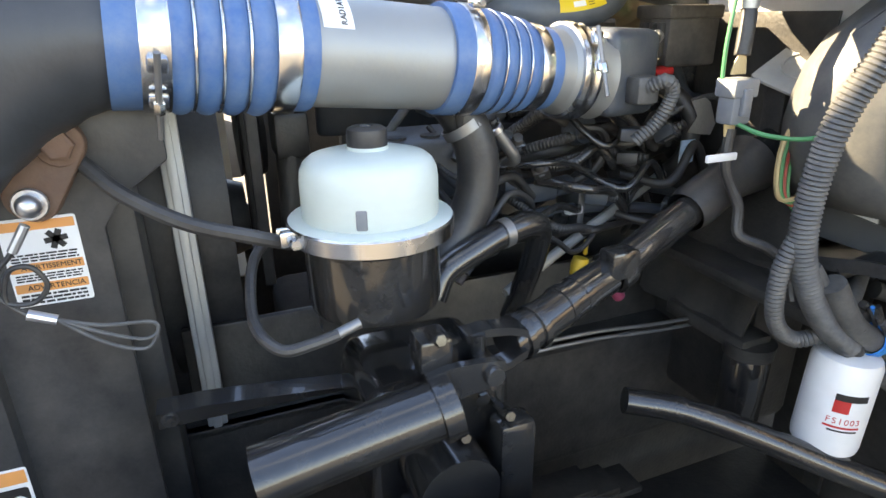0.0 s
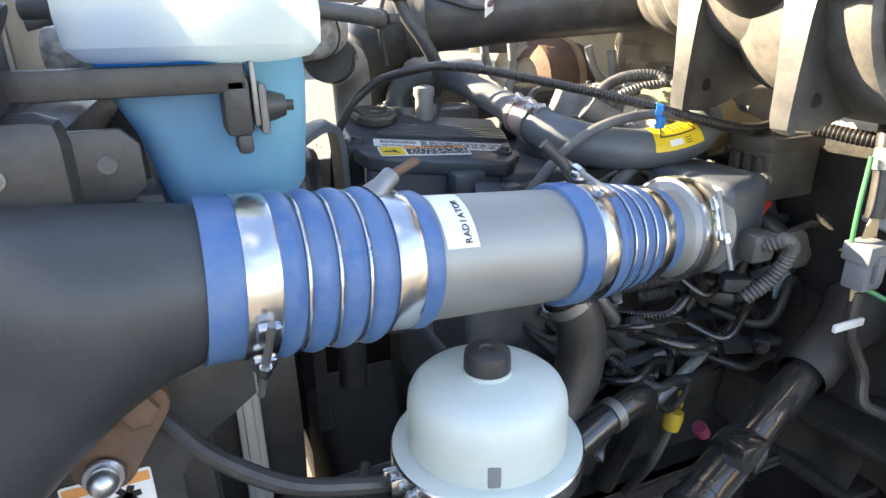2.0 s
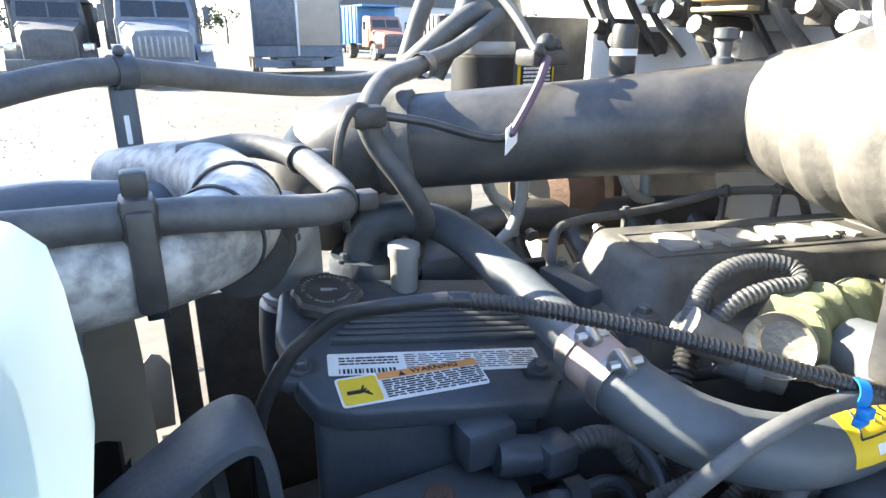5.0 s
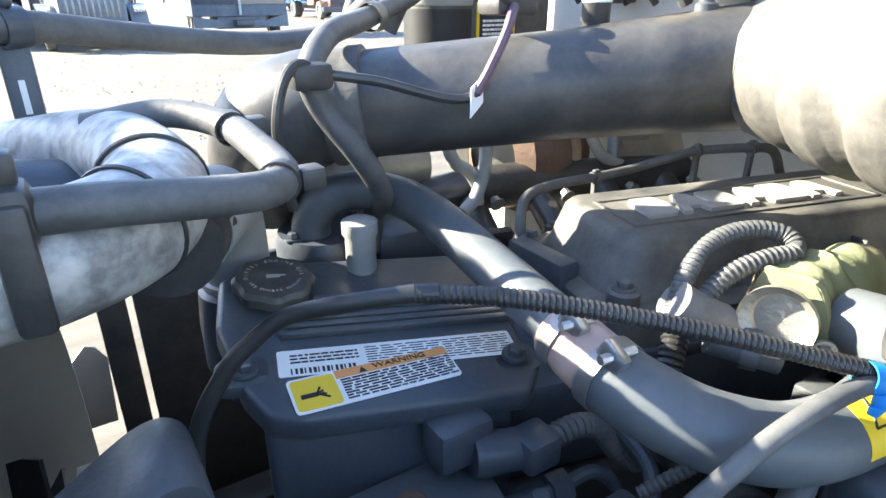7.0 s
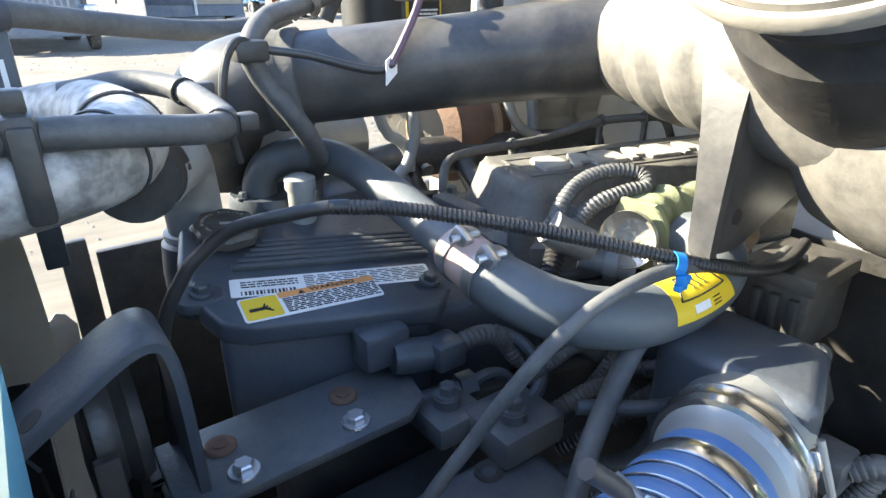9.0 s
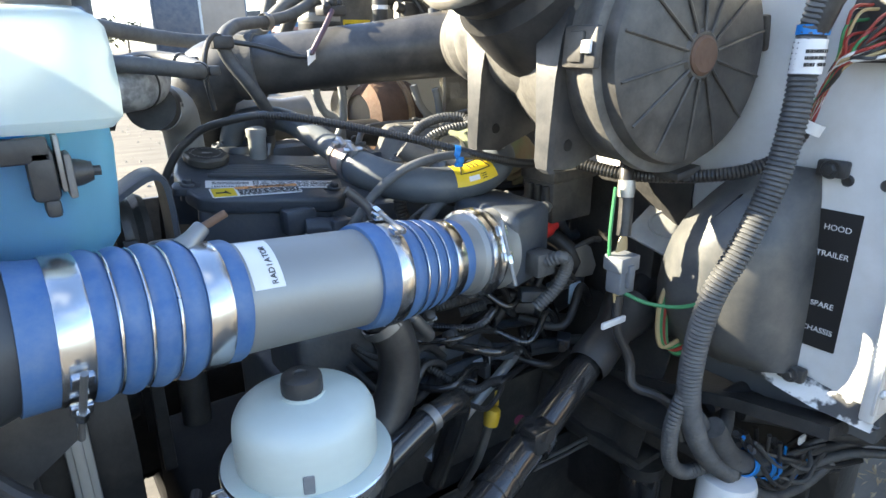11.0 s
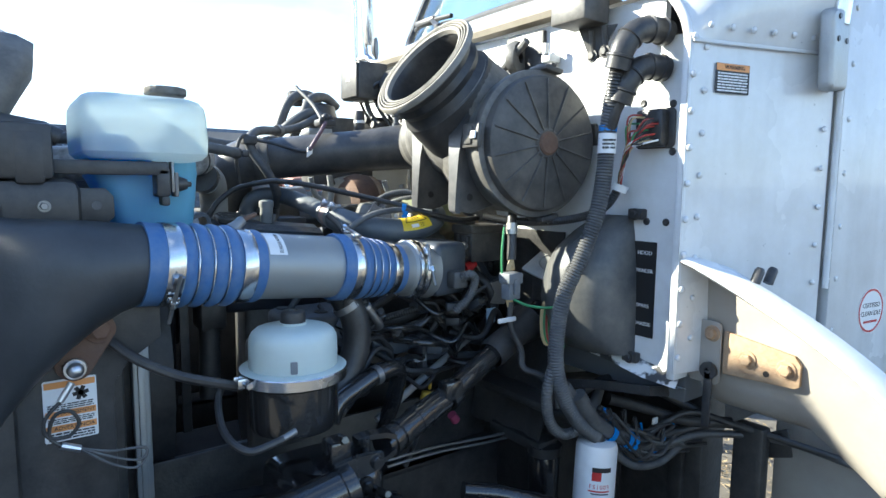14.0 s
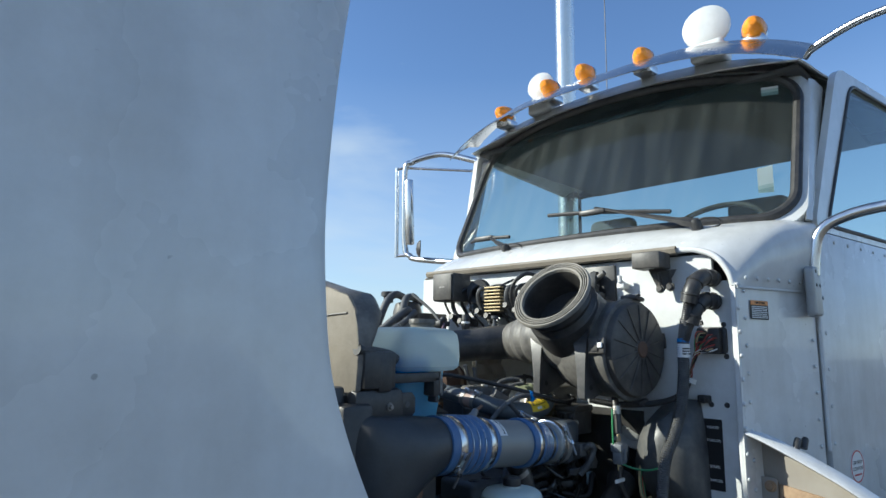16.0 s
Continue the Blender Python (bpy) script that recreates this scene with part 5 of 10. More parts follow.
# feet
for fx, fy, bx_, hole in ((-0.318, 0.346, -0.13, 1.598), (-0.288, 0.537, -0.12, 1.60)):
    flange = loft([[(fx + a, fy, z), (fx + a, fy + w, z), (fx + a + 0.012, fy + w, z), (fx + a + 0.012, fy, z)] for a, z, w in ((0.006, 1.562, 0.012), (0.001, 1.568, 0.022), (0.001, 1.580, 0.025), (0.004, 1.63, 0.028), (0.009, 1.69, 0.036), (0.018, 1.74, 0.048), (0.030, 1.78, 0.060))], True, True)
    web = prism([(fx + 0.010, 1.567), (fx + 0.055, 1.562), (bx_, 1.60), (bx_ + 0.02, 1.74), (fx + 0.025, 1.74), (fx + 0.014, 1.64)], 0.010, Matrix.Translation((0, fy + 0.014, 0)) @ pose(0, 0, 0, 90, 0, 0), 0.002)
    ft = part("foot", join(flange, web), M_pipe, ac, "tapered mounting foot with a thin web")
    part("hole", lathe([(0.0, 0.0005), (0.008, 0.0005), (0.009, -0.001)], basis((fx + 0.045, fy + 0.0035, hole), (0, -1, 0)), 14), M_ink, ft)
part("back_plate", prism([(-0.10, -0.13), (0.12, -0.13), (0.13, 0.10), (0.10, 0.165), (-0.02, 0.165), (-0.10, 0.10)], 0.02, Matrix.Translation((-0.06, 0.42, 1.72)) @ pose(0, 0, 0, 90, 0, 0), 0.006), M_black, ac)
part("bolt", hexbolt((0.02, 0.395, 1.868), (0, -1, 0), 0.013, 0.01), M_steel, ac)

# intake pipe from the air cleaner to the turbocharger
ip = thing("intake_pipe", (-0.3, 0.93, 1.65), "black dusty intake pipe running to the turbocharger", "pipe")
IL, IR = V((-0.465, 1.058, 1.695)), V((-0.10, 0.808, 1.740))
IM = basis(IL, IR - IL)
LEN = (IR - IL).length
part("tube", lathe([(0.058, -0.01), (0.060, 0.0), (0.060, LEN * 0.55), (0.064, LEN * 0.8), (0.068, LEN)], IM, 48), M_pipe, ip)
part("collar", lathe([(0.055, -0.03), (0.066, -0.03), (0.067, -0.022), (0.064, -0.012), (0.066, -0.002), (0.066, 0.012), (0.058, 0.014)], IM, 40), M_rub, ip, "rubber collar with clamp")
el = spline([IL - (IR - IL).normalized() * 0.02, IL + V((-0.04, 0.035, -0.005)), IL + V((-0.075, 0.08, -0.03)), IL + V((-0.08, 0.13, -0.085)), IL + V((-0.055, 0.17, -0.14))], 6)
part("elbow", sweep(el, [0.060 + 0.010 * math.sin(math.pi * i / (len(el) - 1)) for i in range(len(el))], 36), M_pipe, ip, "fat black turbo inlet elbow", 60)
part("plug", join(lathe([(0.012, 0.0), (0.012, 0.012), (0.008, 0.014), (0.008, 0.03), (0.014, 0.034), (0.014, 0.045), (0, 0.046)], Matrix.Translation((-0.155, 0.845, 1.792)), 16)), M_engd, ip)
rg = part("restriction_gauge", lathe([(0.0, 0.0), (0.012, 0.0), (0.016, 0.01), (0.016, 0.06), (0.014, 0.066), (0.0, 0.066)], Matrix.Translation((-0.235, 0.925, 1.775)), 20), M_black, ip, "small black gauge standing on the pipe")
part("band", lathe([(0.0165, 0.03), (0.0165, 0.038)], Matrix.Translation((-0.235, 0.925, 1.775)), 20), M_label, rg)

# turbocharger
tb = thing("turbocharger", (-0.25, 1.22, 1.40), "turbocharger with a rusty turbine housing", "turbocharger")
part("compressor", lathe([(0.05, 0.10), (0.085, 0.09), (0.10, 0.05), (0.095, 0.0), (0.06, -0.02), (0.0, -0.02)], basis((-0.42, 1.25, 1.56), (-1, -0.2, 0)), 36), M_cast, tb)
part("center", lathe([(0.06, 0.0), (0.05, 0.06), (0.055, 0.12)], basis((-0.40, 1.25, 1.56), (1, 0.1, 0)), 28), M_steel, tb)
part("turbine", lathe([(0.06, 0.0), (0.095, 0.015), (0.11, 0.05), (0.105, 0.09), (0.085, 0.11), (0.09, 0.15), (0.08, 0.16), (0, 0.16)], basis((-0.131, 1.24, 1.551), (1, 0.05, 0)), 36), M_rust, tb, "rust-brown turbine housing")
part("v_clamp", lathe([(0.095, 0.10), (0.102, 0.104), (0.102, 0.116), (0.095, 0.12)], basis((-0.131, 1.24, 1.551), (1, 0.05, 0)), 36), M_rusty, tb)
ex = thing("exhaust_shield", (-0.05, 1.3, 1.4), "wrinkled foil heat shield round the exhaust", "heat shield")
sh = sweep(spline([(-0.12, 1.28, 1.56), (-0.03, 1.32, 1.58), (0.04, 1.38, 1.55), (0.06, 1.42, 1.42)], 6), 0.085, 28)
for v in sh.verts:
    v.co += V((1, 1, 1)) * 0.006 * noise.noise(v.co * 30)
part("foil", sh, M_foil, ex)

em = thing("exhaust_manifold", (-0.1, 1.18, 1.45), "dark rusty exhaust manifold behind the valve cover", "manifold")
part("log", sweep(spline([(-0.30, 1.22, 1.50), (-0.20, 1.19, 1.515), (-0.08, 1.165, 1.515), (0.06, 1.13, 1.51), (0.20, 1.09, 1.505)], 5), 0.036, 20), M_dark, em)
for k in range(4):
    q = V((-0.22 + 0.12 * k, 1.19 - 0.03 * k, 1.51))
    rn = part("runner", sweep([q, q + V((-0.01, -0.05, -0.03)), q + V((-0.02, -0.10, -0.06))], 0.024, 16), M_dark, em)
    part("flange", prism(rounded(0.075, 0.062, 0.012), 0.012, basis(q + V((-0.02, -0.095, -0.057)), (0.1, 0.9, 0.45)), 0.002), M_dark, rn)
    part("stud", hexbolt(q + V((0.012, -0.07, 0.0)), (0.1, 0.9, 0.45), 0.008, 0.012), M_steel, rn)
hs = thing("heat_shield", (-0.02, 1.30, 1.60), "crumpled silver heat shield behind the engine", "heat shield")
fold = loft([[(x, 1.20 + 0.012 * math.sin(x * 60 + z * 31) + 0.010 * math.sin(z * 70), z) for x in [0.125 + 0.0256 * k for k in range(9)]] for z in [1.50 + 0.022 * k for k in range(9)]])
part("sheet", thicken(fold, 0.0015), M_foil, hs)
part("edge_roll", sweep([(0.125, 1.195, 1.50), (0.125, 1.195, 1.676)], 0.006, 8), M_foil, hs)
# front coolant pipes and hoses
wp = thing("radiator_hose", (-0.72, 0.9, 1.5), "thick grey radiator hose with a frost-spotted pipe", "hose")
sp_ = [(-1.08, 0.83, 1.655), (-0.95, 0.80, 1.665), (-0.85, 0.79, 1.672), (-0.785, 0.797, 1.675), (-0.735, 0.825, 1.678), (-0.712, 0.875, 1.682), (-0.71, 0.94, 1.684), (-0.72, 1.02, 1.682), (-0.75, 1.10, 1.672), (-0.80, 1.18, 1.655)]
part("spotted_pipe", cord(sp_, 0.0375, 28), M_spray, wp, "fat pipe speckled with pale dust")
part("dark_elbow", cord([(-1.10, 1.12, 1.57), (-0.98, 1.08, 1.622), (-0.88, 1.05, 1.642), (-0.79, 1.04, 1.636), (-0.745, 1.04, 1.63)], 0.044, 24), M_eng, wp, "dark painted elbow")
part("down_pipe", cord([(-0.690, 0.92, 1.632), (-0.660, 0.975, 1.630), (-0.635, 1.04, 1.612), (-0.620, 1.085, 1.57), (-0.613, 1.105, 1.50), (-0.61, 1.11, 1.42)], 0.038, 24), M_paleg, wp, "bright aluminium down pipe")
part("cuff", cord([(-0.712, 0.87, 1.642), (-0.698, 0.91, 1.637), (-0.684, 0.935, 1.633)], 0.040, 24), M_rubk, wp, "black rubber cuff")
part("bead", lathe([(0.040, -0.008), (0.048, -0.004), (0.048, 0.004), (0.040, 0.008)], basis((-0.609, 1.11, 1.493), (0, 0, 1)), 28), M_paleg, wp)
part("base", lathe([(0.056, 1.38), (0.056, 1.44), (0.052, 1.482), (0.046, 1.487)], Matrix.Translation((-0.61, 1.11, 0)), 28), M_eng, wp)
for c, d in (((-0.735, 0.826, 1.678), (0.7, 0.75, 0.05)), ((-0.711, 0.888, 1.683), (0.1, 1, 0.05))):
    part("wire_ring", lathe([(0.0385 + 0.0018 * math.cos(radians(q)), 0.002 * math.sin(radians(q))) for q in range(0, 361, 60)], basis(c, d), 32), M_rubk, wp)

# ---------------------------------------------------------------- cab
cab = thing("truck_cab", (0.9, 0.72, 1.0), "white riveted day cab with a one-piece windscreen and sun visor", "truck cab")
CY = 0.72  # centre line of the cab
fw = part("firewall", join(box(0.032, 0.05, 0.0, 0.08, 1.22, 1.94), box(0.032, 0.05, 0.08, 0.60, 1.22, 2.03), box(-0.002, 0.05, -0.004, 0.016, 1.22, 1.93, 0.004)), M_fire, cab, "white painted firewall")
for q_ in (box(0.032, 0.05, 0.602, 1.46, 1.74, 2.03), box(0.032, 0.05, 1.40, 1.46, 1.22, 1.738), box(0.46, 0.475, 0.58, 1.42, 1.0, 1.73), box(0.052, 0.458, 0.585, 0.60, 1.0, 1.73), box(0.052, 0.458, 1.40, 1.415, 1.0, 1.73), box(0.052, 0.47, 0.59, 1.41, 1.732, 1.75)):
    part("tunnel_panel", q_, M_fire, cab, "white panel of the engine tunnel")
side_rows = []
for z in (1.235, 1.5, 1.8, 1.925):
    side_rows.append([(-0.004, -0.002, z), (0.10, -0.028, z), (0.22, -0.066, z), (0.33, -0.108, z), (0.372, -0.121, z)])
part("cowl_side", thicken(loft(side_rows), 0.004), M_white, cab, "white riveted cowl side panel")
for z in [1.27 + 0.0725 * k for k in range(10)]:
    part("rivet", ball((0.004, -0.0075, z), 0.0075, 0.6, 10, (-0.3, -1, 0)), M_white, fw)
for z in [1.33 + 0.085 * k for k in range(8)]:
    part("rivet", ball((0.035, -0.0145, z - 0.02), 0.0068, 0.6, 10, (-0.25, -1, 0)), M_white, fw)
    part("rivet", ball((0.345, -0.1185, z), 0.0068, 0.6, 10, (-0.3, -1, 0)), M_white, fw)
for k in range(7):
    x = 0.03 + k * 0.053
    part("rivet", ball((x, -0.016 - 0.30 * x, 1.945), 0.0068, 0.6, 10, (-0.25, -1, 0)), M_white, fw)
part("seam", box(0.0, 0.375, -0.003, 0.002, 1.912, 1.919, 0.001, Matrix.Translation((0.0, -0.006, 0)) @ pose(0, 0, 0, 0, 0, -17.5)), M_fire, cab)
part("hinge", join(sweep([(0.383, -0.130, 1.40), (0.383, -0.130, 1.84)], 0.007, 12), *[lathe([(0.0085, 0.0), (0.0085, 0.004)], Matrix.Translation((0.383, -0.130, 1.42 + 0.06 * k)), 12) for k in range(7)]), M_fire, cab, "long steel door hinge")
def corners(poly, r, n=5):
    """A closed outline with its corners rounded."""
    out = []
    for k, p in enumerate(poly):
        p, a, b = V((*p, 0)), V((*poly[k - 1], 0)), V((*poly[(k + 1) % len(poly)], 0))
        e0, e1 = p + (a - p).normalized() * r, p + (b - p).normalized() * r
        for j in range(n + 1):
            t = j / n
            q = e0.lerp(p, t).lerp(p.lerp(e1, t), t)
            out.append((q.x, q.y))
    return out


DM = Matrix.Translation((0.395, -0.122, 0)) @ pose(0, 0, 0, 0, 0, -8.5)
door = part("door", box(0, 1.42, -0.014, 0.014, 1.16, 2.135, 0.006, DM), M_white, cab, "white cab door")
d_out, d_in = corners([(0.012, 2.137), (1.42, 2.137), (1.42, 2.85), (0.325, 2.83)], 0.07), corners([(0.115, 2.165), (1.33, 2.165), (1.33, 2.80), (0.44, 2.785)], 0.06)
part("window_frame", loft([[DM @ V((x, y, z)) for x, z in ln] for ln, y in ((d_out, -0.008), (d_out, -0.012), (d_in, -0.012), (d_in, 0.014), (d_out, 0.014), (d_out, -0.008))], True), M_white, door, "white window frame with rounded corners")
part("window_seal", sweep([DM @ V((x, -0.012, z)) for x, z in d_in + d_in[:1]], 0.008, 8), M_rubk, door)
part("glass", prism(d_in, 0.004, DM @ pose(0, 0, 0, 90, 0, 0)), M_glass, door, "side window glass").visible_shadow = False
for k in range(11):
    part("rivet", ball(DM @ V((0.03 + 0.12 * k, -0.015, 2.105)), 0.0068, 0.6, 10, (0, -1, 0)), M_white, door)
for k in range(7):
    part("rivet", ball(DM @ V((0.022, -0.015, 1.30 + 0.12 * k)), 0.0068, 0.6, 10, (0, -1, 0)), M_white, door)
# scuttle: the curved white panel under the windscreen
def bow(y, edge, middle, p=2.4):
    """x of a bowed front edge, from its ends to its middle."""
    f = min(1.0, abs(y - CY) / 0.86)
    return middle + (edge - middle) * f**p


lo_line = [(0.372, -0.122, 1.918), (0.25, -0.080, 1.918), (0.12, -0.035, 1.918), (0.012, -0.004, 1.918), (0.0, 0.018, 1.972), (0.0, 0.058, 2.022), (0.004, 0.12, 2.047), (0.01, 0.18, 2.052), (0.01, 0.45, 2.052), (0.01, 0.75, 2.052), (0.01, 1.05, 2.052), (0.01, 1.30, 2.050), (0.03, 1.45, 2.035), (0.15, 1.55, 1.98)]
hi_line = [(0.40, -0.118, 2.165), (0.37, -0.112, 2.165), (0.345, -0.098, 2.167), (0.325, -0.080, 2.170), (0.31, -0.05, 2.170), (0.295, 0.0, 2.170), (0.28, 0.06, 2.170), (0.265, 0.13, 2.170), (0.225, 0.40, 2.172), (0.21, 0.72, 2.173), (0.222, 1.05, 2.172), (0.27, 1.35, 2.170), (0.31, 1.48, 2.168), (0.36, 1.53, 2.165)]
lo_s, hi_s = spline(lo_line, 3), spline(hi_line, 3)
skin = []
for f in (0.0, 0.15, 0.35, 0.55, 0.75, 0.9, 1.0):
    row = []
    for i, (p, q) in enumerate(zip(lo_s, hi_s)):
        u = i / (len(lo_s) - 1)
        side_w = max(0.0, 1.0 - u / 0.42)
        out = V((-0.035 * side_w, -0.040 * side_w, 0.022 + 0.03 * side_w))
        row.append(p.lerp(q, f) + out * 4 * f * (1 - f))
    skin.append(row)
part("scuttle", thicken(loft(skin), 0.004), M_white, cab, "white scuttle panel below the windscreen", 50)
part("lip_seal", loft([[(x0, y, z0) for y in [0.18 + 1.22 * k / 12 for k in range(13)]] for x0, z0 in ((0.022, 2.048), (-0.004, 2.062), (-0.012, 2.052), (-0.006, 2.038), (0.02, 2.034))], False), M_tan, cab, "dusty rubber hood seal")
part("corner_arch", cord([(0.012, 0.185, 2.048), (0.010, 0.12, 2.044), (0.006, 0.058, 2.018), (0.004, 0.020, 1.968), (0.006, 0.006, 1.92)], 0.010, 12), M_white, cab)
for k in range(11):
    y = 0.02 + 0.13 * k
    part("rivet", ball((bow(y, 0.27, 0.175, 3.2) - 0.004, y, 2.14), 0.005, 0.5, 10, (-0.5, 0, 1)), M_white, fw)
# windscreen
def outline(r, grow, n=9):
    """The windscreen's rim: a rounded oblong laid on its curved face."""
    pts = []
    w, h = 0.815 + grow, 0.66 + 2 * grow
    for sx, sz in ((1, 0), (1, 1), (-1, 1), (-1, 0)):
        cx, cz = sx * (w - r), (h - r - grow) if sz else r - grow
        a0 = {(1, 0): -90, (1, 1): 0, (-1, 1): 90, (-1, 0): 180}[(sx, sz)]
        for j in range(n + 1):
            a = radians(a0 + 90 * j / n)
            pts.append((cx + r * math.cos(a), cz + r * math.sin(a)))
        if sz or sx < 0:
            nx = {(1, 1): (-1, 1), (-1, 1): None, (-1, 0): (1, 0)}[(sx, sz)]
            if nx:
                for j in range(1, 16):
                    pts.append((cx + (nx[0] * (w - r) - cx) * j / 16, (h - grow) if sz else -grow))
    return [on_screen(u, v / 0.66) for u, v in pts]


def on_screen(u, f):
    """A point of the windscreen's face, u across from its middle."""
    q = min(1.1, abs(u) / 0.815)
    z_mid, z_end = 2.175 + f * 0.69, 2.175 + f * 0.60
    return V((0.205 + 0.115 * q**2.6 + f * 0.27, CY - 0.005 + u * (1 - 0.025 * f), z_mid + (z_end - z_mid) * q**2))


panes = []
for k in range(15):
    v = 0.66 * (0.5 - 0.5 * math.cos(math.pi * k / 14))
    d = min(v, 0.66 - v)
    half = 0.815 - 0.11 + math.sqrt(max(0.0, 0.11**2 - max(0.0, 0.11 - d) ** 2))
    panes.append([on_screen(half * math.sin(radians(a)), v / 0.66) for a in range(-90, 91, 6)])
ws = part("windscreen", thicken(loft(panes), 0.005), M_screen, cab, "large windscreen with wiper marks and streaks")
ws.visible_shadow = False
rim = outline(0.11, 0.0)
part("windscreen_seal", sweep(rim + rim[:1], 0.019, 10), M_rubk, cab, "black rubber windscreen seal")
part("screen_surround", loft([outline(0.11, 0.012), outline(0.09, 0.035), [p + V((0.05, 0, 0)) for p in outline(0.09, 0.04)]], True), M_white, cab, "white panel round the windscreen", 60)
part("inspection_card", prism([(0, 0), (0.05, 0), (0.05, 0.10), (0, 0.09)], 0.001, Matrix.Translation(on_screen(-0.70, 0.17) + V((0.012, 0, 0))) @ pose(0, 0, 0, 90, 0, -68)), M_tank, ws, "pale card behind the windscreen")
part("inspection_card", prism([(0, 0), (0.06, 0), (0.06, 0.035), (0, 0.035)], 0.001, Matrix.Translation(on_screen(-0.69, 0.86) + V((0.012, 0, 0))) @ pose(0, 0, 0, 90, 0, -68)), M_label, ws, "white card behind the windscreen")
# pillars, header, roof
for s in (-1, 1):
    pl_ = []
    for f in (-0.02, 0.33, 0.66, 1.0):
        q = on_screen(s * 0.845, f)
        rk = 0.32 if s < 0 else 0.16
        pl_.append([q, q + V((0.03, s * 0.012, 0)), V((0.42 + rk * f, CY + s * 0.846, q.z)), V((0.44 + rk * f, CY + s * 0.80, q.z))])
    part("pillar", loft(pl_, True, True), M_white, cab, "white windscreen pillar")
roof_rows = []
for x, dz, w in ((0.475, 0.0, 0.835), (0.52, 0.06, 0.845), (0.65, 0.11, 0.86), (0.9, 0.15, 0.90), (1.3, 0.16, 0.96), (1.7, 0.16, 1.02), (1.82, 0.10, 1.03), (1.86, 0.0, 1.03)):
    roof_rows.append([(x, CY + w * math.sin(radians(a)), 2.80 + 0.085 * (1 - abs(math.sin(radians(a))) ** 2.2) + dz * (1 - abs(math.sin(radians(a))) ** 5)) for a in range(-90, 91, 6)])
part("roof", thicken(loft(roof_rows), 0.006), M_white, cab, "white domed roof")
FM = Matrix.Translation((0, 2 * CY, 0)) @ Matrix.Diagonal((1, -1, 1, 1)) @ DM
part("far_side", box(0, 1.42, -0.014, 0.014, 1.16, 2.135, 0.006, FM), M_white, cab)
f_out, f_in = corners([(0.012, 2.137), (1.42, 2.137), (1.42, 2.85), (0.16, 2.83)], 0.07), corners([(0.085, 2.165), (1.33, 2.165), (1.33, 2.80), (0.23, 2.785)], 0.06)
part("far_window_frame", loft([[FM @ V((x, y, z)) for x, z in ln] for ln, y in ((f_out, -0.008), (f_out, -0.012), (f_in, -0.012), (f_in, 0.014), (f_out, 0.014), (f_out, -0.008))], True), M_white, cab)
part("back_wall", join(box(1.80, 1.84, -0.32, 1.76, 1.16, 2.28, 0.006), box(1.80, 1.84, -0.32, -0.26, 2.28, 2.86, 0.006), box(1.80, 1.84, 1.70, 1.76, 2.28, 2.86, 0.006), box(1.80, 1.84, -0.26, 1.70, 2.80, 2.86, 0.006)), M_seat, cab)
part("cab_floor", box(0.05, 1.8, 0.0, 1.55, 1.16, 1.22, 0.004), M_seat, cab)
part("dashboard", box(0.30, 0.62, 0.0, 1.45, 1.9, 2.15, 0.05, None, 3), M_black, cab)
sw = lathe([(0.21 + 0.013 * math.cos(radians(q)), 0.013 * math.sin(radians(q))) for q in range(0, 361, 45)], basis((0.72, 0.33, 2.23), (-0.7, 0, 0.72)), 40)
part("steering_wheel", join(sw, sweep([(0.50, 0.33, 2.05), (0.72, 0.33, 2.23)], 0.02, 10)), M_black, cab)
for sy in (0.10, 0.94):
    part("seat", join(box(1.28, 1.44, sy, sy + 0.48, 1.6, 2.34, 0.07, None, 4), box(1.32, 1.42, sy + 0.09, sy + 0.39, 2.30, 2.50, 0.045, None, 4)), M_seat, cab, "grey high-backed seat")
part("headliner", box(0.52, 1.8, -0.10, 1.54, 2.785, 2.81, 0.01), M_seat, cab)
# sun visor
vis = []
for f, (dx, dz) in enumerate(((0.0, 0.055), (-0.06, 0.045), (-0.13, 0.0), (-0.20, -0.055), (-0.215, -0.07))):
    vis.append([(0.475 + dx + 0.06 * abs(math.sin(radians(a))) ** 3, CY - 0.01 + (0.85 + 0.02 * (f > 0)) * math.sin(radians(a)), 2.935 + dz - 0.135 * abs(math.sin(radians(a))) ** 3.4) for a in range(-90, 91, 5)])
part("sun_visor", thicken(loft(vis), 0.003), M_chrome, cab, "bright metal sun visor with a dark underside", 50)
for y, lz in ((0.034, 2.983), (0.505, 3.022), (0.808, 3.045), (1.018, 3.032), (1.317, 2.97)):
    lx = 0.47
    ml = part("marker_light", lathe([(0.0, 0.072), (0.014, 0.070), (0.026, 0.055), (0.040, 0.015), (0.046, -0.022), (0.044, -0.038), (0.0, -0.04)], basis((lx, y, lz), (-1, -0.25, -0.08)), 24), M_amber, cab, "amber teardrop roof marker light")
    part("base", lathe([(0.047, -0.034), (0.050, -0.05), (0.040, -0.085), (0.0, -0.09)], basis((lx, y, lz), (-1, -0.25, -0.08)), 24), M_chrome, ml)
    part("foot", box(lx - 0.01, lx + 0.085, y - 0.035, y + 0.045, lz - 0.075, lz - 0.03, 0.010), M_chrome, ml)
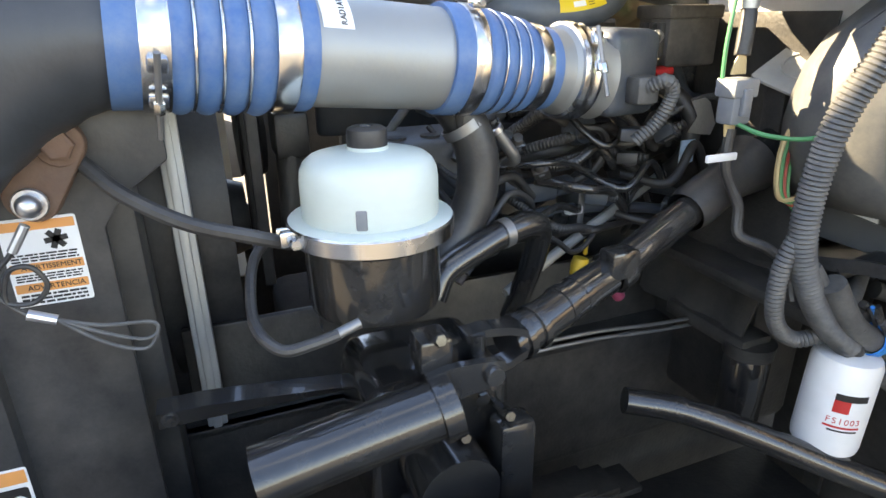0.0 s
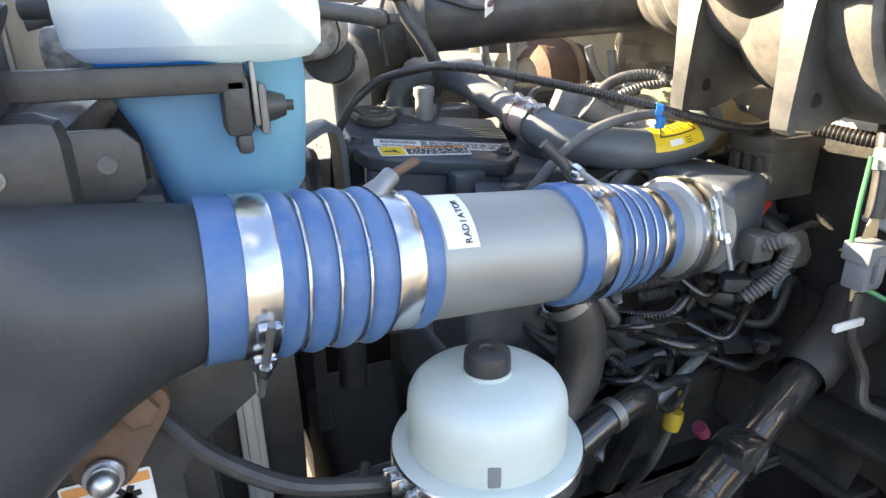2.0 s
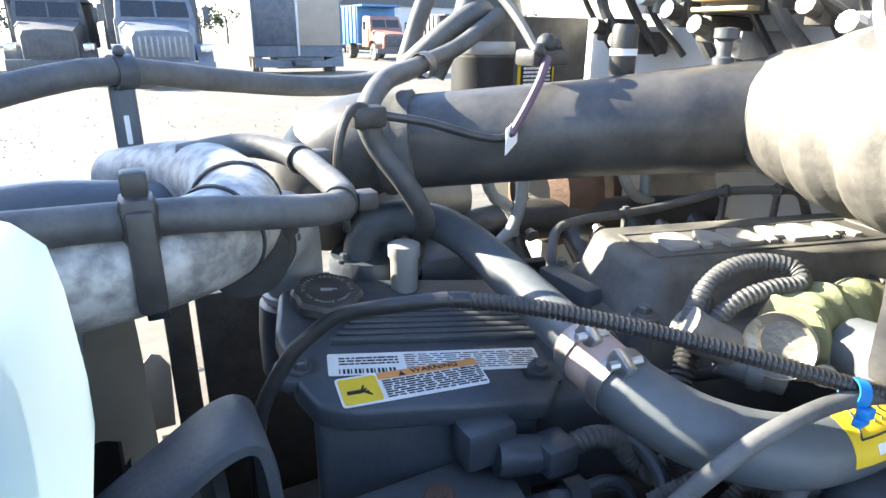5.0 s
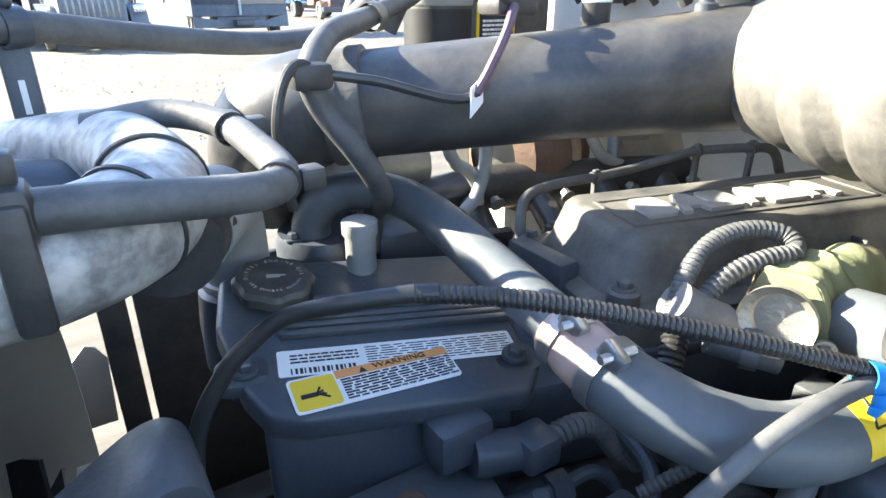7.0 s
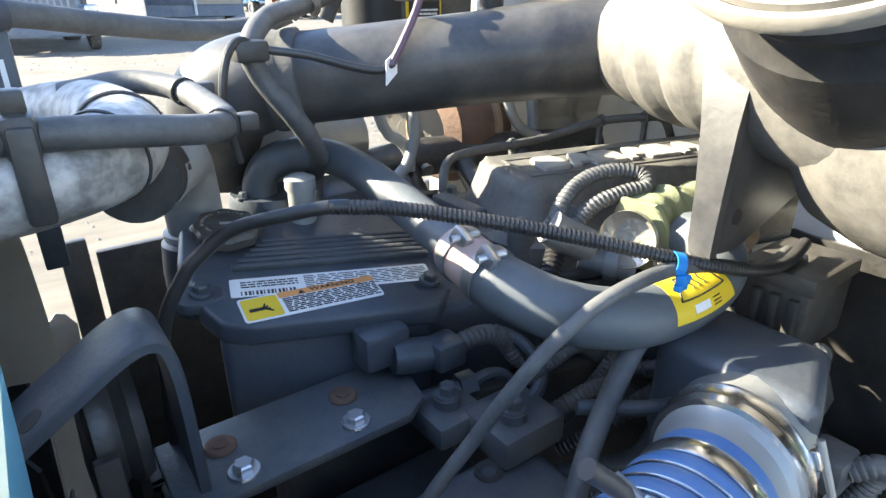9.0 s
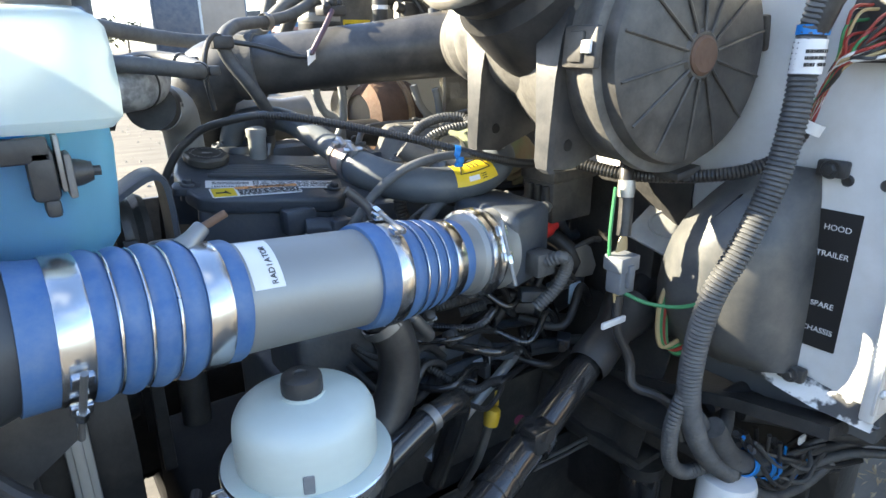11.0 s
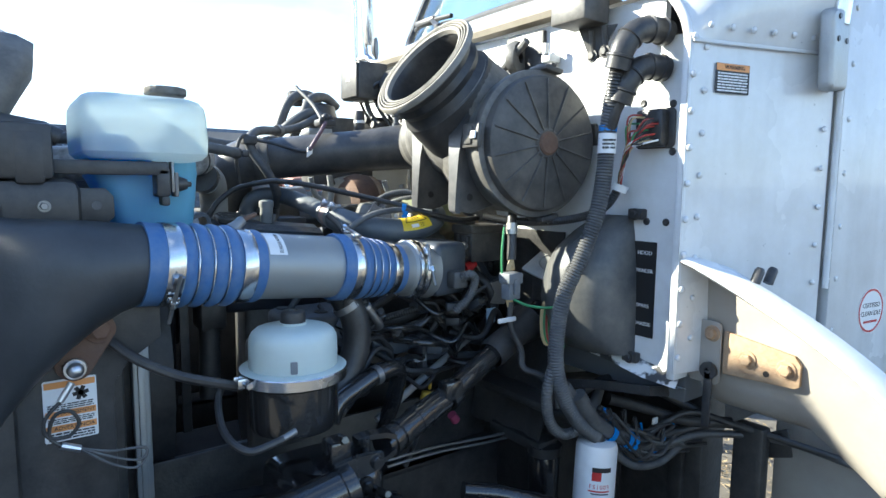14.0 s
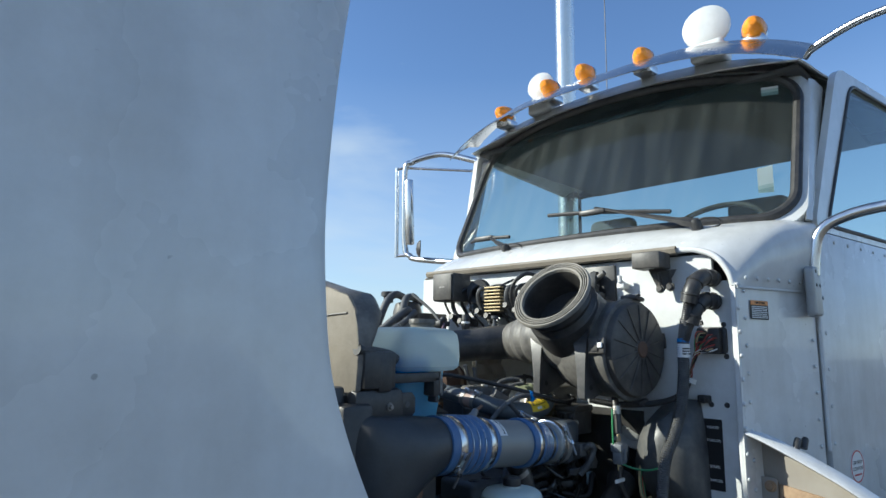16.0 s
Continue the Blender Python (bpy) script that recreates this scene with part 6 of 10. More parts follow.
for y, r in ((0.235, 0.098), (1.10, 0.075)):
    hn = part("roof_dome", lathe([(0.0, -0.04), (0.03, -0.036), (r * 0.85, -0.018), (r, 0.0), (r * 0.98, 0.012), (r * 0.75, 0.026), (r * 0.4, 0.035), (0, 0.038)], basis((0.52, y, 3.078), (-1, -0.15, 0.05)), 40), M_white, cab, "round white dome on the roof")
    part("stalk", box(0.48, 0.60, y - 0.075, y + 0.065, 2.92, 3.005, 0.02, None, 4), M_white, hn)
# wipers: pivot, tapered arm, blade with its carrier, washer line
for piv, arm, bl, br in (((0.155, 0.168, 2.138), (0.228, 0.62, 2.292), (0.232, 0.86, 2.300), (0.238, 0.30, 2.238)), ((0.150, 1.03, 2.138), (0.225, 1.20, 2.232), (0.262, 1.36, 2.236), (0.226, 1.08, 2.228))):
    piv, arm, bl, br = V(piv), V(arm), V(bl), V(br)
    d = (arm - piv).normalized()
    up = V((-0.5, 0, 0.85)).normalized()
    sd = d.cross(up).normalized()
    rows = []
    for t, wd, th, lift in ((-0.03, 0.012, 0.016, 0.022), (0.0, 0.020, 0.022, 0.024), (0.10, 0.019, 0.020, 0.026), (0.16, 0.013, 0.012, 0.024), (0.6, 0.009, 0.007, 0.014), (1.0, 0.006, 0.005, 0.008)):
        c = piv.lerp(arm, t) + up * lift
        rows.append([c + sd * wd - up * th / 2, c + sd * wd * 0.8 + up * th / 2, c - sd * wd * 0.8 + up * th / 2, c - sd * wd - up * th / 2])
    w = part("wiper", join(lathe([(0.0, 0.042), (0.012, 0.042), (0.017, 0.034), (0.019, 0.02), (0.022, -0.012)], basis(piv, up), 20), loft(rows, True, True)), M_black, cab, "black windscreen wiper arm")
    mid = bl.lerp(br, 0.42)
    part("blade", join(cord([bl, bl.lerp(br, 0.3) + V((-0.012, 0, 0.004)), bl.lerp(br, 0.6) + V((-0.012, 0, 0.004)), br], 0.0085, 8), box(-0.016, 0.016, -0.06, 0.06, -0.010, 0.012, 0.006, Matrix.Translation(mid + V((-0.015, 0, 0.004))))), M_rubk, w)
    part("washer_line", cord([piv + up * 0.03, piv + V((-0.02, -0.03, 0.035)), piv + V((-0.01, -0.075, 0.03)), piv + V((0.015, -0.07, 0.012)), piv + V((0.01, -0.02, 0.0))], 0.0034, 8), M_rubk, w)
# mirrors
mb = part("mirror_bracket", join(prism(rounded(0.085, 0.165, 0.014, 4), 0.03, Matrix.Translation((0.315, -0.122, 1.915)) @ pose(0, 0, 0, 90, 0, 0) @ pose(0, 0, 0, 0, 0, 4), 0.008, 3)), M_cast, cab, "cast silver mirror bracket")
for dx, dz in ((-0.02, 0.045), (-0.02, 0.0), (0.02, 0.045), (0.02, 0.0)):
    part("bolt_hole", lathe([(0.0, 0.0015), (0.006, 0.0015), (0.006, -0.001)], basis((0.315 + dx, -0.1525, 1.935 + dz), (0, -1, 0)), 12), M_rubk, mb)
part("mirror_arm", cord([(0.33, -0.138, 1.97), (0.33, -0.146, 2.05), (0.334, -0.165, 2.115), (0.345, -0.215, 2.152), (0.355, -0.32, 2.178), (0.36, -0.55, 2.19)], 0.0185, 16), M_chrome, cab, "polished mirror arm")
part("mirror_arm", cord([(0.52, -0.12, 2.82), (0.50, -0.16, 2.84), (0.46, -0.30, 2.87), (0.42, -0.46, 2.87)], 0.0145, 14), M_chrome, cab, "polished mirror arm")
fm = part("mirror_arm", cord([(0.56, 1.585, 2.778), (0.522, 1.74, 2.836), (0.492, 1.84, 2.860), (0.450, 1.93, 2.850), (0.413, 2.00, 2.825), (0.392, 2.035, 2.785), (0.40, 2.045, 2.5), (0.415, 2.045, 2.29), (0.42, 2.01, 2.245), (0.43, 1.95, 2.22), (0.44, 1.60, 2.17)], 0.0175, 16), M_chrome, cab, "polished loop mirror arm")
part("mirror_bar", join(sweep([(0.557, 1.60, 2.723), (0.40, 2.06, 2.80)], 0.008, 10), sweep([(0.372, 2.09, 2.80), (0.392, 2.10, 2.24)], 0.013, 12), sweep([(0.40, 2.02, 2.80), (0.372, 2.095, 2.79)], 0.010, 8), sweep([(0.415, 2.03, 2.25), (0.392, 2.105, 2.25)], 0.010, 8)), M_chrome, fm)
part("mirror_head", box(-0.02, 0.02, -0.022, 0.022, -0.20, 0.20, 0.012, Matrix.Translation((0.40, 1.995, 2.51)) @ pose(0, 0, 0, 0, -5, 20)), M_chrome, fm, "narrow far mirror head")
part("spot_mirror", lathe([(0.0, -0.02), (0.03, -0.016), (0.05, 0.0), (0.05, 0.006), (0, 0.008)], basis((0.38, 1.88, 2.27), (0.7, -0.6, 0)), 24), M_black, fm)
# labels on the cab
ol_ = thing("warning_sticker", (0.105, -0.032, 1.847), "orange and black starting fluid warning sticker on the cowl", "sticker")
om = Matrix.Translation((0.105, -0.0335, 1.847)) @ pose(0, 0, 0, 0, 0, -14.5) @ pose(0, 0, 0, 90, 0, 0)
part("sheet", prism(rounded(0.092, 0.060, 0.002), 0.0007, om), M_ink, ol_)
part("stripe", prism(rounded(0.090, 0.014, 0.001, 2, 0, 0.0225), 0.001, om), M_org, ol_)
writing("WARNING", 0.0115, om @ Matrix.Translation((0.004, 0.0225, 0.0011)), M_ink, "heading", ol_)
bars(0.082, 0.040, 7, om @ Matrix.Translation((0, -0.007, 0.0008)), M_label, "small_print", ol_, 21, fill=0.55)
fp = thing("fuse_legend", (0.03, 0.1, 1.4), "black legend plate with white circuit names on the firewall", "plate")
fm_ = Matrix.Translation((0.031, 0.102, 1.397)) @ pose(0, 0, 0, 0, 0, -90) @ pose(0, 0, 0, 90, 0, 0)
part("plate", prism(rounded(0.058, 0.215, 0.002), 0.0012, fm_), M_ink, fp)
for zz, tx in ((0.082, "HOOD"), (0.042, "TRAILER"), (-0.037, "SPARE"), (-0.078, "CHASSIS")):
    writing(tx, 0.0118, fm_ @ Matrix.Translation((0.0, zz, 0.0013)), M_label, "caption", fp)
cs = thing("clean_idle_sticker", DM @ V((0.183, -0.015, 1.331)), "round clean idle sticker on the cab door", "sticker")
cm = DM @ Matrix.Translation((0.183, -0.0145, 1.331)) @ pose(0, 0, 0, 90, 0, 0)
part("disc", lathe([(0.0, 0.0008), (0.056, 0.0008), (0.056, 0.0)], cm, 40), M_label, cs)
part("ring", lathe([(0.049, 0.0008), (0.049, 0.0012), (0.054, 0.0012), (0.054, 0.0008)], cm, 40), M_red, cs)
writing("CERTIFIED", 0.0165, cm @ Matrix.Translation((0, 0.013, 0.0009)), M_ink, "caption", cs, depth=0.0003)
writing("CLEAN IDLE", 0.0165, cm @ Matrix.Translation((0, -0.007, 0.0009)), M_ink, "caption", cs, depth=0.0003)
bars(0.06, 0.010, 1, cm @ Matrix.Translation((0, -0.027, 0.0009)), M_red, "small_print", cs, 5)
# exhaust stack and aerial
st = thing("exhaust_stack", (1.75, 1.76, 1.0), "tall polished exhaust stack behind the cab", "exhaust")
part("pipe", lathe([(0.074, 0.02), (0.074, 4.4), (0.080, 4.42), (0.080, 4.46), (0.070, 4.46), (0.070, 4.3)], Matrix.Translation((1.75, 1.76, 0)), 32), M_chrome, st)
ae = thing("whip_aerial", (1.2, 1.1, 2.9), "thin black whip aerial on the roof", "aerial")
part("whip", sweep([(1.2, 1.10, 2.98), (1.2, 1.10, 3.9)], 0.003, 6), M_black, ae)
part("base", lathe([(0.02, 2.93), (0.018, 2.96), (0.008, 3.0), (0, 3.0)], Matrix.Translation((1.2, 1.10, 0)), 14), M_black, ae)

# ---------------------------------------------------------------- splash fender at the cab's foot
fen = thing("cab_fender", (0.1, -0.25, 1.0), "white inner fender with a rolled edge and a rusty bracket", "fender")
arc = [(-0.005, 1.474), (-0.04, 1.462), (-0.10, 1.436), (-0.18, 1.398), (-0.26, 1.356), (-0.36, 1.29), (-0.46, 1.20), (-0.54, 1.08), (-0.58, 0.95), (-0.60, 0.8)]
al = [(p.x, p.y) for p in spline([(a, b, 0) for a, b in arc], 4)]
def gusset(y, z):
    """Lowest height of the splash panel below its arched edge."""
    return min(1.20, z - 0.17 - 0.06 * min(1.0, -y))


part("panel", thicken(loft([[(0.080, y, z - 0.004) for y, z in al], [(0.086, y, (z + gusset(y, z)) / 2) for y, z in al], [(0.096, y, gusset(y, z) + 0.02) for y, z in al], [(0.125, y, gusset(y, z) - 0.03) for y, z in al], [(0.20, y, gusset(y, z) - 0.065) for y, z in al], [(0.30, y, gusset(y, z) - 0.08) for y, z in al]]), 0.004), M_fend, fen, "dirty cream splash panel", 60)
wid = [min(0.075, 0.018 + 0.9 * max(0.0, -y)) for y, z in al]
part("rolled_edge", loft([[(0.085, y, z - 0.008) for y, z in al], [(0.004, y, z - 0.006) for y, z in al], [(-0.004, y, z) for y, z in al], [(0.002, y, z + 0.007) for y, z in al], [(0.010 + w, y, z + 0.010) for (y, z), w in zip(al, wid)], [(0.016 + w, y, z - 0.004) for (y, z), w in zip(al, wid)]]), M_white, fen, "rolled white top edge", 60)
YZ = Matrix(((0, 0, 1, 0), (1, 0, 0, 0), (0, 1, 0, 0), (0, 0, 0, 1)))
tab = part("bracket_plate", join(prism(rounded(0.080, 0.134, 0.012, 5, -0.024, 1.280), 0.005, Matrix.Translation((0.066, 0, 0)) @ YZ, 0.0015), box(0.050, 0.071, 0.010, 0.016, 1.222, 1.338, 0.002)), M_fend, fen, "dirty cream bent bracket plate")
part("bolt", hexbolt((0.0655, -0.045, 1.322), (-1, 0, 0), 0.0115, 0.010), M_rusty, tab, "rusty hexagon bolt")
for yy, zz in ((0.0, 1.31), (0.0, 1.235)):
    part("rivet", ball((0.0655, yy, zz), 0.006, 0.5, 10, (-1, 0, 0)), M_fend, tab)
rp = part("rust_plate", prism([(-0.066, 1.240), (-0.066, 1.331), (-0.205, 1.309), (-0.217, 1.293), (-0.2165, 1.252), (-0.208, 1.246)][::-1], 0.009, Matrix.Translation((0.072, 0, 0)) @ YZ, 0.002), M_rusty, fen, "ochre rusty steel bracket plate")
for yy, zz in ((-0.117, 1.282), (-0.192, 1.280)):
    part("bolt", hexbolt((0.0715, yy, zz), (-1, 0, 0), 0.0125, 0.010), M_rusty, rp)
part("hole", lathe([(0.0, 0.0006), (0.006, 0.0006), (0.0065, -0.001)], basis((0.0715, -0.155, 1.262), (-1, 0, 0)), 12), M_ink, rp)
flap = prism([(0.045, 1.025), (0.0, 0.954), (-0.104, 0.995), (-0.09, 1.061), (0.0, 1.012)], 0.008, Matrix.Translation((0.345, 0, 0)) @ YZ, 0.002)
part("rubber_flap", flap, M_rubk, fen, "black rubber flap under the splash panel")
for k in range(2):
    part("rubber_stop", lathe([(0.0, 0.0), (0.010, 0.0), (0.010, 0.028), (0.007, 0.034), (0.0, 0.034)], basis((0.085 + 0.03 * k, -0.115 - 0.012 * k, 1.435), (0.5, -0.1, 1)), 14), M_rubk, fen)
part("hook", join(box(0.050, 0.058, -0.056, -0.038, 1.125, 1.245, 0.003), lathe([(0.006, -0.004), (0.018, -0.004), (0.018, 0.004), (0.006, 0.004)], basis((0.054, -0.047, 1.245), (-1, 0, 0)), 18)), M_black, fen)
part("lower_panel", box(0.44, 0.46, -0.62, -0.02, 0.35, 1.13, 0.01), M_step, fen, "grimy beige lower step panel")
part("lower_rib", box(0.425, 0.44, -0.55, -0.08, 0.80, 0.83, 0.006), M_step, fen)

# ---------------------------------------------------------------- tilted hood
hood = thing("tilted_hood", (-1.9, 0.2, 0.5), "white hood tipped forward off the engine", "hood")
hy = -0.252
edge_xz = [(-0.95, 0.75), (-1.05, 0.95), (-1.16, 1.12), (-1.28, 1.26), (-1.40, 1.37), (-1.475, 1.43), (-1.545, 1.505), (-1.582, 1.56), (-1.605, 1.60), (-1.630, 1.655), (-1.648, 1.71), (-1.657, 1.78), (-1.660, 1.85), (-1.655, 1.95), (-1.643, 2.06), (-1.62, 2.2), (-1.60, 2.35), (-1.592, 2.42), (-1.60, 2.50)]
ex = [(p.x, p.y) for p in spline([(a_, b_, 0) for a_, b_ in edge_xz], 4)]
cols = [[(a_ + 0.010, hy + 0.05, b_) for a_, b_ in ex], [(a_ + 0.004, hy + 0.012, b_) for a_, b_ in ex], [(a_ - 0.004, hy, b_) for a_, b_ in ex], [(a_ - 0.10, hy - 0.004, b_ * 0.98 + 0.02) for a_, b_ in ex]]
for d_, w_ in ((0.30, 0.0), (0.55, 0.03), (0.80, 0.08), (1.0, 0.20)):
    cols.append([(-1.66 - d_ + (a_ + 1.66) * max(0.0, 1 - d_ * 1.2), hy + w_, 0.55 + (b_ - 0.75) * 1.08) for a_, b_ in ex])
part("near_side", thicken(loft(cols), 0.006), M_white, hood, "smooth white hood side and wheel arch", 60)
# top outline lies out of view; its steps are cut to shape cast shade
part("far_side", prism([(-2.62, 0.55), (-1.301, 0.55), (-1.301, 1.0), (-1.314, 1.25), (-1.326, 1.41), (-1.40, 1.49), (-1.468, 1.57), (-1.55, 1.75), (-1.62, 1.95), (-1.66, 2.44), (-1.72, 2.50), (-1.95, 2.60), (-2.05, 2.69), (-2.14, 2.87), (-2.24, 2.93), (-2.29, 2.90), (-2.33, 2.80), (-2.45, 2.72), (-2.62, 2.55)], 0.02, pose(0, 2.14, 0, 90, 0, 0), 0.006), M_white, hood)
far_out = spline([(-0.98, 2.13, 0.93), (-1.146, 2.13, 0.845), (-1.216, 2.13, 0.785), (-1.25, 2.13, 0.69), (-1.272, 2.13, 0.60), (-1.285, 2.13, 0.45)], 6)
far_in = spline([(-1.0, 2.13, 0.85), (-1.126, 2.13, 0.76), (-1.180, 2.13, 0.715), (-1.197, 2.13, 0.64), (-1.205, 2.13, 0.58), (-1.215, 2.13, 0.45)], 6)
part("far_wheel_arch", loft([[p + V((0, 0.10, 0)) for p in far_out], far_out, far_in, [p + V((0, 0.05, 0)) for p in far_in]]), M_white, hood, "white far wheel arch", 60)
part("far_liner", thicken(loft([[p + V((0, 0.04, 0)) for p in far_in], [V((-1.0, 2.17, 0.45)).lerp(p, 0.2) for p in far_in]]), 0.004), M_dark, hood, "black wheel arch liner")
part("stay_rod", cord([(-1.40, 1.80, 1.02), (-1.344, 1.70, 1.015), (-1.172, 1.62, 0.985)], 0.013, 12), M_black, hood, "black hood stay rod")
part("stay_mount", join(box(-1.42, -1.302, 1.98, 2.11, 0.70, 1.12, 0.02), box(-1.36, -1.302, 1.78, 2.0, 0.98, 1.06, 0.012)), M_rust, hood, "rusty stay mount inside the hood")
part("cable_loop", cord([(-1.45, 1.87, 1.33), (-1.392, 1.85, 1.317), (-1.332, 1.85, 1.301), (-1.292, 1.85, 1.235), (-1.310, 1.85, 1.153), (-1.376, 1.85, 1.11), (-1.43, 1.87, 1.10)], 0.010, 12), M_rubk, hood, "black cable loop inside the hood")
part("crown", thicken(loft([[(-2.68 + 0.04 * (abs(k - 6) / 6) ** 2, -0.05 + 2.18 * k / 12, z_) for k in range(13)] for z_ in (0.5, 1.2, 1.8, 2.5)]), 0.006), M_white, hood)
part("stand", box(-2.6, -1.75, 0.3, 1.7, 0.0, 0.54, 0.03), M_dark, hood, "dark bumper that the hood tips over")

# ---------------------------------------------------------------- chassis under the bay
ch = thing("truck_chassis", (0.5, 0.95, 0.35), "oily black chassis with frame rails, axle and tyres", "chassis")
for y in (0.55, 1.35):
    part("frame_rail", join(box(-1.9, 3.5, y - 0.01, y + 0.01, 0.62, 0.90, 0.003), box(-1.9, 3.5, y - 0.01, y + 0.08, 0.885, 0.90, 0.003), box(-1.9, 3.5, y - 0.01, y + 0.08, 0.62, 0.635, 0.003)), M_dark, ch, "black frame rail")
part("axle", join(box(-0.75, -0.60, 0.0, 1.9, 0.42, 0.54, 0.03)), M_dark, ch)
for y0, y1 in ((-0.16, 0.14),):
    ty = part("tyre", lathe([(0.30, y0 + 0.02), (0.42, y0), (0.50, y0 + 0.03), (0.52, y0 + 0.07), (0.52, y1 - 0.07), (0.50, y1 - 0.03), (0.42, y1), (0.30, y1 - 0.02)], Matrix.Translation((-0.68, 0, 0.52)) @ pose(0, 0, 0, -90, 0, 0), 40), M_rubk, ch, "black front tyre")
    part("rim", lathe([(0.0, y0 + 0.10), (0.20, y0 + 0.10), (0.28, y0 + 0.03), (0.30, y0 + 0.02), (0.30, y1 - 0.02), (0.0, y1 - 0.08)], Matrix.Translation((-0.68, 0, 0.52)) @ pose(0, 0, 0, -90, 0, 0), 36), M_steel, ty)
for y0, y1 in ((-0.16, 0.14), (1.76, 2.06)):
    part("rear_tyre", lathe([(0.30, y0 + 0.02), (0.42, y0), (0.50, y0 + 0.03), (0.52, y0 + 0.07), (0.52, y1 - 0.07), (0.50, y1 - 0.03), (0.42, y1), (0.30, y1 - 0.02)], Matrix.Translation((3.0, 0, 0.52)) @ pose(0, 0, 0, -90, 0, 0), 40), M_rubk, ch, "black rear tyre")
# added dark panels that hide the sunlit ground, with one gap left open
for q_ in (box(-0.95, 0.60, 0.60, 0.615, 0.20, 1.05, 0.004), box(-1.15, -0.862, 1.5, 1.52, 0.5, 1.35, 0.004), box(-0.774, -0.726, 1.5, 1.52, 0.5, 1.38, 0.004), box(-0.715, 0.1, 1.5, 1.52, 0.5, 1.35, 0.004), box(-0.862, -0.774, 1.5, 1.52, 0.5, 0.985, 0.004)):
    part("dark_panel", q_, M_dark, ch, "black panel added to hide sunlit ground")
part("splash_apron", prism([(-0.90, 1.04), (-0.845, 1.062), (-0.782, 1.062), (-0.774, 1.20), (-0.79, 1.228), (-0.806, 1.235), (-0.838, 1.20), (-0.90, 1.18)], 0.006, Matrix.Translation((0, 1.535, 0)) @ pose(0, 0, 0, 90, 0, 0), 0.002), M_fend, ch, "dusty tan splash apron")
# the front crossmember is made wide enough to cover a sunlit ground patch
for q_ in (box(-1.20, -0.88, 0.62, 1.48, 0.40, 0.74, 0.02), box(0.0, 0.14, 0.35, 1.5, 0.75, 1.10, 0.02)):
    part("crossmember", q_, M_dark, ch)
# added matt black block; it keeps bright ground from showing below the engine
part("dark_block", box(-0.76, -0.40, 0.72, 1.24, 0.52, 0.86, 0.04, None, 3), material("matt black of the added block", (0.020, 0.019, 0.018), 0.95, col2=(0.032, 0.029, 0.025), scale=14, bump=0.5), ch, "matt black block added to hide sunlit ground")
# added dark sheet that covers the bright ground beside the frame rail
part("dark_sheet", box(-0.98, 0.30, 0.16, 0.53, 0.47, 0.49, 0.004), M_dark, ch, "black sheet added over the sunlit ground")
part("spring", join(*[box(-1.3 + 0.06 * k, -0.1 - 0.06 * k, 0.46, 0.54, 0.54 + 0.018 * k, 0.556 + 0.018 * k, 0.003) for k in range(3)]), M_dark, ch)

# steering shaft
ss = thing("steering_shaft", (-0.6, 0.22, 1.1), "oily black steering shaft with universal joints", "steering shaft")
part("lower_tube", cord([(-0.872, 0.188, 1.078), (-0.80, 0.185, 1.092), (-0.73, 0.182, 1.105), (-0.668, 0.178, 1.117)], 0.034, 24), M_gloss, ss, "thick glossy lower tube")
part("tube_collar", lathe([(0.033, -0.012), (0.038, -0.011), (0.038, 0.010), (0.034, 0.012)], basis((-0.672, 0.178, 1.116), (1, -0.02, 0.2)), 28), M_gloss, ss)
for sy in (-1, 1):
    yk = loft([[(x, 0.203 + sy * (w + e), z + 0.5 * h * u) for u, e in ((-1, 0.0), (-1, 0.011), (1, 0.011), (1, 0.0))] for x, z, w, h in ((-0.690, 1.136, 0.010, 0.036), (-0.655, 1.142, 0.016, 0.040), (-0.625, 1.146, 0.021, 0.034), (-0.603, 1.149, 0.021, 0.022))], True, True)
    part("yoke_arm", yk, M_gloss, ss, "forged yoke arm")
    part("bearing_cap", lathe([(0.0, 0.008), (0.0105, 0.008), (0.012, 0.004), (0.012, -0.004)], basis((-0.618, 0.203 + sy * 0.033, 1.147), (0, sy, 0)), 18), M_gloss, ss)
    yk = loft([[(x, 0.222 + 0.012 * u, z + sy * (w + e)) for u, e in ((-1, 0.0), (-1, 0.010), (1, 0.010), (1, 0.0))] for x, z, w in ((-0.632, 1.146, 0.020), (-0.605, 1.147, 0.022), (-0.575, 1.147, 0.018), (-0.552, 1.148, 0.008))], True, True)
    part("yoke_arm", yk, M_gloss, ss, "forged yoke arm")
part("cross", join(sweep([(-0.618, 0.172, 1.147), (-0.618, 0.236, 1.147)], 0.0095, 12), sweep([(-0.618, 0.212, 1.118), (-0.618, 0.212, 1.176)], 0.0095, 12)), M_gloss, ss)
part("pinch_bolt", join(hexbolt((-0.676, 0.186, 1.196), (0, -1, 0.3), 0.008, 0.010, False), sweep([(-0.676, 0.186, 1.196), (-0.676, 0.23, 1.18)], 0.007, 8)), M_gloss, ss)
part("clamp_ear", box(-0.694, -0.655, 0.19, 0.232, 1.150, 1.190, 0.006), M_gloss, ss)
part("slip_joint", cord([(-0.565, 0.24, 1.136), (-0.50, 0.258, 1.148), (-0.43, 0.28, 1.163), (-0.385, 0.293, 1.172)], 0.027, 16), M_gloss, ss)
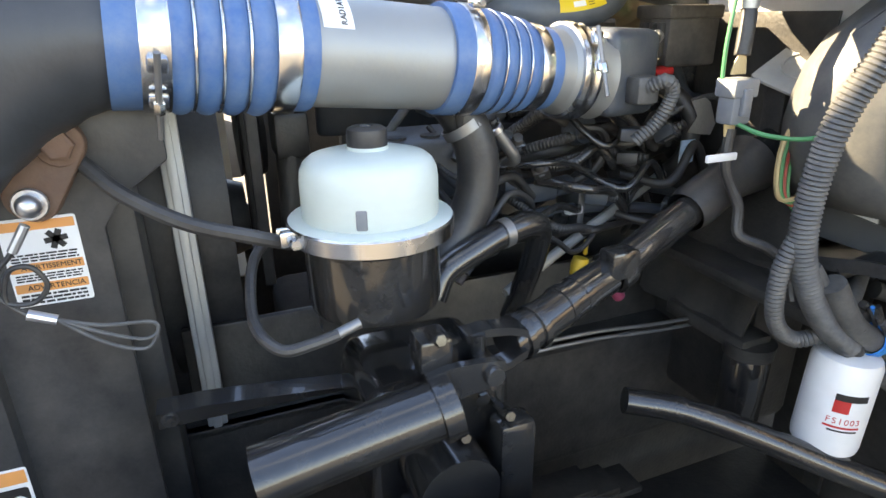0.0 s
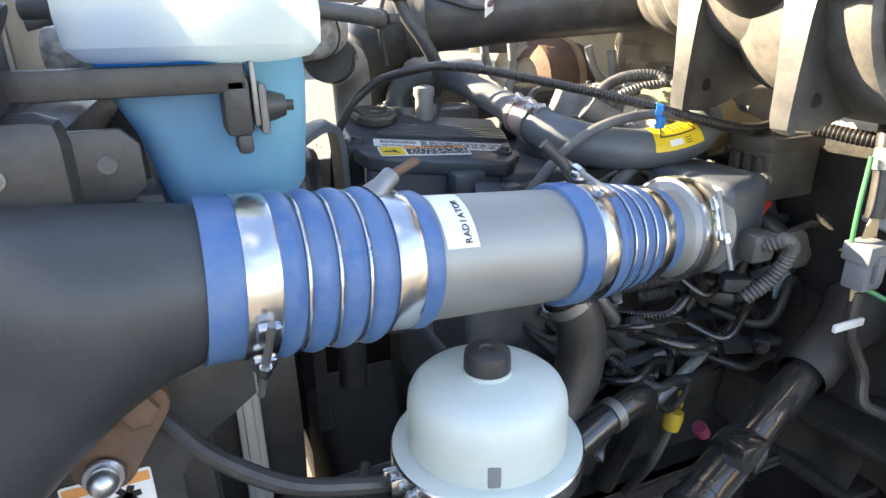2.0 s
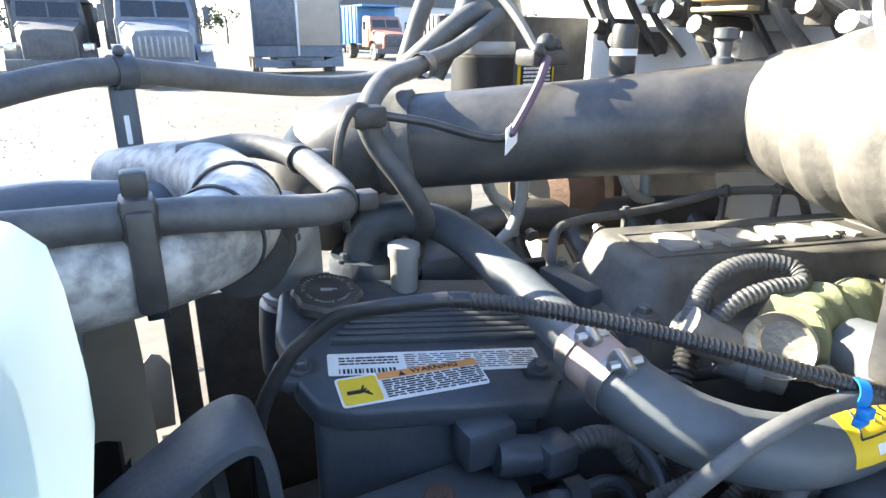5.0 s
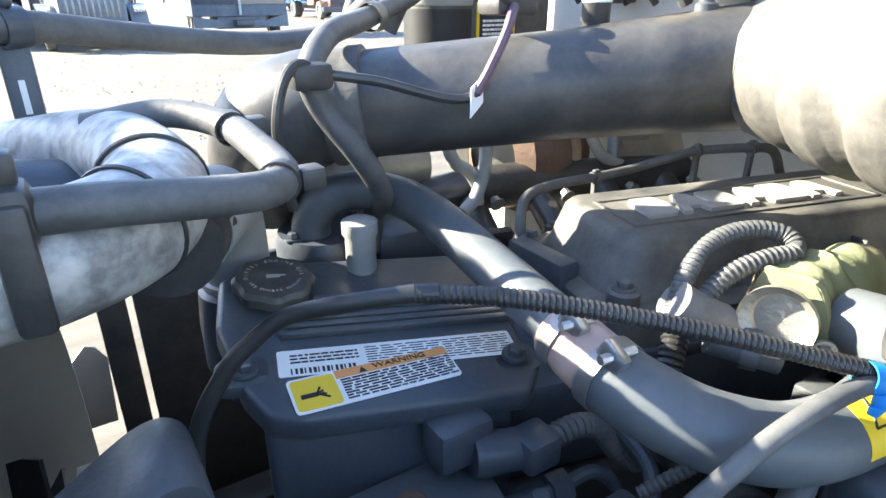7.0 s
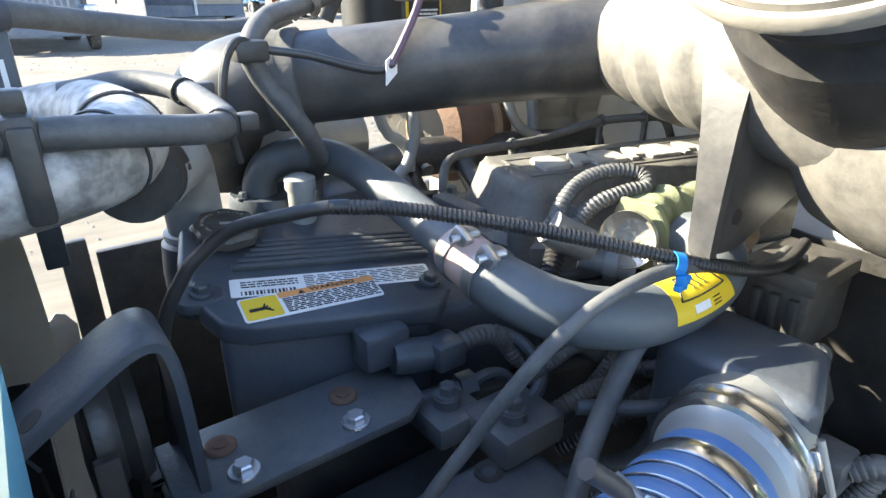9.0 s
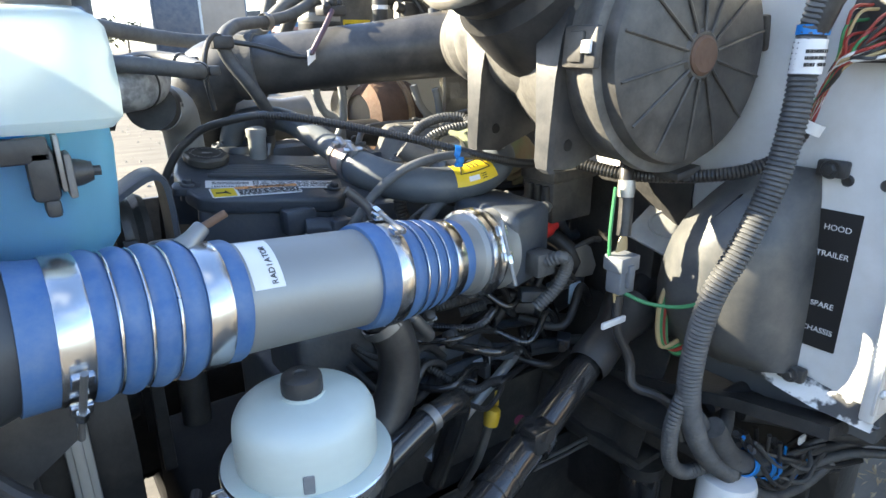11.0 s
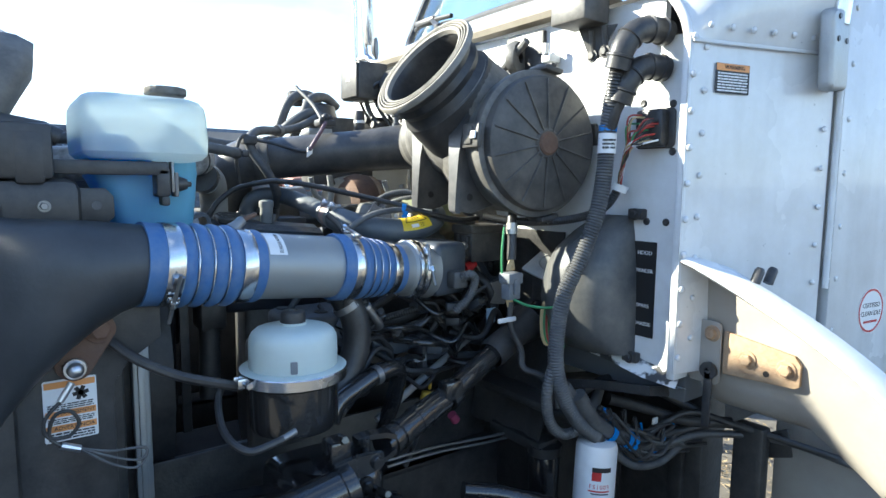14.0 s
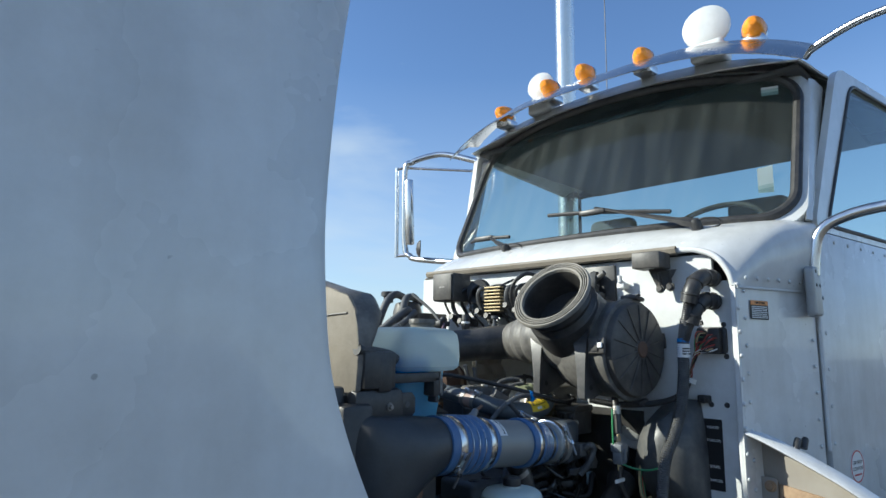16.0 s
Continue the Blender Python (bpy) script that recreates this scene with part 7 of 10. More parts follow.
part("collar", join(lathe([(0.026, -0.016), (0.032, -0.014), (0.032, 0.012), (0.026, 0.014)], basis((-0.362, 0.30, 1.177), (0.9, 0.22, 0.35)), 24), box(-0.395, -0.35, 0.265, 0.30, 1.175, 1.215, 0.005)), M_gloss, ss)
part("upper_tube", cord([(-0.355, 0.302, 1.18), (-0.28, 0.32, 1.206), (-0.19, 0.342, 1.238), (-0.05, 0.375, 1.29), (0.03, 0.395, 1.32)], 0.025, 18), M_gloss, ss)
part("boot", lathe([(0.032, 0.0), (0.036, 0.02), (0.034, 0.10), (0.05, 0.16)], basis((-0.215, 0.336, 1.229), (0.9, 0.2, 0.33)), 24), M_rubk, ss, "rubber boot on the upper shaft")
for c in ((-0.641, 0.195, 1.054), (-0.584, 0.195, 1.068), (-0.59, 0.195, 1.016)):
    part("clamp_bolt", join(hexbolt(c, (-0.2, -1, 0.35), 0.0075, 0.009, False), sweep([V(c), V(c) + V((0, 0.05, -0.01))], 0.007, 8)), M_gloss, ss)
for f, (x, y, z) in enumerate(((-0.545, 0.246, 1.139), (-0.52, 0.252, 1.144), (-0.47, 0.268, 1.155), (-0.44, 0.277, 1.161))):
    part("slip_collar", lathe([(0.026, -0.006), (0.031 - 0.001 * f, -0.005), (0.031 - 0.001 * f, 0.005), (0.026, 0.006)], basis((x, y, z), (0.9, 0.25, 0.18)), 24), M_gloss, ss)
gb = thing("steering_gear", (-0.62, 0.25, 0.95), "oily black steering gear box", "gear box")
part("housing", join(box(-0.74, -0.55, 0.24, 0.42, 0.88, 1.10, 0.03, None, 3), lathe([(0.0, 0.0), (0.05, 0.0), (0.05, 0.09), (0, 0.09)], basis((-0.66, 0.25, 1.0), (0, -1, 0)), 24)), M_gloss, gb)
part("pitman_arm", box(-0.60, -0.55, 0.18, 0.22, 0.72, 1.06, 0.01), M_gloss, gb)
for k, (x, z) in enumerate(((-0.70, 1.07), (-0.60, 1.07), (-0.70, 0.93), (-0.60, 0.93))):
    part("bolt", hexbolt((x, 0.24, z), (0, -1, 0), 0.011, 0.01), M_gloss, gb)
br = thing("cross_bar", (-0.9, 0.37, 1.03), "glossy black flat bar under the reservoir", "bar")
part("bar", loft([[(x, y - 0.015, z - h), (x, y + 0.015, z - h + 0.003), (x, y + 0.015, z + h), (x, y - 0.015, z + h - 0.003)] for x, y, z, h in ((-0.972, 0.36, 1.066, 0.0115), (-0.92, 0.36, 1.066, 0.011), (-0.867, 0.36, 1.063, 0.009), (-0.80, 0.36, 1.058, 0.006), (-0.736, 0.36, 1.053, 0.003))], True, True), M_gloss, br)

part("end_bolt", hexbolt((-0.958, 0.3445, 1.066), (0, -1, 0.1), 0.007, 0.006), M_gloss, br)

# ---------------------------------------------------------------- pipes, plugs and cables on the engine's near side
def hose_thing(name, pts, r, mat, label, cat="hose", group="", corr=False, pitch=0.006):
    b = loom(pts, r, pitch) if corr else cord(pts, r, 14)
    return solid(name, b, mat, label, cat, group)


oh_ = thing("oil_hose", (-0.50, 0.375, 1.225), "fat oily black hose bending over beside the reservoir", "hose")
part("tube", cord([(-0.62, 0.345, 1.16), (-0.60, 0.355, 1.19), (-0.555, 0.365, 1.208), (-0.50, 0.375, 1.225), (-0.45, 0.385, 1.228), (-0.428, 0.40, 1.205), (-0.43, 0.42, 1.14), (-0.45, 0.44, 1.05)], 0.019, 16), M_gloss, oh_)
part("clamp", lathe([(0.019, -0.007), (0.019 + 0.002, -0.007), (0.019 + 0.002, 0.007), (0.019, 0.007)], basis((-0.50, 0.375, 1.225), (1, 0.2, 0.15)), 24), M_steel, oh_)
sh_ = thing("suction_hose", (-0.540, 0.426, 1.37), "thick black suction hose curving behind the reservoir", "hose")
part("tube", cord([(-0.60, 0.44, 1.43), (-0.555, 0.43, 1.40), (-0.525, 0.42, 1.34), (-0.525, 0.415, 1.28), (-0.55, 0.41, 1.23), (-0.60, 0.40, 1.18)], 0.030, 16), M_rubk, sh_)
part("clamp", lathe([(0.030, -0.007), (0.030 + 0.002, -0.007), (0.030 + 0.002, 0.007), (0.030, 0.007)], basis((-0.540, 0.426, 1.37), (0.5, -0.15, -0.85)), 24), M_steel, sh_)
fr_ = thing("fuel_rail_pipes", (-0.3, 0.55, 1.19), "dark steel fuel pipes along the block", "pipe")
for k, (dy, dz) in enumerate(((0.0, 0.0), (0.03, -0.03), (0.05, 0.03))):
    part("pipe", cord([(-0.52, 0.47 + dy, 1.13 + dz), (-0.46, 0.49 + dy, 1.185 + dz), (-0.40, 0.50 + dy, 1.198 + dz), (-0.25, 0.505 + dy, 1.195 + dz), (-0.08, 0.51 + dy, 1.165 + dz), (0.02, 0.53 + dy, 1.13 + dz)], 0.010, 10), M_eng, fr_)
part("clip", box(-0.30, -0.285, 0.49, 0.56, 1.16, 1.235, 0.004), M_steel, fr_)
part("paint_mark", box(-0.325, -0.29, 0.488, 0.497, 1.192, 1.206, 0.002), M_label, fr_)
sn = thing("sensor_plug", (-0.37, 0.52, 1.23), "black sensor plug with a curved lead", "connector")
part("body", join(box(-0.42, -0.33, 0.505, 0.545, 1.215, 1.252, 0.008), lathe([(0.017, 0.0), (0.017, 0.03), (0.01, 0.04), (0, 0.04)], basis((-0.33, 0.525, 1.233), (1, 0, 0.1)), 16), box(-0.435, -0.40, 0.50, 0.55, 1.24, 1.27, 0.006)), M_eng, sn)
part("lead", cord([(-0.29, 0.525, 1.237), (-0.26, 0.51, 1.26), (-0.245, 0.50, 1.30), (-0.26, 0.50, 1.33), (-0.29, 0.51, 1.335)], 0.007, 8), M_rubk, sn)
part("head", lathe([(0.0, 0.0), (0.026, 0.0), (0.03, 0.01), (0.026, 0.03), (0, 0.032)], basis((-0.29, 0.54, 1.33), (0.3, -1, 0.1)), 20), M_eng, sn)
tg = thing("paper_tag", (-0.44, 0.55, 1.31), "white paper tag hanging on a lead", "tag")
part("card", box(-0.016, 0.016, -0.001, 0.001, -0.018, 0.018, 0.0, Matrix.Translation((-0.443, 0.545, 1.312)) @ pose(0, 0, 0, 10, 25, 10)), M_label, tg)
part("print", box(-0.006, 0.006, -0.002, -0.001, -0.008, 0.002, 0.0, Matrix.Translation((-0.443, 0.544, 1.312)) @ pose(0, 0, 0, 10, 25, 10)), M_ink, tg)
ds = thing("dipstick", (-0.315, 0.45, 1.12), "yellow dipstick handle on a grey tube", "dipstick")
part("handle", join(lathe([(0.0, -0.02), (0.013, -0.018), (0.015, 0.0), (0.013, 0.012), (0, 0.014)], basis((-0.318, 0.448, 1.118), (0.2, 0, 1)), 16), lathe([(0.010 + 0.004 * math.cos(radians(q)), 0.004 * math.sin(radians(q))) for q in range(0, 361, 60)], basis((-0.308, 0.448, 1.148), (0.7, -0.6, 0)), 18)), material("yellow dipstick plastic", (0.70, 0.45, 0.02), 0.45, bump=0.1, dust=0.3), ds)
part("tube", cord([(-0.32, 0.45, 1.105), (-0.33, 0.47, 1.02), (-0.33, 0.52, 0.92)], 0.008, 10), M_steel, ds)
part("stay_rod", cord([(-0.46, 0.44, 1.095), (-0.30, 0.47, 1.165), (-0.10, 0.52, 1.235)], 0.009, 10), M_alu, ds)
hose_thing("pink_plug", [(-0.20, 0.50, 1.03), (-0.185, 0.50, 1.01)], 0.012, material("faded pink plastic", (0.35, 0.06, 0.12), 0.5), "faded pink plug on a lead", "connector")
# clutter between the block and the pipe
lo_ = thing("injection_pump", (-0.50, 0.62, 1.15), "dark cast fuel pump and filter head below the front cover", "pump")
part("housing", join(box(-0.63, -0.40, 0.52, 0.66, 1.22, 1.335, 0.016, pose(0, 0, 0, 0, 0, 0), 3), box(-0.64, -0.40, 0.56, 0.80, 1.10, 1.24, 0.02, None, 3)), M_engd, lo_)
for x, y in ((-0.60, 0.545), (-0.545, 0.545), (-0.60, 0.63), (-0.47, 0.635)):
    part("recess", lathe([(0.008, 1.3365), (0.015, 1.338), (0.016, 1.335)], Matrix.Translation((x, y, 0)), 18), M_dark, lo_)
part("manifold", join(box(-0.46, -0.37, 0.62, 0.70, 1.335, 1.375, 0.008), box(-0.50, -0.43, 0.68, 0.75, 1.34, 1.372, 0.008)), M_engd, lo_)
for x, y, z in ((-0.425, 0.65, 1.375), (-0.465, 0.715, 1.372)):
    part("bolt", join(lathe([(0.016, 0.0), (0.016, 0.012), (0.012, 0.014), (0, 0.014)], Matrix.Translation((x, y, z)), 16), hexbolt((x, y, z + 0.013), (0, 0, 1), 0.010, 0.012)), M_engd, lo_)
part("pipe", cord([(-0.42, 0.66, 1.36), (-0.37, 0.67, 1.37), (-0.345, 0.69, 1.385), (-0.34, 0.73, 1.40), (-0.36, 0.76, 1.41)], 0.0085, 10), M_eng, lo_)
sc = thing("harness_plug", (-0.49, 0.79, 1.41), "grey harness plug on the front cover with a corrugated lead", "connector")
part("body", join(box(-0.535, -0.475, 0.77, 0.81, 1.405, 1.452, 0.008), lathe([(0.0, 0.0), (0.02, 0.0), (0.022, 0.01), (0.02, 0.055), (0.014, 0.062), (0, 0.062)], basis((-0.50, 0.775, 1.415), (1, -0.25, -0.1)), 16), box(-0.46, -0.42, 0.735, 0.775, 1.395, 1.43, 0.006)), M_eng, sc)
part("lead", loom([(-0.43, 0.755, 1.412), (-0.39, 0.75, 1.418), (-0.36, 0.745, 1.405), (-0.34, 0.735, 1.375), (-0.31, 0.72, 1.35)], 0.013, 0.007), M_loomg, sc)
s2 = thing("harness_plug", (-0.44, 0.74, 1.39), "grey pipe union with a bent steel lead", "connector")
part("union", join(sweep([(-0.49, 0.745, 1.365), (-0.43, 0.735, 1.368)], 0.011, 12), lathe([(0.0, 0.0), (0.017, 0.0), (0.017, 0.022), (0, 0.022)], basis((-0.435, 0.736, 1.368), (1, -0.1, 0)), 6)), M_eng, s2)
part("pipe", cord([(-0.415, 0.734, 1.368), (-0.385, 0.73, 1.372), (-0.365, 0.72, 1.36), (-0.365, 0.70, 1.335), (-0.375, 0.68, 1.31)], 0.0075, 10), M_eng, s2)
hose_thing("engine_lead", [(-0.34, 0.72, 1.37), (-0.31, 0.70, 1.395), (-0.27, 0.69, 1.39), (-0.24, 0.68, 1.36)], 0.013, M_loomg, "grey corrugated engine lead", "cable", "engine leads", True)
hose_thing("engine_lead", [(-0.35, 0.66, 1.34), (-0.30, 0.645, 1.36), (-0.25, 0.64, 1.345), (-0.21, 0.62, 1.31)], 0.011, M_loomg, "grey corrugated engine lead", "cable", "engine leads", True)
hose_thing("engine_lead", [(-0.40, 0.70, 1.33), (-0.37, 0.68, 1.30), (-0.32, 0.67, 1.31), (-0.28, 0.66, 1.35), (-0.24, 0.65, 1.40)], 0.009, M_loomg, "grey corrugated engine lead", "cable", "engine leads", True)
hose_thing("breather_tube", [(-0.515, 0.51, 1.30), (-0.47, 0.525, 1.36), (-0.42, 0.545, 1.42), (-0.36, 0.56, 1.475), (-0.33, 0.565, 1.49)], 0.011, M_rub, "thin grey breather tube", "tube")

# ---------------------------------------------------------------- looms and cables over the engine
la = thing("wiring_loom", (-0.5, 0.7, 1.55), "black corrugated wiring loom arching over the engine", "cable")
la_pts = [(-0.735, 0.81, 1.30), (-0.732, 0.81, 1.42), (-0.724, 0.805, 1.515), (-0.700, 0.795, 1.569), (-0.679, 0.79, 1.591), (-0.655, 0.78, 1.609), (-0.62, 0.752, 1.622), (-0.57, 0.72, 1.630), (-0.50, 0.68, 1.619), (-0.42, 0.63, 1.60), (-0.36, 0.585, 1.584), (-0.29, 0.54, 1.563), (-0.21, 0.52, 1.542), (-0.13, 0.525, 1.535), (-0.06, 0.54, 1.545)]
la_all = spline(la_pts, 8)
part("sleeve", sweep(la_all[:57], 0.0066, 12), M_loom, la, "smooth black sleeve")
part("conduit", loom(la_all[54::6], 0.0072, 0.0045), M_loom, la)
tie = part("cable_tie", join(lathe([(0.0108, -0.005), (0.012, -0.005), (0.012, 0.005), (0.0108, 0.005), (0.0108, -0.005)], basis((-0.318, 0.552, 1.566), (0.75, -0.4, -0.2)), 20), box(-0.325, -0.313, 0.536, 0.546, 1.550, 1.560, 0.002), box(-0.328, -0.314, 0.538, 0.545, 1.544, 1.551, 0.001)), M_tie, la, "bright blue cable tie")
cb = thing("grey_cable", (-0.5, 0.5, 1.4), "smooth grey cable tied to the loom", "cable")
part("cable", cord([(-0.10, 0.545, 1.525), (-0.20, 0.525, 1.538), (-0.27, 0.54, 1.556), (-0.33, 0.552, 1.563), (-0.40, 0.562, 1.552), (-0.452, 0.572, 1.522), (-0.488, 0.588, 1.475), (-0.52, 0.605, 1.42), (-0.56, 0.615, 1.37), (-0.60, 0.62, 1.31), (-0.61, 0.63, 1.22)], 0.0072, 12, 10), M_rub, cb)
hose_thing("return_hose", [(-0.53, 0.42, 1.30), (-0.55, 0.41, 1.36), (-0.565, 0.391, 1.41), (-0.57, 0.37, 1.44)], 0.006, M_rubk, "thin dark return hose", "hose")

# hose that hangs over the far side
hg = thing("heater_hose", (-0.5, 1.2, 1.6), "long dusty grey heater hose held on a slotted hanger", "hose")
part("hose", cord([(-1.15, 1.00, 1.70), (-0.98, 1.10, 1.745), (-0.86, 1.16, 1.775), (-0.776, 1.20, 1.782), (-0.66, 1.27, 1.765), (-0.52, 1.33, 1.748), (-0.42, 1.33, 1.75), (-0.36, 1.31, 1.77)], 0.0165, 14), M_rub, hg)
part("hanger", join(box(-0.798, -0.768, 1.195, 1.203, 1.45, 1.765, 0.003), lathe([(0.018, -0.012), (0.021, -0.012), (0.021, 0.012), (0.018, 0.012)], basis((-0.780, 1.199, 1.781), (1, 0.5, 0)), 20), ball((-0.78, 1.19, 1.806), 0.007)), M_eng, hg, "slotted steel hanger strap")
part("slot", box(-0.786, -0.780, 1.1925, 1.196, 1.695, 1.73, 0.0), M_label, hg)
h2 = thing("vent_hose", (-0.5, 1.05, 1.6), "bent dusty grey vent hose with a steel fitting", "hose")
part("hose", cord([(-0.20, 1.26, 1.86), (-0.30, 1.22, 1.81), (-0.38, 1.17, 1.79), (-0.445, 1.10, 1.782), (-0.497, 1.05, 1.775), (-0.535, 1.005, 1.757), (-0.547, 0.988, 1.736), (-0.536, 0.984, 1.706), (-0.510, 0.972, 1.666), (-0.485, 0.982, 1.630), (-0.458, 1.02, 1.592), (-0.439, 1.08, 1.556)], 0.0130, 14), M_rub, h2)
part("clip", join(lathe([(0.017, -0.008), (0.019, -0.008), (0.019, 0.008), (0.017, 0.008)], basis((-0.40, 1.145, 1.786), (1, 0.6, 0.1)), 18)), M_steel, h2)
part("clip", lathe([(0.014, -0.007), (0.0155, -0.007), (0.0155, 0.007), (0.014, 0.007)], basis((-0.443, 1.072, 1.565), (0.1, 0.5, -0.8)), 18), M_steel, h2)
part("fitting", join(lathe([(0.0, 1.595), (0.010, 1.595), (0.021, 1.59), (0.021, 1.575), (0.018, 1.57), (0.018, 1.53), (0.015, 1.525), (0.015, 1.45)], Matrix.Translation((-0.491, 1.017, -0.018)), 20)), M_paleg, h2, "worn steel fitting")
part("elbow", sweep([(-0.440, 1.078, 1.56), (-0.437, 1.09, 1.53), (-0.45, 1.08, 1.50)], 0.012, 12), M_steel, h2)
kc = thing("sensor_cable", (-0.5, 1.0, 1.65), "thin black sensor cable clipped on the vent hose", "cable")
part("cable", cord([(-0.585, 0.96, 1.62), (-0.595, 0.955, 1.69), (-0.585, 0.96, 1.735), (-0.565, 0.968, 1.754), (-0.54, 0.970, 1.744), (-0.49, 0.955, 1.735), (-0.44, 0.938, 1.720), (-0.41, 0.928, 1.715), (-0.392, 0.925, 1.722)], 0.005, 10), M_rubk, kc)
part("clip", box(-0.572, -0.532, 0.962, 0.992, 1.730, 1.754, 0.005), M_black, kc)
part("braid", cord([(-0.395, 0.925, 1.72), (-0.38, 0.922, 1.745), (-0.355, 0.93, 1.778), (-0.335, 0.945, 1.802)], 0.0055, 8), M_wirek, kc, "purple braided lead")
part("connector", join(box(-0.355, -0.30, 0.945, 0.985, 1.792, 1.812, 0.005), ball((-0.33, 0.955, 1.818), 0.012), ball((-0.31, 0.965, 1.816), 0.01), ball((-0.345, 0.95, 1.81), 0.009)), M_black, kc)
part("tag", prism([(-0.018, -0.021), (0.004, -0.008), (0.009, 0.018), (-0.012, 0.008)], 0.0015, Matrix.Translation((-0.392, 0.925, 1.718)) @ pose(0, 0, 0, 80, 0, 15)), M_label, kc, "torn white tape tag")
part("lead", cord([(-0.335, 0.955, 1.80), (-0.34, 1.02, 1.86), (-0.36, 1.10, 1.92)], 0.006, 8), M_rub, kc)

# second grey hose in front, its clamp and post
uh = thing("upper_hose", (-0.8, 0.8, 1.6), "smooth grey upper hose held by a black post clamp", "hose")
part("hose", cord([(-1.10, 0.80, 1.712), (-0.95, 0.775, 1.714), (-0.85, 0.768, 1.714), (-0.76, 0.77, 1.711), (-0.70, 0.775, 1.704), (-0.655, 0.79, 1.698), (-0.634, 0.825, 1.697), (-0.634, 0.88, 1.704), (-0.642, 0.946, 1.711), (-0.68, 1.0, 1.716), (-0.74, 1.03, 1.705)], 0.0125, 14), M_rub, uh)
part("post", join(box(-0.799, -0.781, 0.748, 0.757, 1.652, 1.722, 0.004), box(-0.802, -0.778, 0.752, 0.787, 1.696, 1.730, 0.008), box(-0.798, -0.782, 0.760, 0.777, 1.728, 1.745, 0.003)), M_rubk, uh)
for c, d in (((-0.642, 0.806, 1.697), (0.6, 1, 0)), ((-0.640, 0.935, 1.71), (-0.1, 1, 0.1))):
    part("band", join(lathe([(0.0128, -0.005), (0.0148, -0.005), (0.0148, 0.005), (0.0128, 0.005)], basis(c, d), 20), box(c[0] + 0.012, c[0] + 0.03, c[1] - 0.01, c[1] + 0.008, c[2] - 0.008, c[2] + 0.008, 0.003)), M_black, uh)

# tensioner arm and belts at the engine's front
ta = thing("engine_bracket", (-0.78, 0.73, 1.5), "bent grey steel bracket arm with a hole", "bracket")
arm_l = spline([(-0.95, 0.75, 1.432), (-0.90, 0.75, 1.463), (-0.83, 0.75, 1.508), (-0.778, 0.752, 1.541), (-0.756, 0.753, 1.551), (-0.742, 0.755, 1.549), (-0.735, 0.757, 1.536), (-0.731, 0.758, 1.50), (-0.729, 0.759, 1.42), (-0.727, 0.76, 1.30)], 5)
arm_n = [(arm_l[min(k + 1, len(arm_l) - 1)] - arm_l[max(k - 1, 0)]).normalized().cross(V((0, 1, 0))) for k in range(len(arm_l))]
arm = loft([[p + V((0, -0.036, 0)) - n * 0.004, p + V((0, -0.036, 0)) + n * 0.004, p + V((0, -0.032, 0)) + n * 0.006, p + V((0, 0.032, 0)) + n * 0.006, p + V((0, 0.036, 0)) + n * 0.004, p + V((0, 0.036, 0)) - n * 0.004] for p, n in zip(arm_l, arm_n)], True, True)
part("arm", arm, M_eng, ta, "", 60)
part("hole", lathe([(0.0, 0.0005), (0.010, 0.0005), (0.011, -0.002)], basis((-0.8335, 0.735, 1.5132), (-0.54, 0, 0.84)), 16), M_ink, ta)
bl = thing("fan_drive", (-0.85, 1.0, 1.3), "black fan, belts and pulleys at the front of the engine", "fan")
part("pulley", lathe([(0.0, 0.0), (0.09, 0.0), (0.095, 0.01), (0.085, 0.02), (0.095, 0.03), (0.085, 0.04), (0.095, 0.05), (0.0, 0.055)], basis((-0.76, 0.95, 1.30), (-1, 0, 0)), 32), M_dark, bl)
part("pulley", lathe([(0.0, 0.0), (0.06, 0.0), (0.065, 0.01), (0.058, 0.02), (0.065, 0.03), (0.065, 0.04), (0.0, 0.045)], basis((-0.76, 0.80, 1.45), (-1, 0, 0)), 28), M_dark, bl)
part("hub", lathe([(0.0, 0.0), (0.07, 0.0), (0.08, 0.03), (0.05, 0.07), (0.0, 0.08)], basis((-0.81, 0.95, 1.12), (-1, 0, 0)), 28), M_dark, bl)
for k in range(9):
    a = 2 * math.pi * (k + 0.5) / 9
    part("blade", thicken(loft([[(-0.87 + 0.02 * s_, 0.95 + r_ * math.cos(a + s_ * 0.16), 1.12 + r_ * math.sin(a + s_ * 0.16)) for s_ in (-1, 0, 1)] for r_ in (0.07, 0.17, 0.27)]), 0.004), M_black, bl)
part("shroud", thicken(loft([[(x_, 0.95 + 0.37 * math.cos(q), 1.20 + 0.37 * math.sin(q)) for q in [radians(80 + 6.25 * k) for k in range(37)]] for x_ in (-0.97, -0.85)]), 0.006), M_black, bl, "black fan shroud ring")
part("shroud_lip", thicken(loft([[(x_, 0.95 + 0.375 * math.cos(q), 1.20 + 0.375 * math.sin(q)) for q in [radians(-55 + 5 * k) for k in range(28)]] for x_ in (-1.02, -0.97, -0.90, -0.822, -0.815)]), 0.006), material("dusty cream shroud plastic", (0.60, 0.58, 0.49), 0.6, col2=(0.48, 0.46, 0.39), scale=5, bump=0.1, dust=0.3), bl, "dusty cream lip of the fan shroud")
for q_ in (box(-1.125, -0.96, 0.45, 0.52, 0.72, 1.55, 0.01), box(-1.125, -0.96, 1.38, 1.45, 0.72, 1.55, 0.01), box(-1.12, -1.04, 0.45, 1.45, 1.552, 1.60, 0.012)):
    part("shroud_panel", q_, M_black, bl)
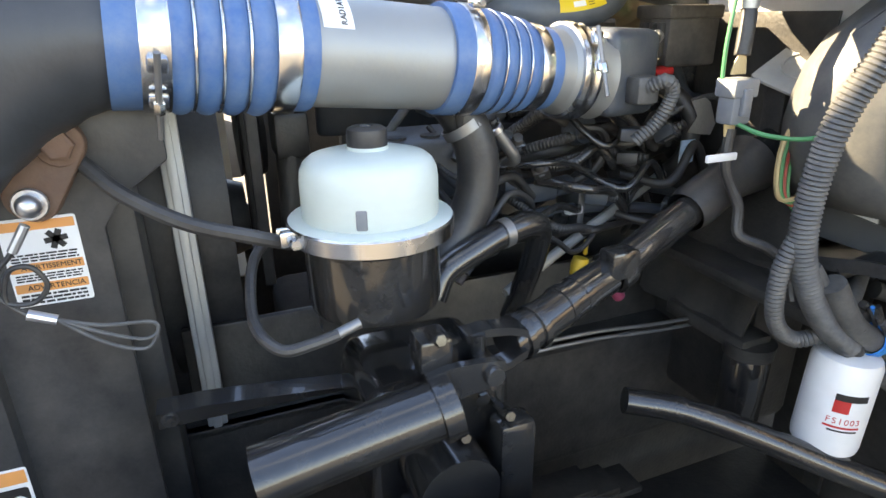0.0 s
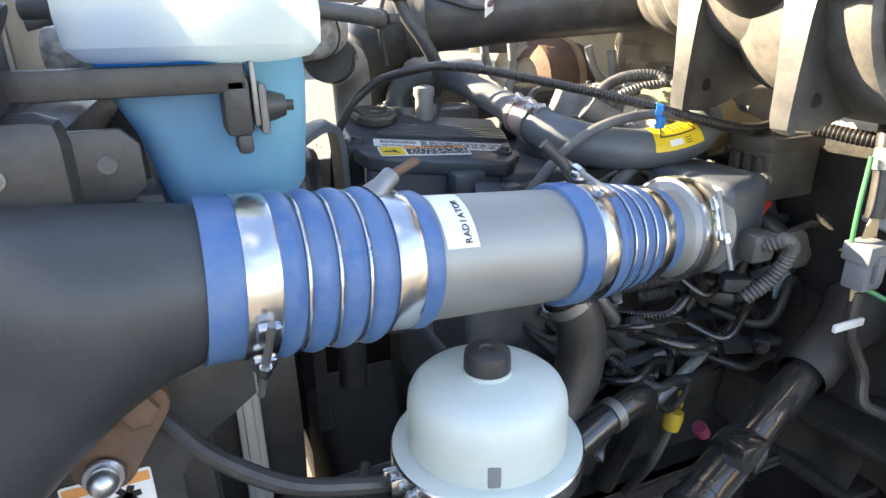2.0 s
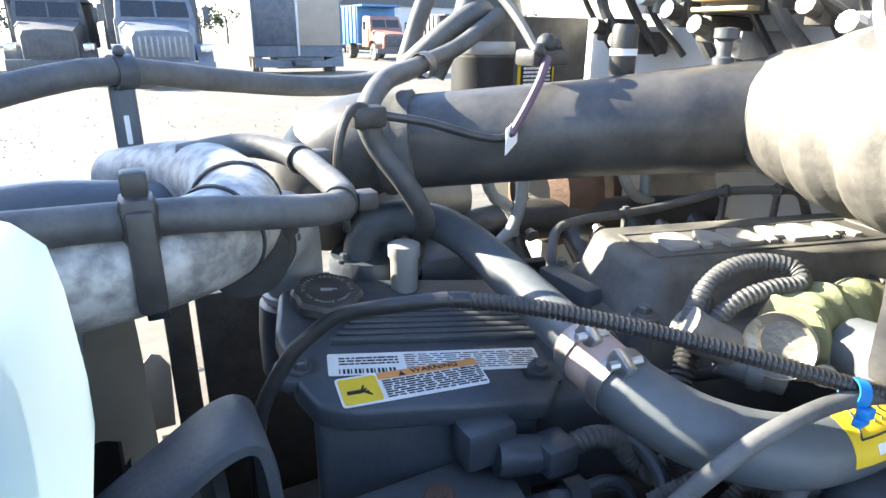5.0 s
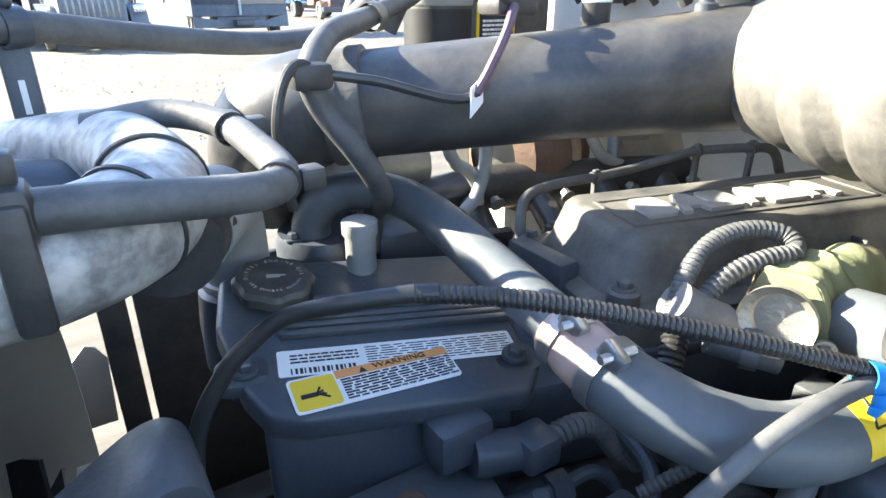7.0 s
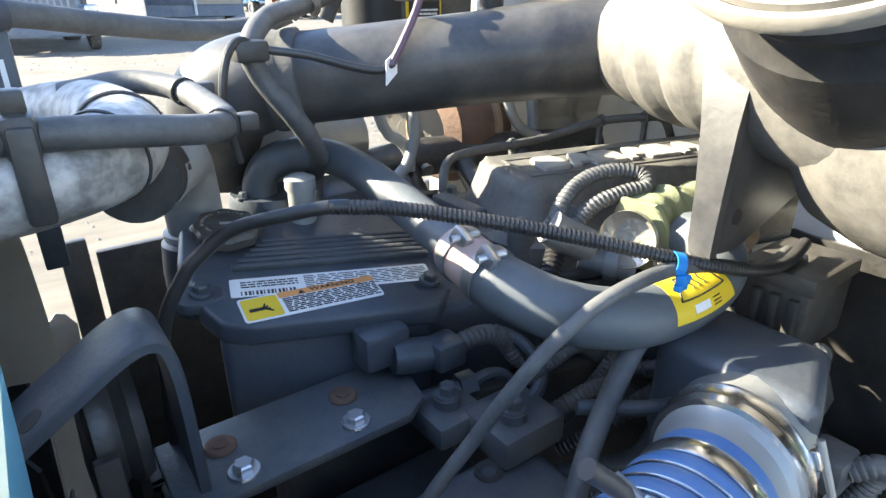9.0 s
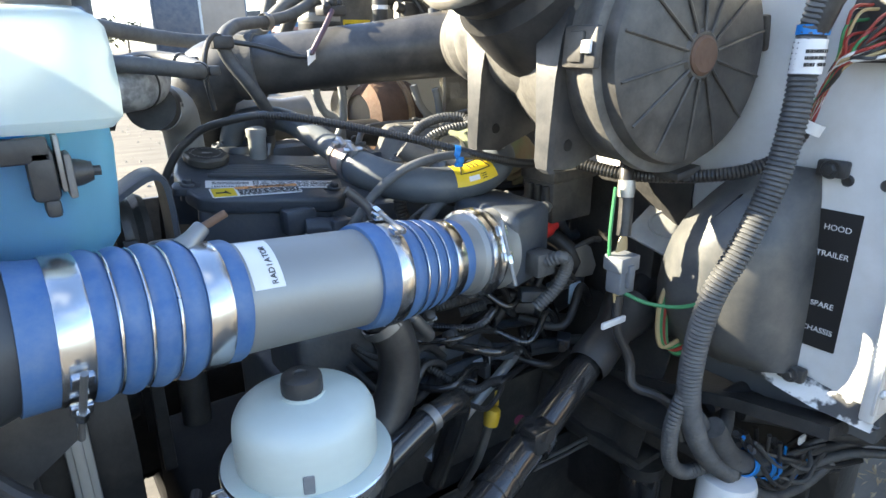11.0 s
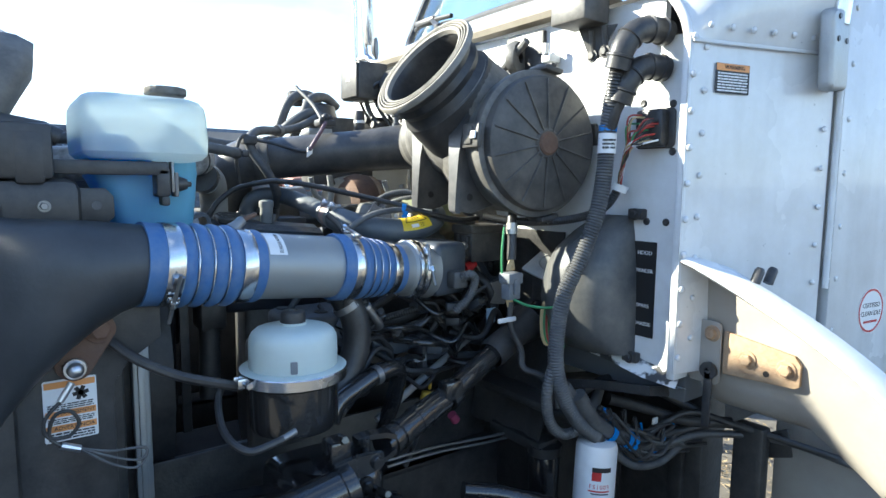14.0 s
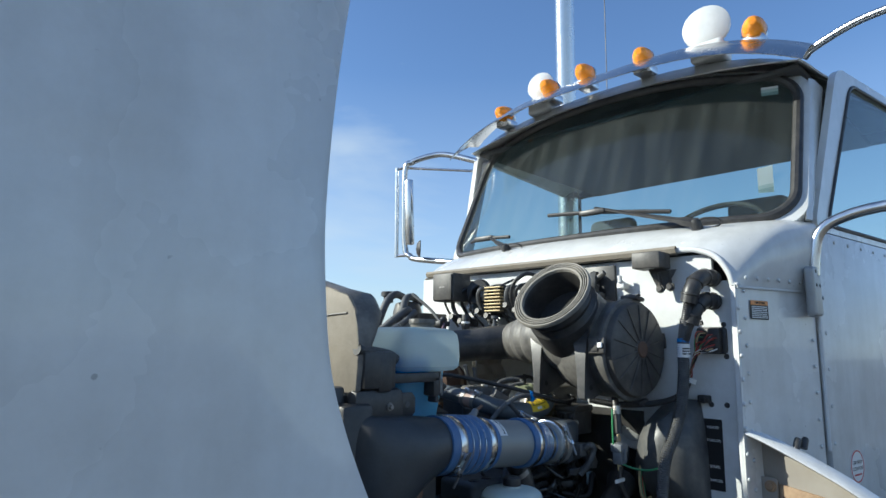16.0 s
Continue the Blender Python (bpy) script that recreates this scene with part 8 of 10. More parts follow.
part("belt", join(box(-0.805, -0.785, 0.725, 0.735, 1.05, 1.46, 0.002), box(-0.805, -0.785, 0.86, 0.87, 1.05, 1.36, 0.002)), M_rubk, bl)
part("support", join(sweep([(-0.74, 0.74, 1.12), (-0.735, 0.745, 1.28), (-0.73, 0.75, 1.38)], 0.024, 14), box(-0.76, -0.70, 0.72, 0.80, 1.28, 1.36, 0.01)), M_dark, bl)

# ---------------------------------------------------------------- firewall side of the bay
sg = thing("heater_cover", (0.0, 0.2, 1.25), "bulging dark grey plastic cover on the firewall", "cover")
rows_ = []
for f in range(9):
    t_ = f / 8
    z_ = 1.245 + 0.315 * t_
    w_ = math.sin(math.pi * (0.10 + 0.82 * t_)) ** 0.5
    xo = 0.135 * min(1.0, w_ * 1.02) * (1.0 if t_ < 0.7 else 1.0 - ((t_ - 0.7) / 0.3) ** 2 * 0.75)
    y0_, y1_ = 0.118 + 0.02 * t_**3, 0.118 + 0.20 * (1 - 0.45 * t_**3)
    rows_.append([(0.031, y0_, z_), (0.031 - xo * 0.45, y0_ + 0.004, z_), (0.031 - xo * 0.8, y0_ + 0.03, z_), (0.031 - xo, y0_ + 0.08, z_), (0.031 - xo, y1_ - 0.05, z_), (0.031 - xo * 0.8, y1_, z_), (0.031, y1_ + 0.01, z_)])
part("shell", loft(rows_, True, True), material("dark grey cover plastic", (0.07, 0.075, 0.08), 0.42, col2=(0.05, 0.055, 0.06), scale=6, bump=0.1, dust=0.3), sg, "", 60)
for z_ in (1.565, 1.24):
    part("tab", join(box(0.012, 0.03, 0.10, 0.14, z_ - 0.012, z_ + 0.012, 0.004), hexbolt((0.012, 0.12, z_), (-1, 0, 0), 0.009, 0.008)), M_black, sg)
for y_, z_ in ((0.103, 1.549), (0.055, 1.55), (0.052, 1.80), (0.124, 1.807), (0.048, 1.70)):
    solid("grommet", lathe([(0.0, 0.002), (0.006, 0.003), (0.0085, 0.0), (0.0085, -0.001)], basis((0.031, y_, z_), (-1, 0, 0)), 14), M_rubk, "small black rubber grommet in the firewall", "grommet", "firewall grommets")

pad = thing("firewall_insulation", (0.02, 0.46, 1.3), "quilted black insulation pad on the lower firewall", "insulation")
pr_ = [[(0.026 - 0.018 * abs(math.sin(3.1 * (i + 0.3)) * math.sin(2.2 * j)) - (0.006 if 0 < i < 10 else 0), 0.325 + 0.027 * i, 1.24 + 0.03 * j) for i in range(11)] for j in range(10)]
part("quilt", thicken(loft(pr_), 0.006), M_dark, pad, "", 60)
part("lower_flap", thicken(loft([[(0.02 - 0.02 * j + 0.008 * math.sin(i * 1.7 + j), 0.325 + 0.03 * i, 1.25 - 0.07 * j) for i in range(10)] for j in range(5)]), 0.006), M_dark, pad, "", 60)

ml = thing("main_wiring_loom", (-0.1, 0.15, 1.1), "thick grey corrugated main loom down the firewall", "cable")
part("conduit", loom([(-0.072, 0.128, 1.815), (-0.066, 0.143, 1.731), (-0.072, 0.142, 1.65), (-0.09, 0.145, 1.56), (-0.12, 0.158, 1.47), (-0.145, 0.178, 1.39), (-0.153, 0.188, 1.30), (-0.150, 0.188, 1.22), (-0.125, 0.182, 1.15), (-0.085, 0.172, 1.09), (-0.04, 0.16, 1.05)], 0.0185, 0.0065), M_loomg, ml)
part("label", lathe([(0.0192, -0.02), (0.0192, 0.022)], basis((-0.066, 0.142, 1.715), (0.05, 0, 1)), 20), M_label, ml, "white printed wire label")
bars(0.028, 0.024, 3, basis((-0.078, 0.1275, 1.715), (-0.55, -0.83, 0), (0.8, -0.5, 0)), M_ink, "small_print", ml, 31)
part("tape", lathe([(0.0195, 0.022), (0.0195, 0.034)], basis((-0.066, 0.142, 1.72), (0.05, 0, 1)), 20), M_tie, ml, "blue tape")
part("branch", loom([(-0.15, 0.19, 1.25), (-0.165, 0.20, 1.18), (-0.15, 0.205, 1.10), (-0.11, 0.20, 1.06), (-0.07, 0.18, 1.07)], 0.013, 0.007), M_loomg, ml)
for nm, e1, pts in (("boot", (0.028, 0.072, 1.947), [(0.03, 0.072, 1.947), (-0.015, 0.082, 1.950), (-0.055, 0.092, 1.938), (-0.078, 0.102, 1.905), (-0.082, 0.112, 1.865)]), ("boot", (0.028, 0.072, 1.873), [(0.03, 0.072, 1.873), (-0.005, 0.085, 1.876), (-0.035, 0.097, 1.866), (-0.055, 0.107, 1.838), (-0.062, 0.118, 1.80)])):
    bt = part(nm, cord(pts, 0.0255, 18), M_rubk, ml, "fat black rubber elbow boot")
    for q in (0.12, 0.3, 0.62, 0.85):
        l_ = spline(pts, 8)
        i_ = int(q * (len(l_) - 1))
        part("rib", lathe([(0.025, -0.004), (0.0285, -0.002), (0.0285, 0.002), (0.025, 0.004)], basis(l_[i_], l_[i_ + 1] - l_[i_ - 1]), 22), M_rubk, bt)
part("feeder", loom([(-0.082, 0.112, 1.868), (-0.082, 0.118, 1.84), (-0.076, 0.125, 1.815)], 0.015, 0.006), M_loom, ml)
part("stem", sweep([(-0.062, 0.118, 1.805), (-0.068, 0.126, 1.78), (-0.067, 0.138, 1.745)], 0.015, 12), M_rubk, ml)

bk = thing("bulkhead_connector", (0.0, 0.09, 1.75), "black bulkhead connector with a fan of coloured wires", "connector")
part("body", box(0.0, 0.031, 0.055, 0.122, 1.71, 1.79, 0.008), M_black, bk)
part("flange", prism(rounded(0.085, 0.095, 0.012), 0.006, Matrix.Translation((0.031, 0.089, 1.75)) @ pose(0, 0, 0, 0, -90, 0), 0.001), M_black, bk)
rw = random.Random(3)
for k in range(26):
    m_ = (M_wirer, M_wirer, M_label, M_black, M_wirey, M_rubk, M_wirer, M_wireg)[k % 8]
    y_, z_ = 0.062 + 0.05 * rw.random(), 1.72 + 0.06 * rw.random()
    part("wire", cord([(0.002, y_, z_), (-0.02 - 0.015 * rw.random(), y_ + 0.01, z_ - 0.008), (-0.022, 0.115 + 0.012 * rw.random(), 1.70 + 0.01 * rw.random()), (-0.012, 0.138 + 0.01 * rw.random(), 1.655), (-0.006, 0.148 + 0.008 * rw.random(), 1.625)], 0.0022, 6, 5), m_, bk)
part("wrap", lathe([(0.016, -0.008), (0.017, -0.008), (0.017, 0.008), (0.016, 0.008)], basis((-0.004, 0.150, 1.622), (0.2, -0.35, 1)), 18), M_label, bk, "white tape wrap")
part("tail", loom([(-0.003, 0.150, 1.63), (-0.020, 0.17, 1.585), (-0.05, 0.20, 1.56), (-0.09, 0.26, 1.545), (-0.139, 0.34, 1.541), (-0.17, 0.42, 1.55)], 0.0105, 0.0055), M_loom, bk)

# three-wire harness with the grey connector
hc = thing("grey_harness_connector", (-0.158, 0.335, 1.38), "grey plastic harness connector with taped leads", "connector")
part("shell", join(box(-0.177, -0.141, 0.320, 0.350, 1.363, 1.404, 0.004), box(-0.181, -0.137, 0.317, 0.354, 1.400, 1.425, 0.003), box(-0.166, -0.152, 0.313, 0.321, 1.375, 1.412, 0.002)), M_grey, hc)
for k in range(7):
    part("wire", cord([(-0.172 + 0.004 * k, 0.337, 1.43), (-0.168 + 0.003 * k, 0.337, 1.445), (-0.160 + 0.001 * k, 0.337, 1.46)], 0.0018, 6, 4), M_wirey, hc)
    part("wire", cord([(-0.170 + 0.0035 * k, 0.337, 1.366), (-0.166 + 0.002 * k, 0.337, 1.345)], 0.0018, 6, 3), M_wirey, hc)
part("upper_lead", cord([(-0.158, 0.337, 1.455), (-0.152, 0.342, 1.50), (-0.145, 0.352, 1.545), (-0.12, 0.37, 1.58)], 0.011, 12), M_rubk, hc)
part("tape", lathe([(0.0125, -0.012), (0.0135, 0.0), (0.0125, 0.014)], basis((-0.150, 0.346, 1.525), (0.1, 0.1, 1)), 16), M_foil, hc, "silver tape")
part("lower_lead", cord([(-0.157, 0.337, 1.355), (-0.160, 0.332, 1.30), (-0.142, 0.315, 1.245), (-0.145, 0.302, 1.205), (-0.12, 0.27, 1.19), (-0.10, 0.25, 1.165), (-0.10, 0.23, 1.12)], 0.008, 10), M_rubk, hc)
part("tag", box(-0.205, -0.150, 0.323, 0.329, 1.312, 1.323, 0.002, None), M_label, hc, "white wrapped tag")
part("earth_wire", cord([(-0.162, 0.327, 1.365), (-0.14, 0.29, 1.352), (-0.10, 0.25, 1.352), (-0.06, 0.22, 1.38), (-0.02, 0.2, 1.43)], 0.0032, 8), M_wireg, hc, "green earth wire")
part("earth_wire", cord([(-0.178, 0.345, 1.415), (-0.180, 0.345, 1.47), (-0.17, 0.35, 1.53)], 0.0028, 8), M_wireg, hc)
for k, m_ in enumerate((M_wireg, M_wirer, M_wireg, M_wirey)):
    part("slack_wire", cord([(-0.03, 0.31, 1.40), (-0.05 - 0.008 * k, 0.315, 1.33), (-0.05 - 0.006 * k, 0.31, 1.25), (-0.02, 0.30, 1.225 + 0.01 * k), (0.0, 0.30, 1.28)], 0.004, 6), m_, hc)
hc.location += V((-0.017, -0.022, 0.0))
tp = thing("torn_tape", (-0.2, 0.36, 1.36), "torn silver tape flap on a bundle of leads", "tape")
part("flap", thicken(loft([[(-0.215, 0.352, 1.40), (-0.19, 0.348, 1.405), (-0.172, 0.352, 1.395)], [(-0.208, 0.342, 1.375), (-0.186, 0.338, 1.37), (-0.165, 0.342, 1.36)], [(-0.222, 0.345, 1.348), (-0.20, 0.34, 1.344), (-0.17, 0.345, 1.34)]]), 0.0012), M_foil, tp)
part("sticker", box(-0.235, -0.205, 0.342, 0.345, 1.295, 1.335, 0.0, pose(0, 0, 0, 0, 0, 0)), material("pale blue sticker", (0.45, 0.60, 0.72), 0.4), tp)
part("lead", cord([(-0.24, 0.44, 1.43), (-0.215, 0.38, 1.40), (-0.20, 0.36, 1.36), (-0.20, 0.37, 1.30), (-0.20, 0.42, 1.25)], 0.016, 12), M_rubk, tp)
tp.location += V((0.13, 0.135, -0.032))
rb = thing("relay_box", (-0.09, 0.52, 1.43), "dark relay box with a removable lid", "relay box")
part("case", box(-0.148, -0.042, 0.492, 0.57, 1.425, 1.512, 0.006), M_lid, rb)
part("lid", box(-0.152, -0.038, 0.488, 0.575, 1.50, 1.522, 0.005), M_lid, rb)
for k in range(3):
    part("clip", box(-0.158, -0.147, 0.50 + 0.02 * k, 0.512 + 0.02 * k, 1.44, 1.495, 0.003), M_black, rb)
solid("red_cap", join(lathe([(0.0, 0.0), (0.013, 0.0), (0.014, 0.02), (0.011, 0.028), (0, 0.028)], basis((-0.165, 0.500, 1.410), (1, 0.1, 0.25)), 16), lathe([(0.0, 0.028), (0.009, 0.028), (0.009, 0.04), (0, 0.04)], basis((-0.165, 0.500, 1.410), (1, 0.1, 0.25)), 12)), M_red, "red rubber cap on a battery lead", "cap")
rl = random.Random(12)
for k in range(16):
    x0_, y0_ = -0.30 + 0.35 * rl.random(), 0.50 + 0.14 * rl.random()
    zz = 1.20 + 0.25 * rl.random()
    hose_thing("engine_lead", [(x0_ - 0.12, y0_ + 0.03, zz + 0.05 * rl.uniform(-1, 1)), (x0_ - 0.04, y0_ - 0.02, zz + 0.03), (x0_ + 0.05, y0_, zz + 0.05 * rl.uniform(-1, 1)), (x0_ + 0.12, y0_ + 0.02, zz - 0.06)], rl.uniform(0.006, 0.013), rl.choice((M_rubk, M_loom, M_loomg, M_eng)), "dark lead among the engine's wiring", "cable", "engine leads", k % 2 == 0)
for k in range(6):
    x0_ = -0.22 + 0.05 * k
    solid("bracket_tab", join(box(x0_, x0_ + 0.04, 0.60, 0.66, 1.38 + 0.02 * (k % 3), 1.42 + 0.02 * (k % 2), 0.006), hexbolt((x0_ + 0.02, 0.60, 1.40), (0, -1, 0), 0.008)), (M_eng, M_engd, M_cast)[k % 3], "small cast bracket bolted to the engine", "bracket", "engine brackets")

# dark leads, plugs and pipe ends packed between the reservoir, the throttle and the block
rk = random.Random(41)
for k in range(22):
    x0_, y0_, z0_ = -0.50 + 0.42 * rk.random(), 0.43 + 0.10 * rk.random(), 1.16 + 0.20 * rk.random()
    pts = [(x0_ - 0.09, y0_ + 0.05, z0_ + 0.05 * rk.uniform(-1, 1)), (x0_ - 0.04, y0_ - 0.015, z0_ + 0.03 * rk.uniform(-1, 1)), (x0_ + 0.02, y0_, z0_ - 0.03 * rk.uniform(-1, 1)), (x0_ + 0.07, y0_ + 0.02, z0_ - 0.05 * rk.random()), (x0_ + 0.10, y0_ + 0.07, z0_ - 0.07 * rk.random())]
    hose_thing("engine_lead", pts, rk.uniform(0.004, 0.009), rk.choice((M_rubk, M_loom, M_rubk, M_gloss)), "thin dark lead beside the engine block", "cable", "dark engine leads", k % 3 == 0, 0.005)
for k in range(9):
    x0_, y0_, z0_ = -0.47 + 0.045 * k, 0.435 + 0.07 * rk.random(), 1.18 + 0.18 * rk.random()
    m_ = basis((x0_, y0_, z0_), (rk.uniform(-1, 1), -0.5, rk.uniform(-0.4, 0.8)))
    pg = thing("wire_plug", (x0_, y0_, z0_), "small dark wire plug with a ribbed boot", "connector", "dark wire plugs")
    part("shell", box(-0.013, 0.013, -0.010, 0.010, -0.018, 0.018, 0.003, m_), rk.choice((M_black, M_eng, M_gloss)), pg)
    part("boot", lathe([(0.008, 0.016), (0.0095, 0.020), (0.007, 0.023), (0.0085, 0.027), (0.006, 0.030), (0.0075, 0.034), (0.0, 0.036)], m_, 14), M_rubk, pg)
    part("latch", box(-0.005, 0.005, -0.0135, -0.009, -0.006, 0.014, 0.001, m_), M_black, pg)
pe = thing("pipe_stub", (-0.463, 0.45, 1.334), "dull steel pipe stub with a bright ferrule", "pipe")
part("pipe", cord([(-0.482, 0.45, 1.359), (-0.463, 0.45, 1.334), (-0.444, 0.455, 1.309), (-0.44, 0.49, 1.29)], 0.0095, 12), M_steel, pe)
part("ferrule", lathe([(0.0098, -0.005), (0.0118, -0.004), (0.0118, 0.004), (0.0098, 0.005)], basis((-0.480, 0.45, 1.356), (0.6, 0, -0.8)), 16), M_zinc, pe)

gp_ = thing("cover_plate", (0.0, 0.37, 1.41), "grimy pale cover plate with a round embossing", "plate")
gpm = basis((0.0, 0.355, 1.419), (-0.45, -0.35, 0.82), (1, 0.2, 0))
part("plate", prism(rounded(0.10, 0.11, 0.006), 0.006, gpm, 0.0015), M_paleg, gp_)
part("ring", lathe([(0.026, 0.006), (0.027, 0.008), (0.031, 0.008), (0.032, 0.006)], gpm @ Matrix.Translation((0.01, 0.008, 0)), 32), M_paleg, gp_)
part("leg", box(-0.01, 0.02, 0.37, 0.41, 1.30, 1.40, 0.004), M_dark, gp_)

# fuel filter and the bundle above it
ff = thing("fuel_filter", (-0.088, 0.14, 0.85), "white spin-on fuel filter with printed lettering", "filter")
FM = Matrix.Translation((-0.036, 0.165, -0.030)) @ Matrix.Translation((0, 0, 0.95)) @ pose(0, 0, 0, 0, 3, 0) @ Matrix.Translation((0, 0, -0.95))
part("can", lathe([(0.0, 0.908), (0.040, 0.908), (0.046, 0.914), (0.0475, 0.924), (0.0475, 1.055), (0.044, 1.066), (0.03, 1.07), (0.0, 1.07)], FM, 48), M_label, ff, "glossy white painted can")
part("head", join(lathe([(0.018, 1.068), (0.018, 1.09), (0.012, 1.10), (0, 1.10)], FM, 24), box(-0.10, 0.02, 0.16, 0.55, 1.08, 1.105, 0.01)), M_dark, ff)
part("drain", lathe([(0.0, 0.890), (0.012, 0.893), (0.016, 0.908)], FM, 16), M_black, ff)


def round_text(text, size, z, mat, name, mid=-128.0, r=0.0478):
    """Letters set round the can."""
    w = size * 0.60
    for k, ch_ in enumerate(text):
        a = radians(mid + math.degrees((k - (len(text) - 1) / 2) * w / r))
        n_v = V((math.cos(a), math.sin(a), 0))
        t_v = V((-math.sin(a), math.cos(a), 0))
        mm_ = FM @ Matrix.Translation(n_v * r + V((0, 0, z))) @ Matrix((t_v, V((0, 0, 1)), n_v)).transposed().to_4x4()
        writing(ch_, size, mm_, mat, name, ff, depth=0.0002)


def round_block(z0, z1, a0, a1, mat, name, r=0.0477):
    rr_ = [[FM @ V((r * math.cos(radians(a0 + (a1 - a0) * k / 6)), r * math.sin(radians(a0 + (a1 - a0) * k / 6)), z_)) for k in range(7)] for z_ in (z0, z1)]
    part(name, thicken(loft(rr_), 0.0003), mat, ff)


round_block(0.990, 1.010, -150, -124, M_red, "red_square")
round_block(1.010, 1.021, -150, -96, M_ink, "brand_bar")
round_text("FS1003", 0.0135, 0.976, M_red, "number")
round_block(0.964, 0.9675, -158, -98, M_red, "red_line")
round_block(0.958, 0.961, -150, -100, M_ink, "print_bar")
bn = thing("battery_cables", (0.05, 0.14, 1.0), "tangle of grey cables and looms tied above the filter", "cable")
for k, (pts, r_, m_) in enumerate((([(-0.10, 0.17, 1.16), (-0.05, 0.16, 1.09), (0.02, 0.155, 1.045), (0.10, 0.15, 1.005), (0.17, 0.135, 0.985)], 0.019, M_loomg), ([(-0.04, 0.19, 1.10), (0.04, 0.17, 1.06), (0.13, 0.145, 1.02), (0.20, 0.12, 1.015), (0.28, 0.06, 1.04)], 0.011, M_rubk), ([(0.0, 0.17, 1.02), (0.10, 0.15, 0.985), (0.18, 0.12, 0.99), (0.25, 0.06, 1.02), (0.34, -0.08, 1.03), (0.45, -0.25, 0.98)], 0.009, M_loomg), ([(0.05, 0.20, 1.11), (0.14, 0.16, 1.08), (0.22, 0.10, 1.05), (0.30, 0.02, 1.05)], 0.014, M_rubk), ([(-0.02, 0.22, 1.14), (0.06, 0.20, 1.16), (0.16, 0.16, 1.13), (0.25, 0.08, 1.07)], 0.012, M_loom), ([(0.02, 0.16, 1.0), (0.08, 0.14, 0.955), (0.16, 0.12, 0.95), (0.22, 0.10, 0.99)], 0.010, M_loomg), ([(-0.12, 0.19, 1.18), (-0.08, 0.18, 1.13), (-0.02, 0.19, 1.11), (0.04, 0.22, 1.13)], 0.013, M_loomg), ([(0.12, 0.14, 1.02), (0.2, 0.08, 1.08), (0.27, 0.0, 1.06), (0.42, -0.2, 1.0), (0.6, -0.4, 0.93)], 0.008, M_rubk))):
    part("cable", cord(pts, r_, 12), m_, bn)
rt = random.Random(8)
for k in range(26):
    u0, u1 = rt.uniform(-0.06, 0.10), rt.uniform(0.16, 0.30)
    pts = []
    for q in (0.0, 0.3, 0.6, 1.0):
        x_ = u0 + (u1 - u0) * q
        pts.append((x_, 0.165 - 0.33 * max(0.0, x_ - 0.05) + rt.uniform(-0.03, 0.03), 1.09 - 0.32 * x_ - 0.06 * math.sin(math.pi * q) + rt.uniform(-0.045, 0.03)))
    part("wire", cord(pts, rt.uniform(0.0025, 0.006), 8, 6), (M_rubk, M_loom, M_rubk, M_rubk, M_loomg, M_rubk, M_tie)[k % 7 if k % 14 != 13 else 0], bn)
for c, d in (((0.0, 0.157, 1.055), (1, 0, -0.5)), ((0.055, 0.152, 1.027), (1, 0, -0.5)), ((0.075, 0.15, 1.015), (1, 0, -0.5))):
    part("cable_tie", lathe([(0.021, -0.007), (0.024, -0.007), (0.024, 0.007), (0.021, 0.007)], basis(c, d), 20), M_tie, bn, "blue cable tie")
part("tag", box(0.13, 0.15, 0.125, 0.13, 1.05, 1.065, 0.001), M_label, bn)
wc = thing("water_separator", (-0.03, 0.33, 0.82), "dark clear-bowl water separator on the frame", "filter")
part("bowl", lathe([(0.0, 0.80), (0.03, 0.80), (0.038, 0.815), (0.04, 0.93), (0.036, 0.945), (0, 0.945)], Matrix.Translation((-0.03, 0.33, 0)), 28), M_gloss, wc)
part("head", join(lathe([(0.042, 0.945), (0.044, 0.97), (0, 0.975)], Matrix.Translation((-0.03, 0.33, 0)), 24), box(-0.07, 0.0, 0.31, 0.50, 0.955, 0.985, 0.008)), M_dark, wc)
ab = thing("lower_beam", (-0.12, 0.2, 0.86), "glossy black beam below the filter", "beam")
part("beam", cord([(-0.32, 0.30, 0.945), (-0.24, 0.26, 0.93), (-0.15, 0.20, 0.90), (-0.06, 0.13, 0.865), (0.02, 0.06, 0.84)], 0.021, 18), M_gloss, ab)
rd = thing("brake_lines", (-0.3, 0.42, 0.98), "pair of thin bright brake lines along the frame", "pipe")
for dz in (0.0, 0.014):
    part("line", cord([(-0.45, 0.41, 0.995 + dz), (-0.30, 0.42, 0.985 + dz), (-0.15, 0.43, 0.965 + dz), (0.05, 0.45, 0.94 + dz)], 0.0035, 8), M_steel, rd)

# floor edge of the cab with peeled paint
fe = thing("cab_floor_edge", (0.05, 0.08, 1.19), "peeled white cab floor edge over black insulation", "panel")
part("flange", loft([[(0.02, 0.30, 1.262), (0.03, 0.18, 1.255), (0.03, 0.08, 1.235), (0.03, 0.0, 1.225)], [(0.0, 0.30, 1.238), (0.0, 0.18, 1.225), (0.005, 0.08, 1.205), (0.01, 0.0, 1.20)], [(0.04, 0.30, 1.23), (0.04, 0.18, 1.215), (0.05, 0.08, 1.195), (0.06, 0.0, 1.19)]]), material("peeling white paint", (0.70, 0.70, 0.68), 0.6, col2=(0.05, 0.05, 0.05), scale=26, bump=0.5, spread=0.06), fe)
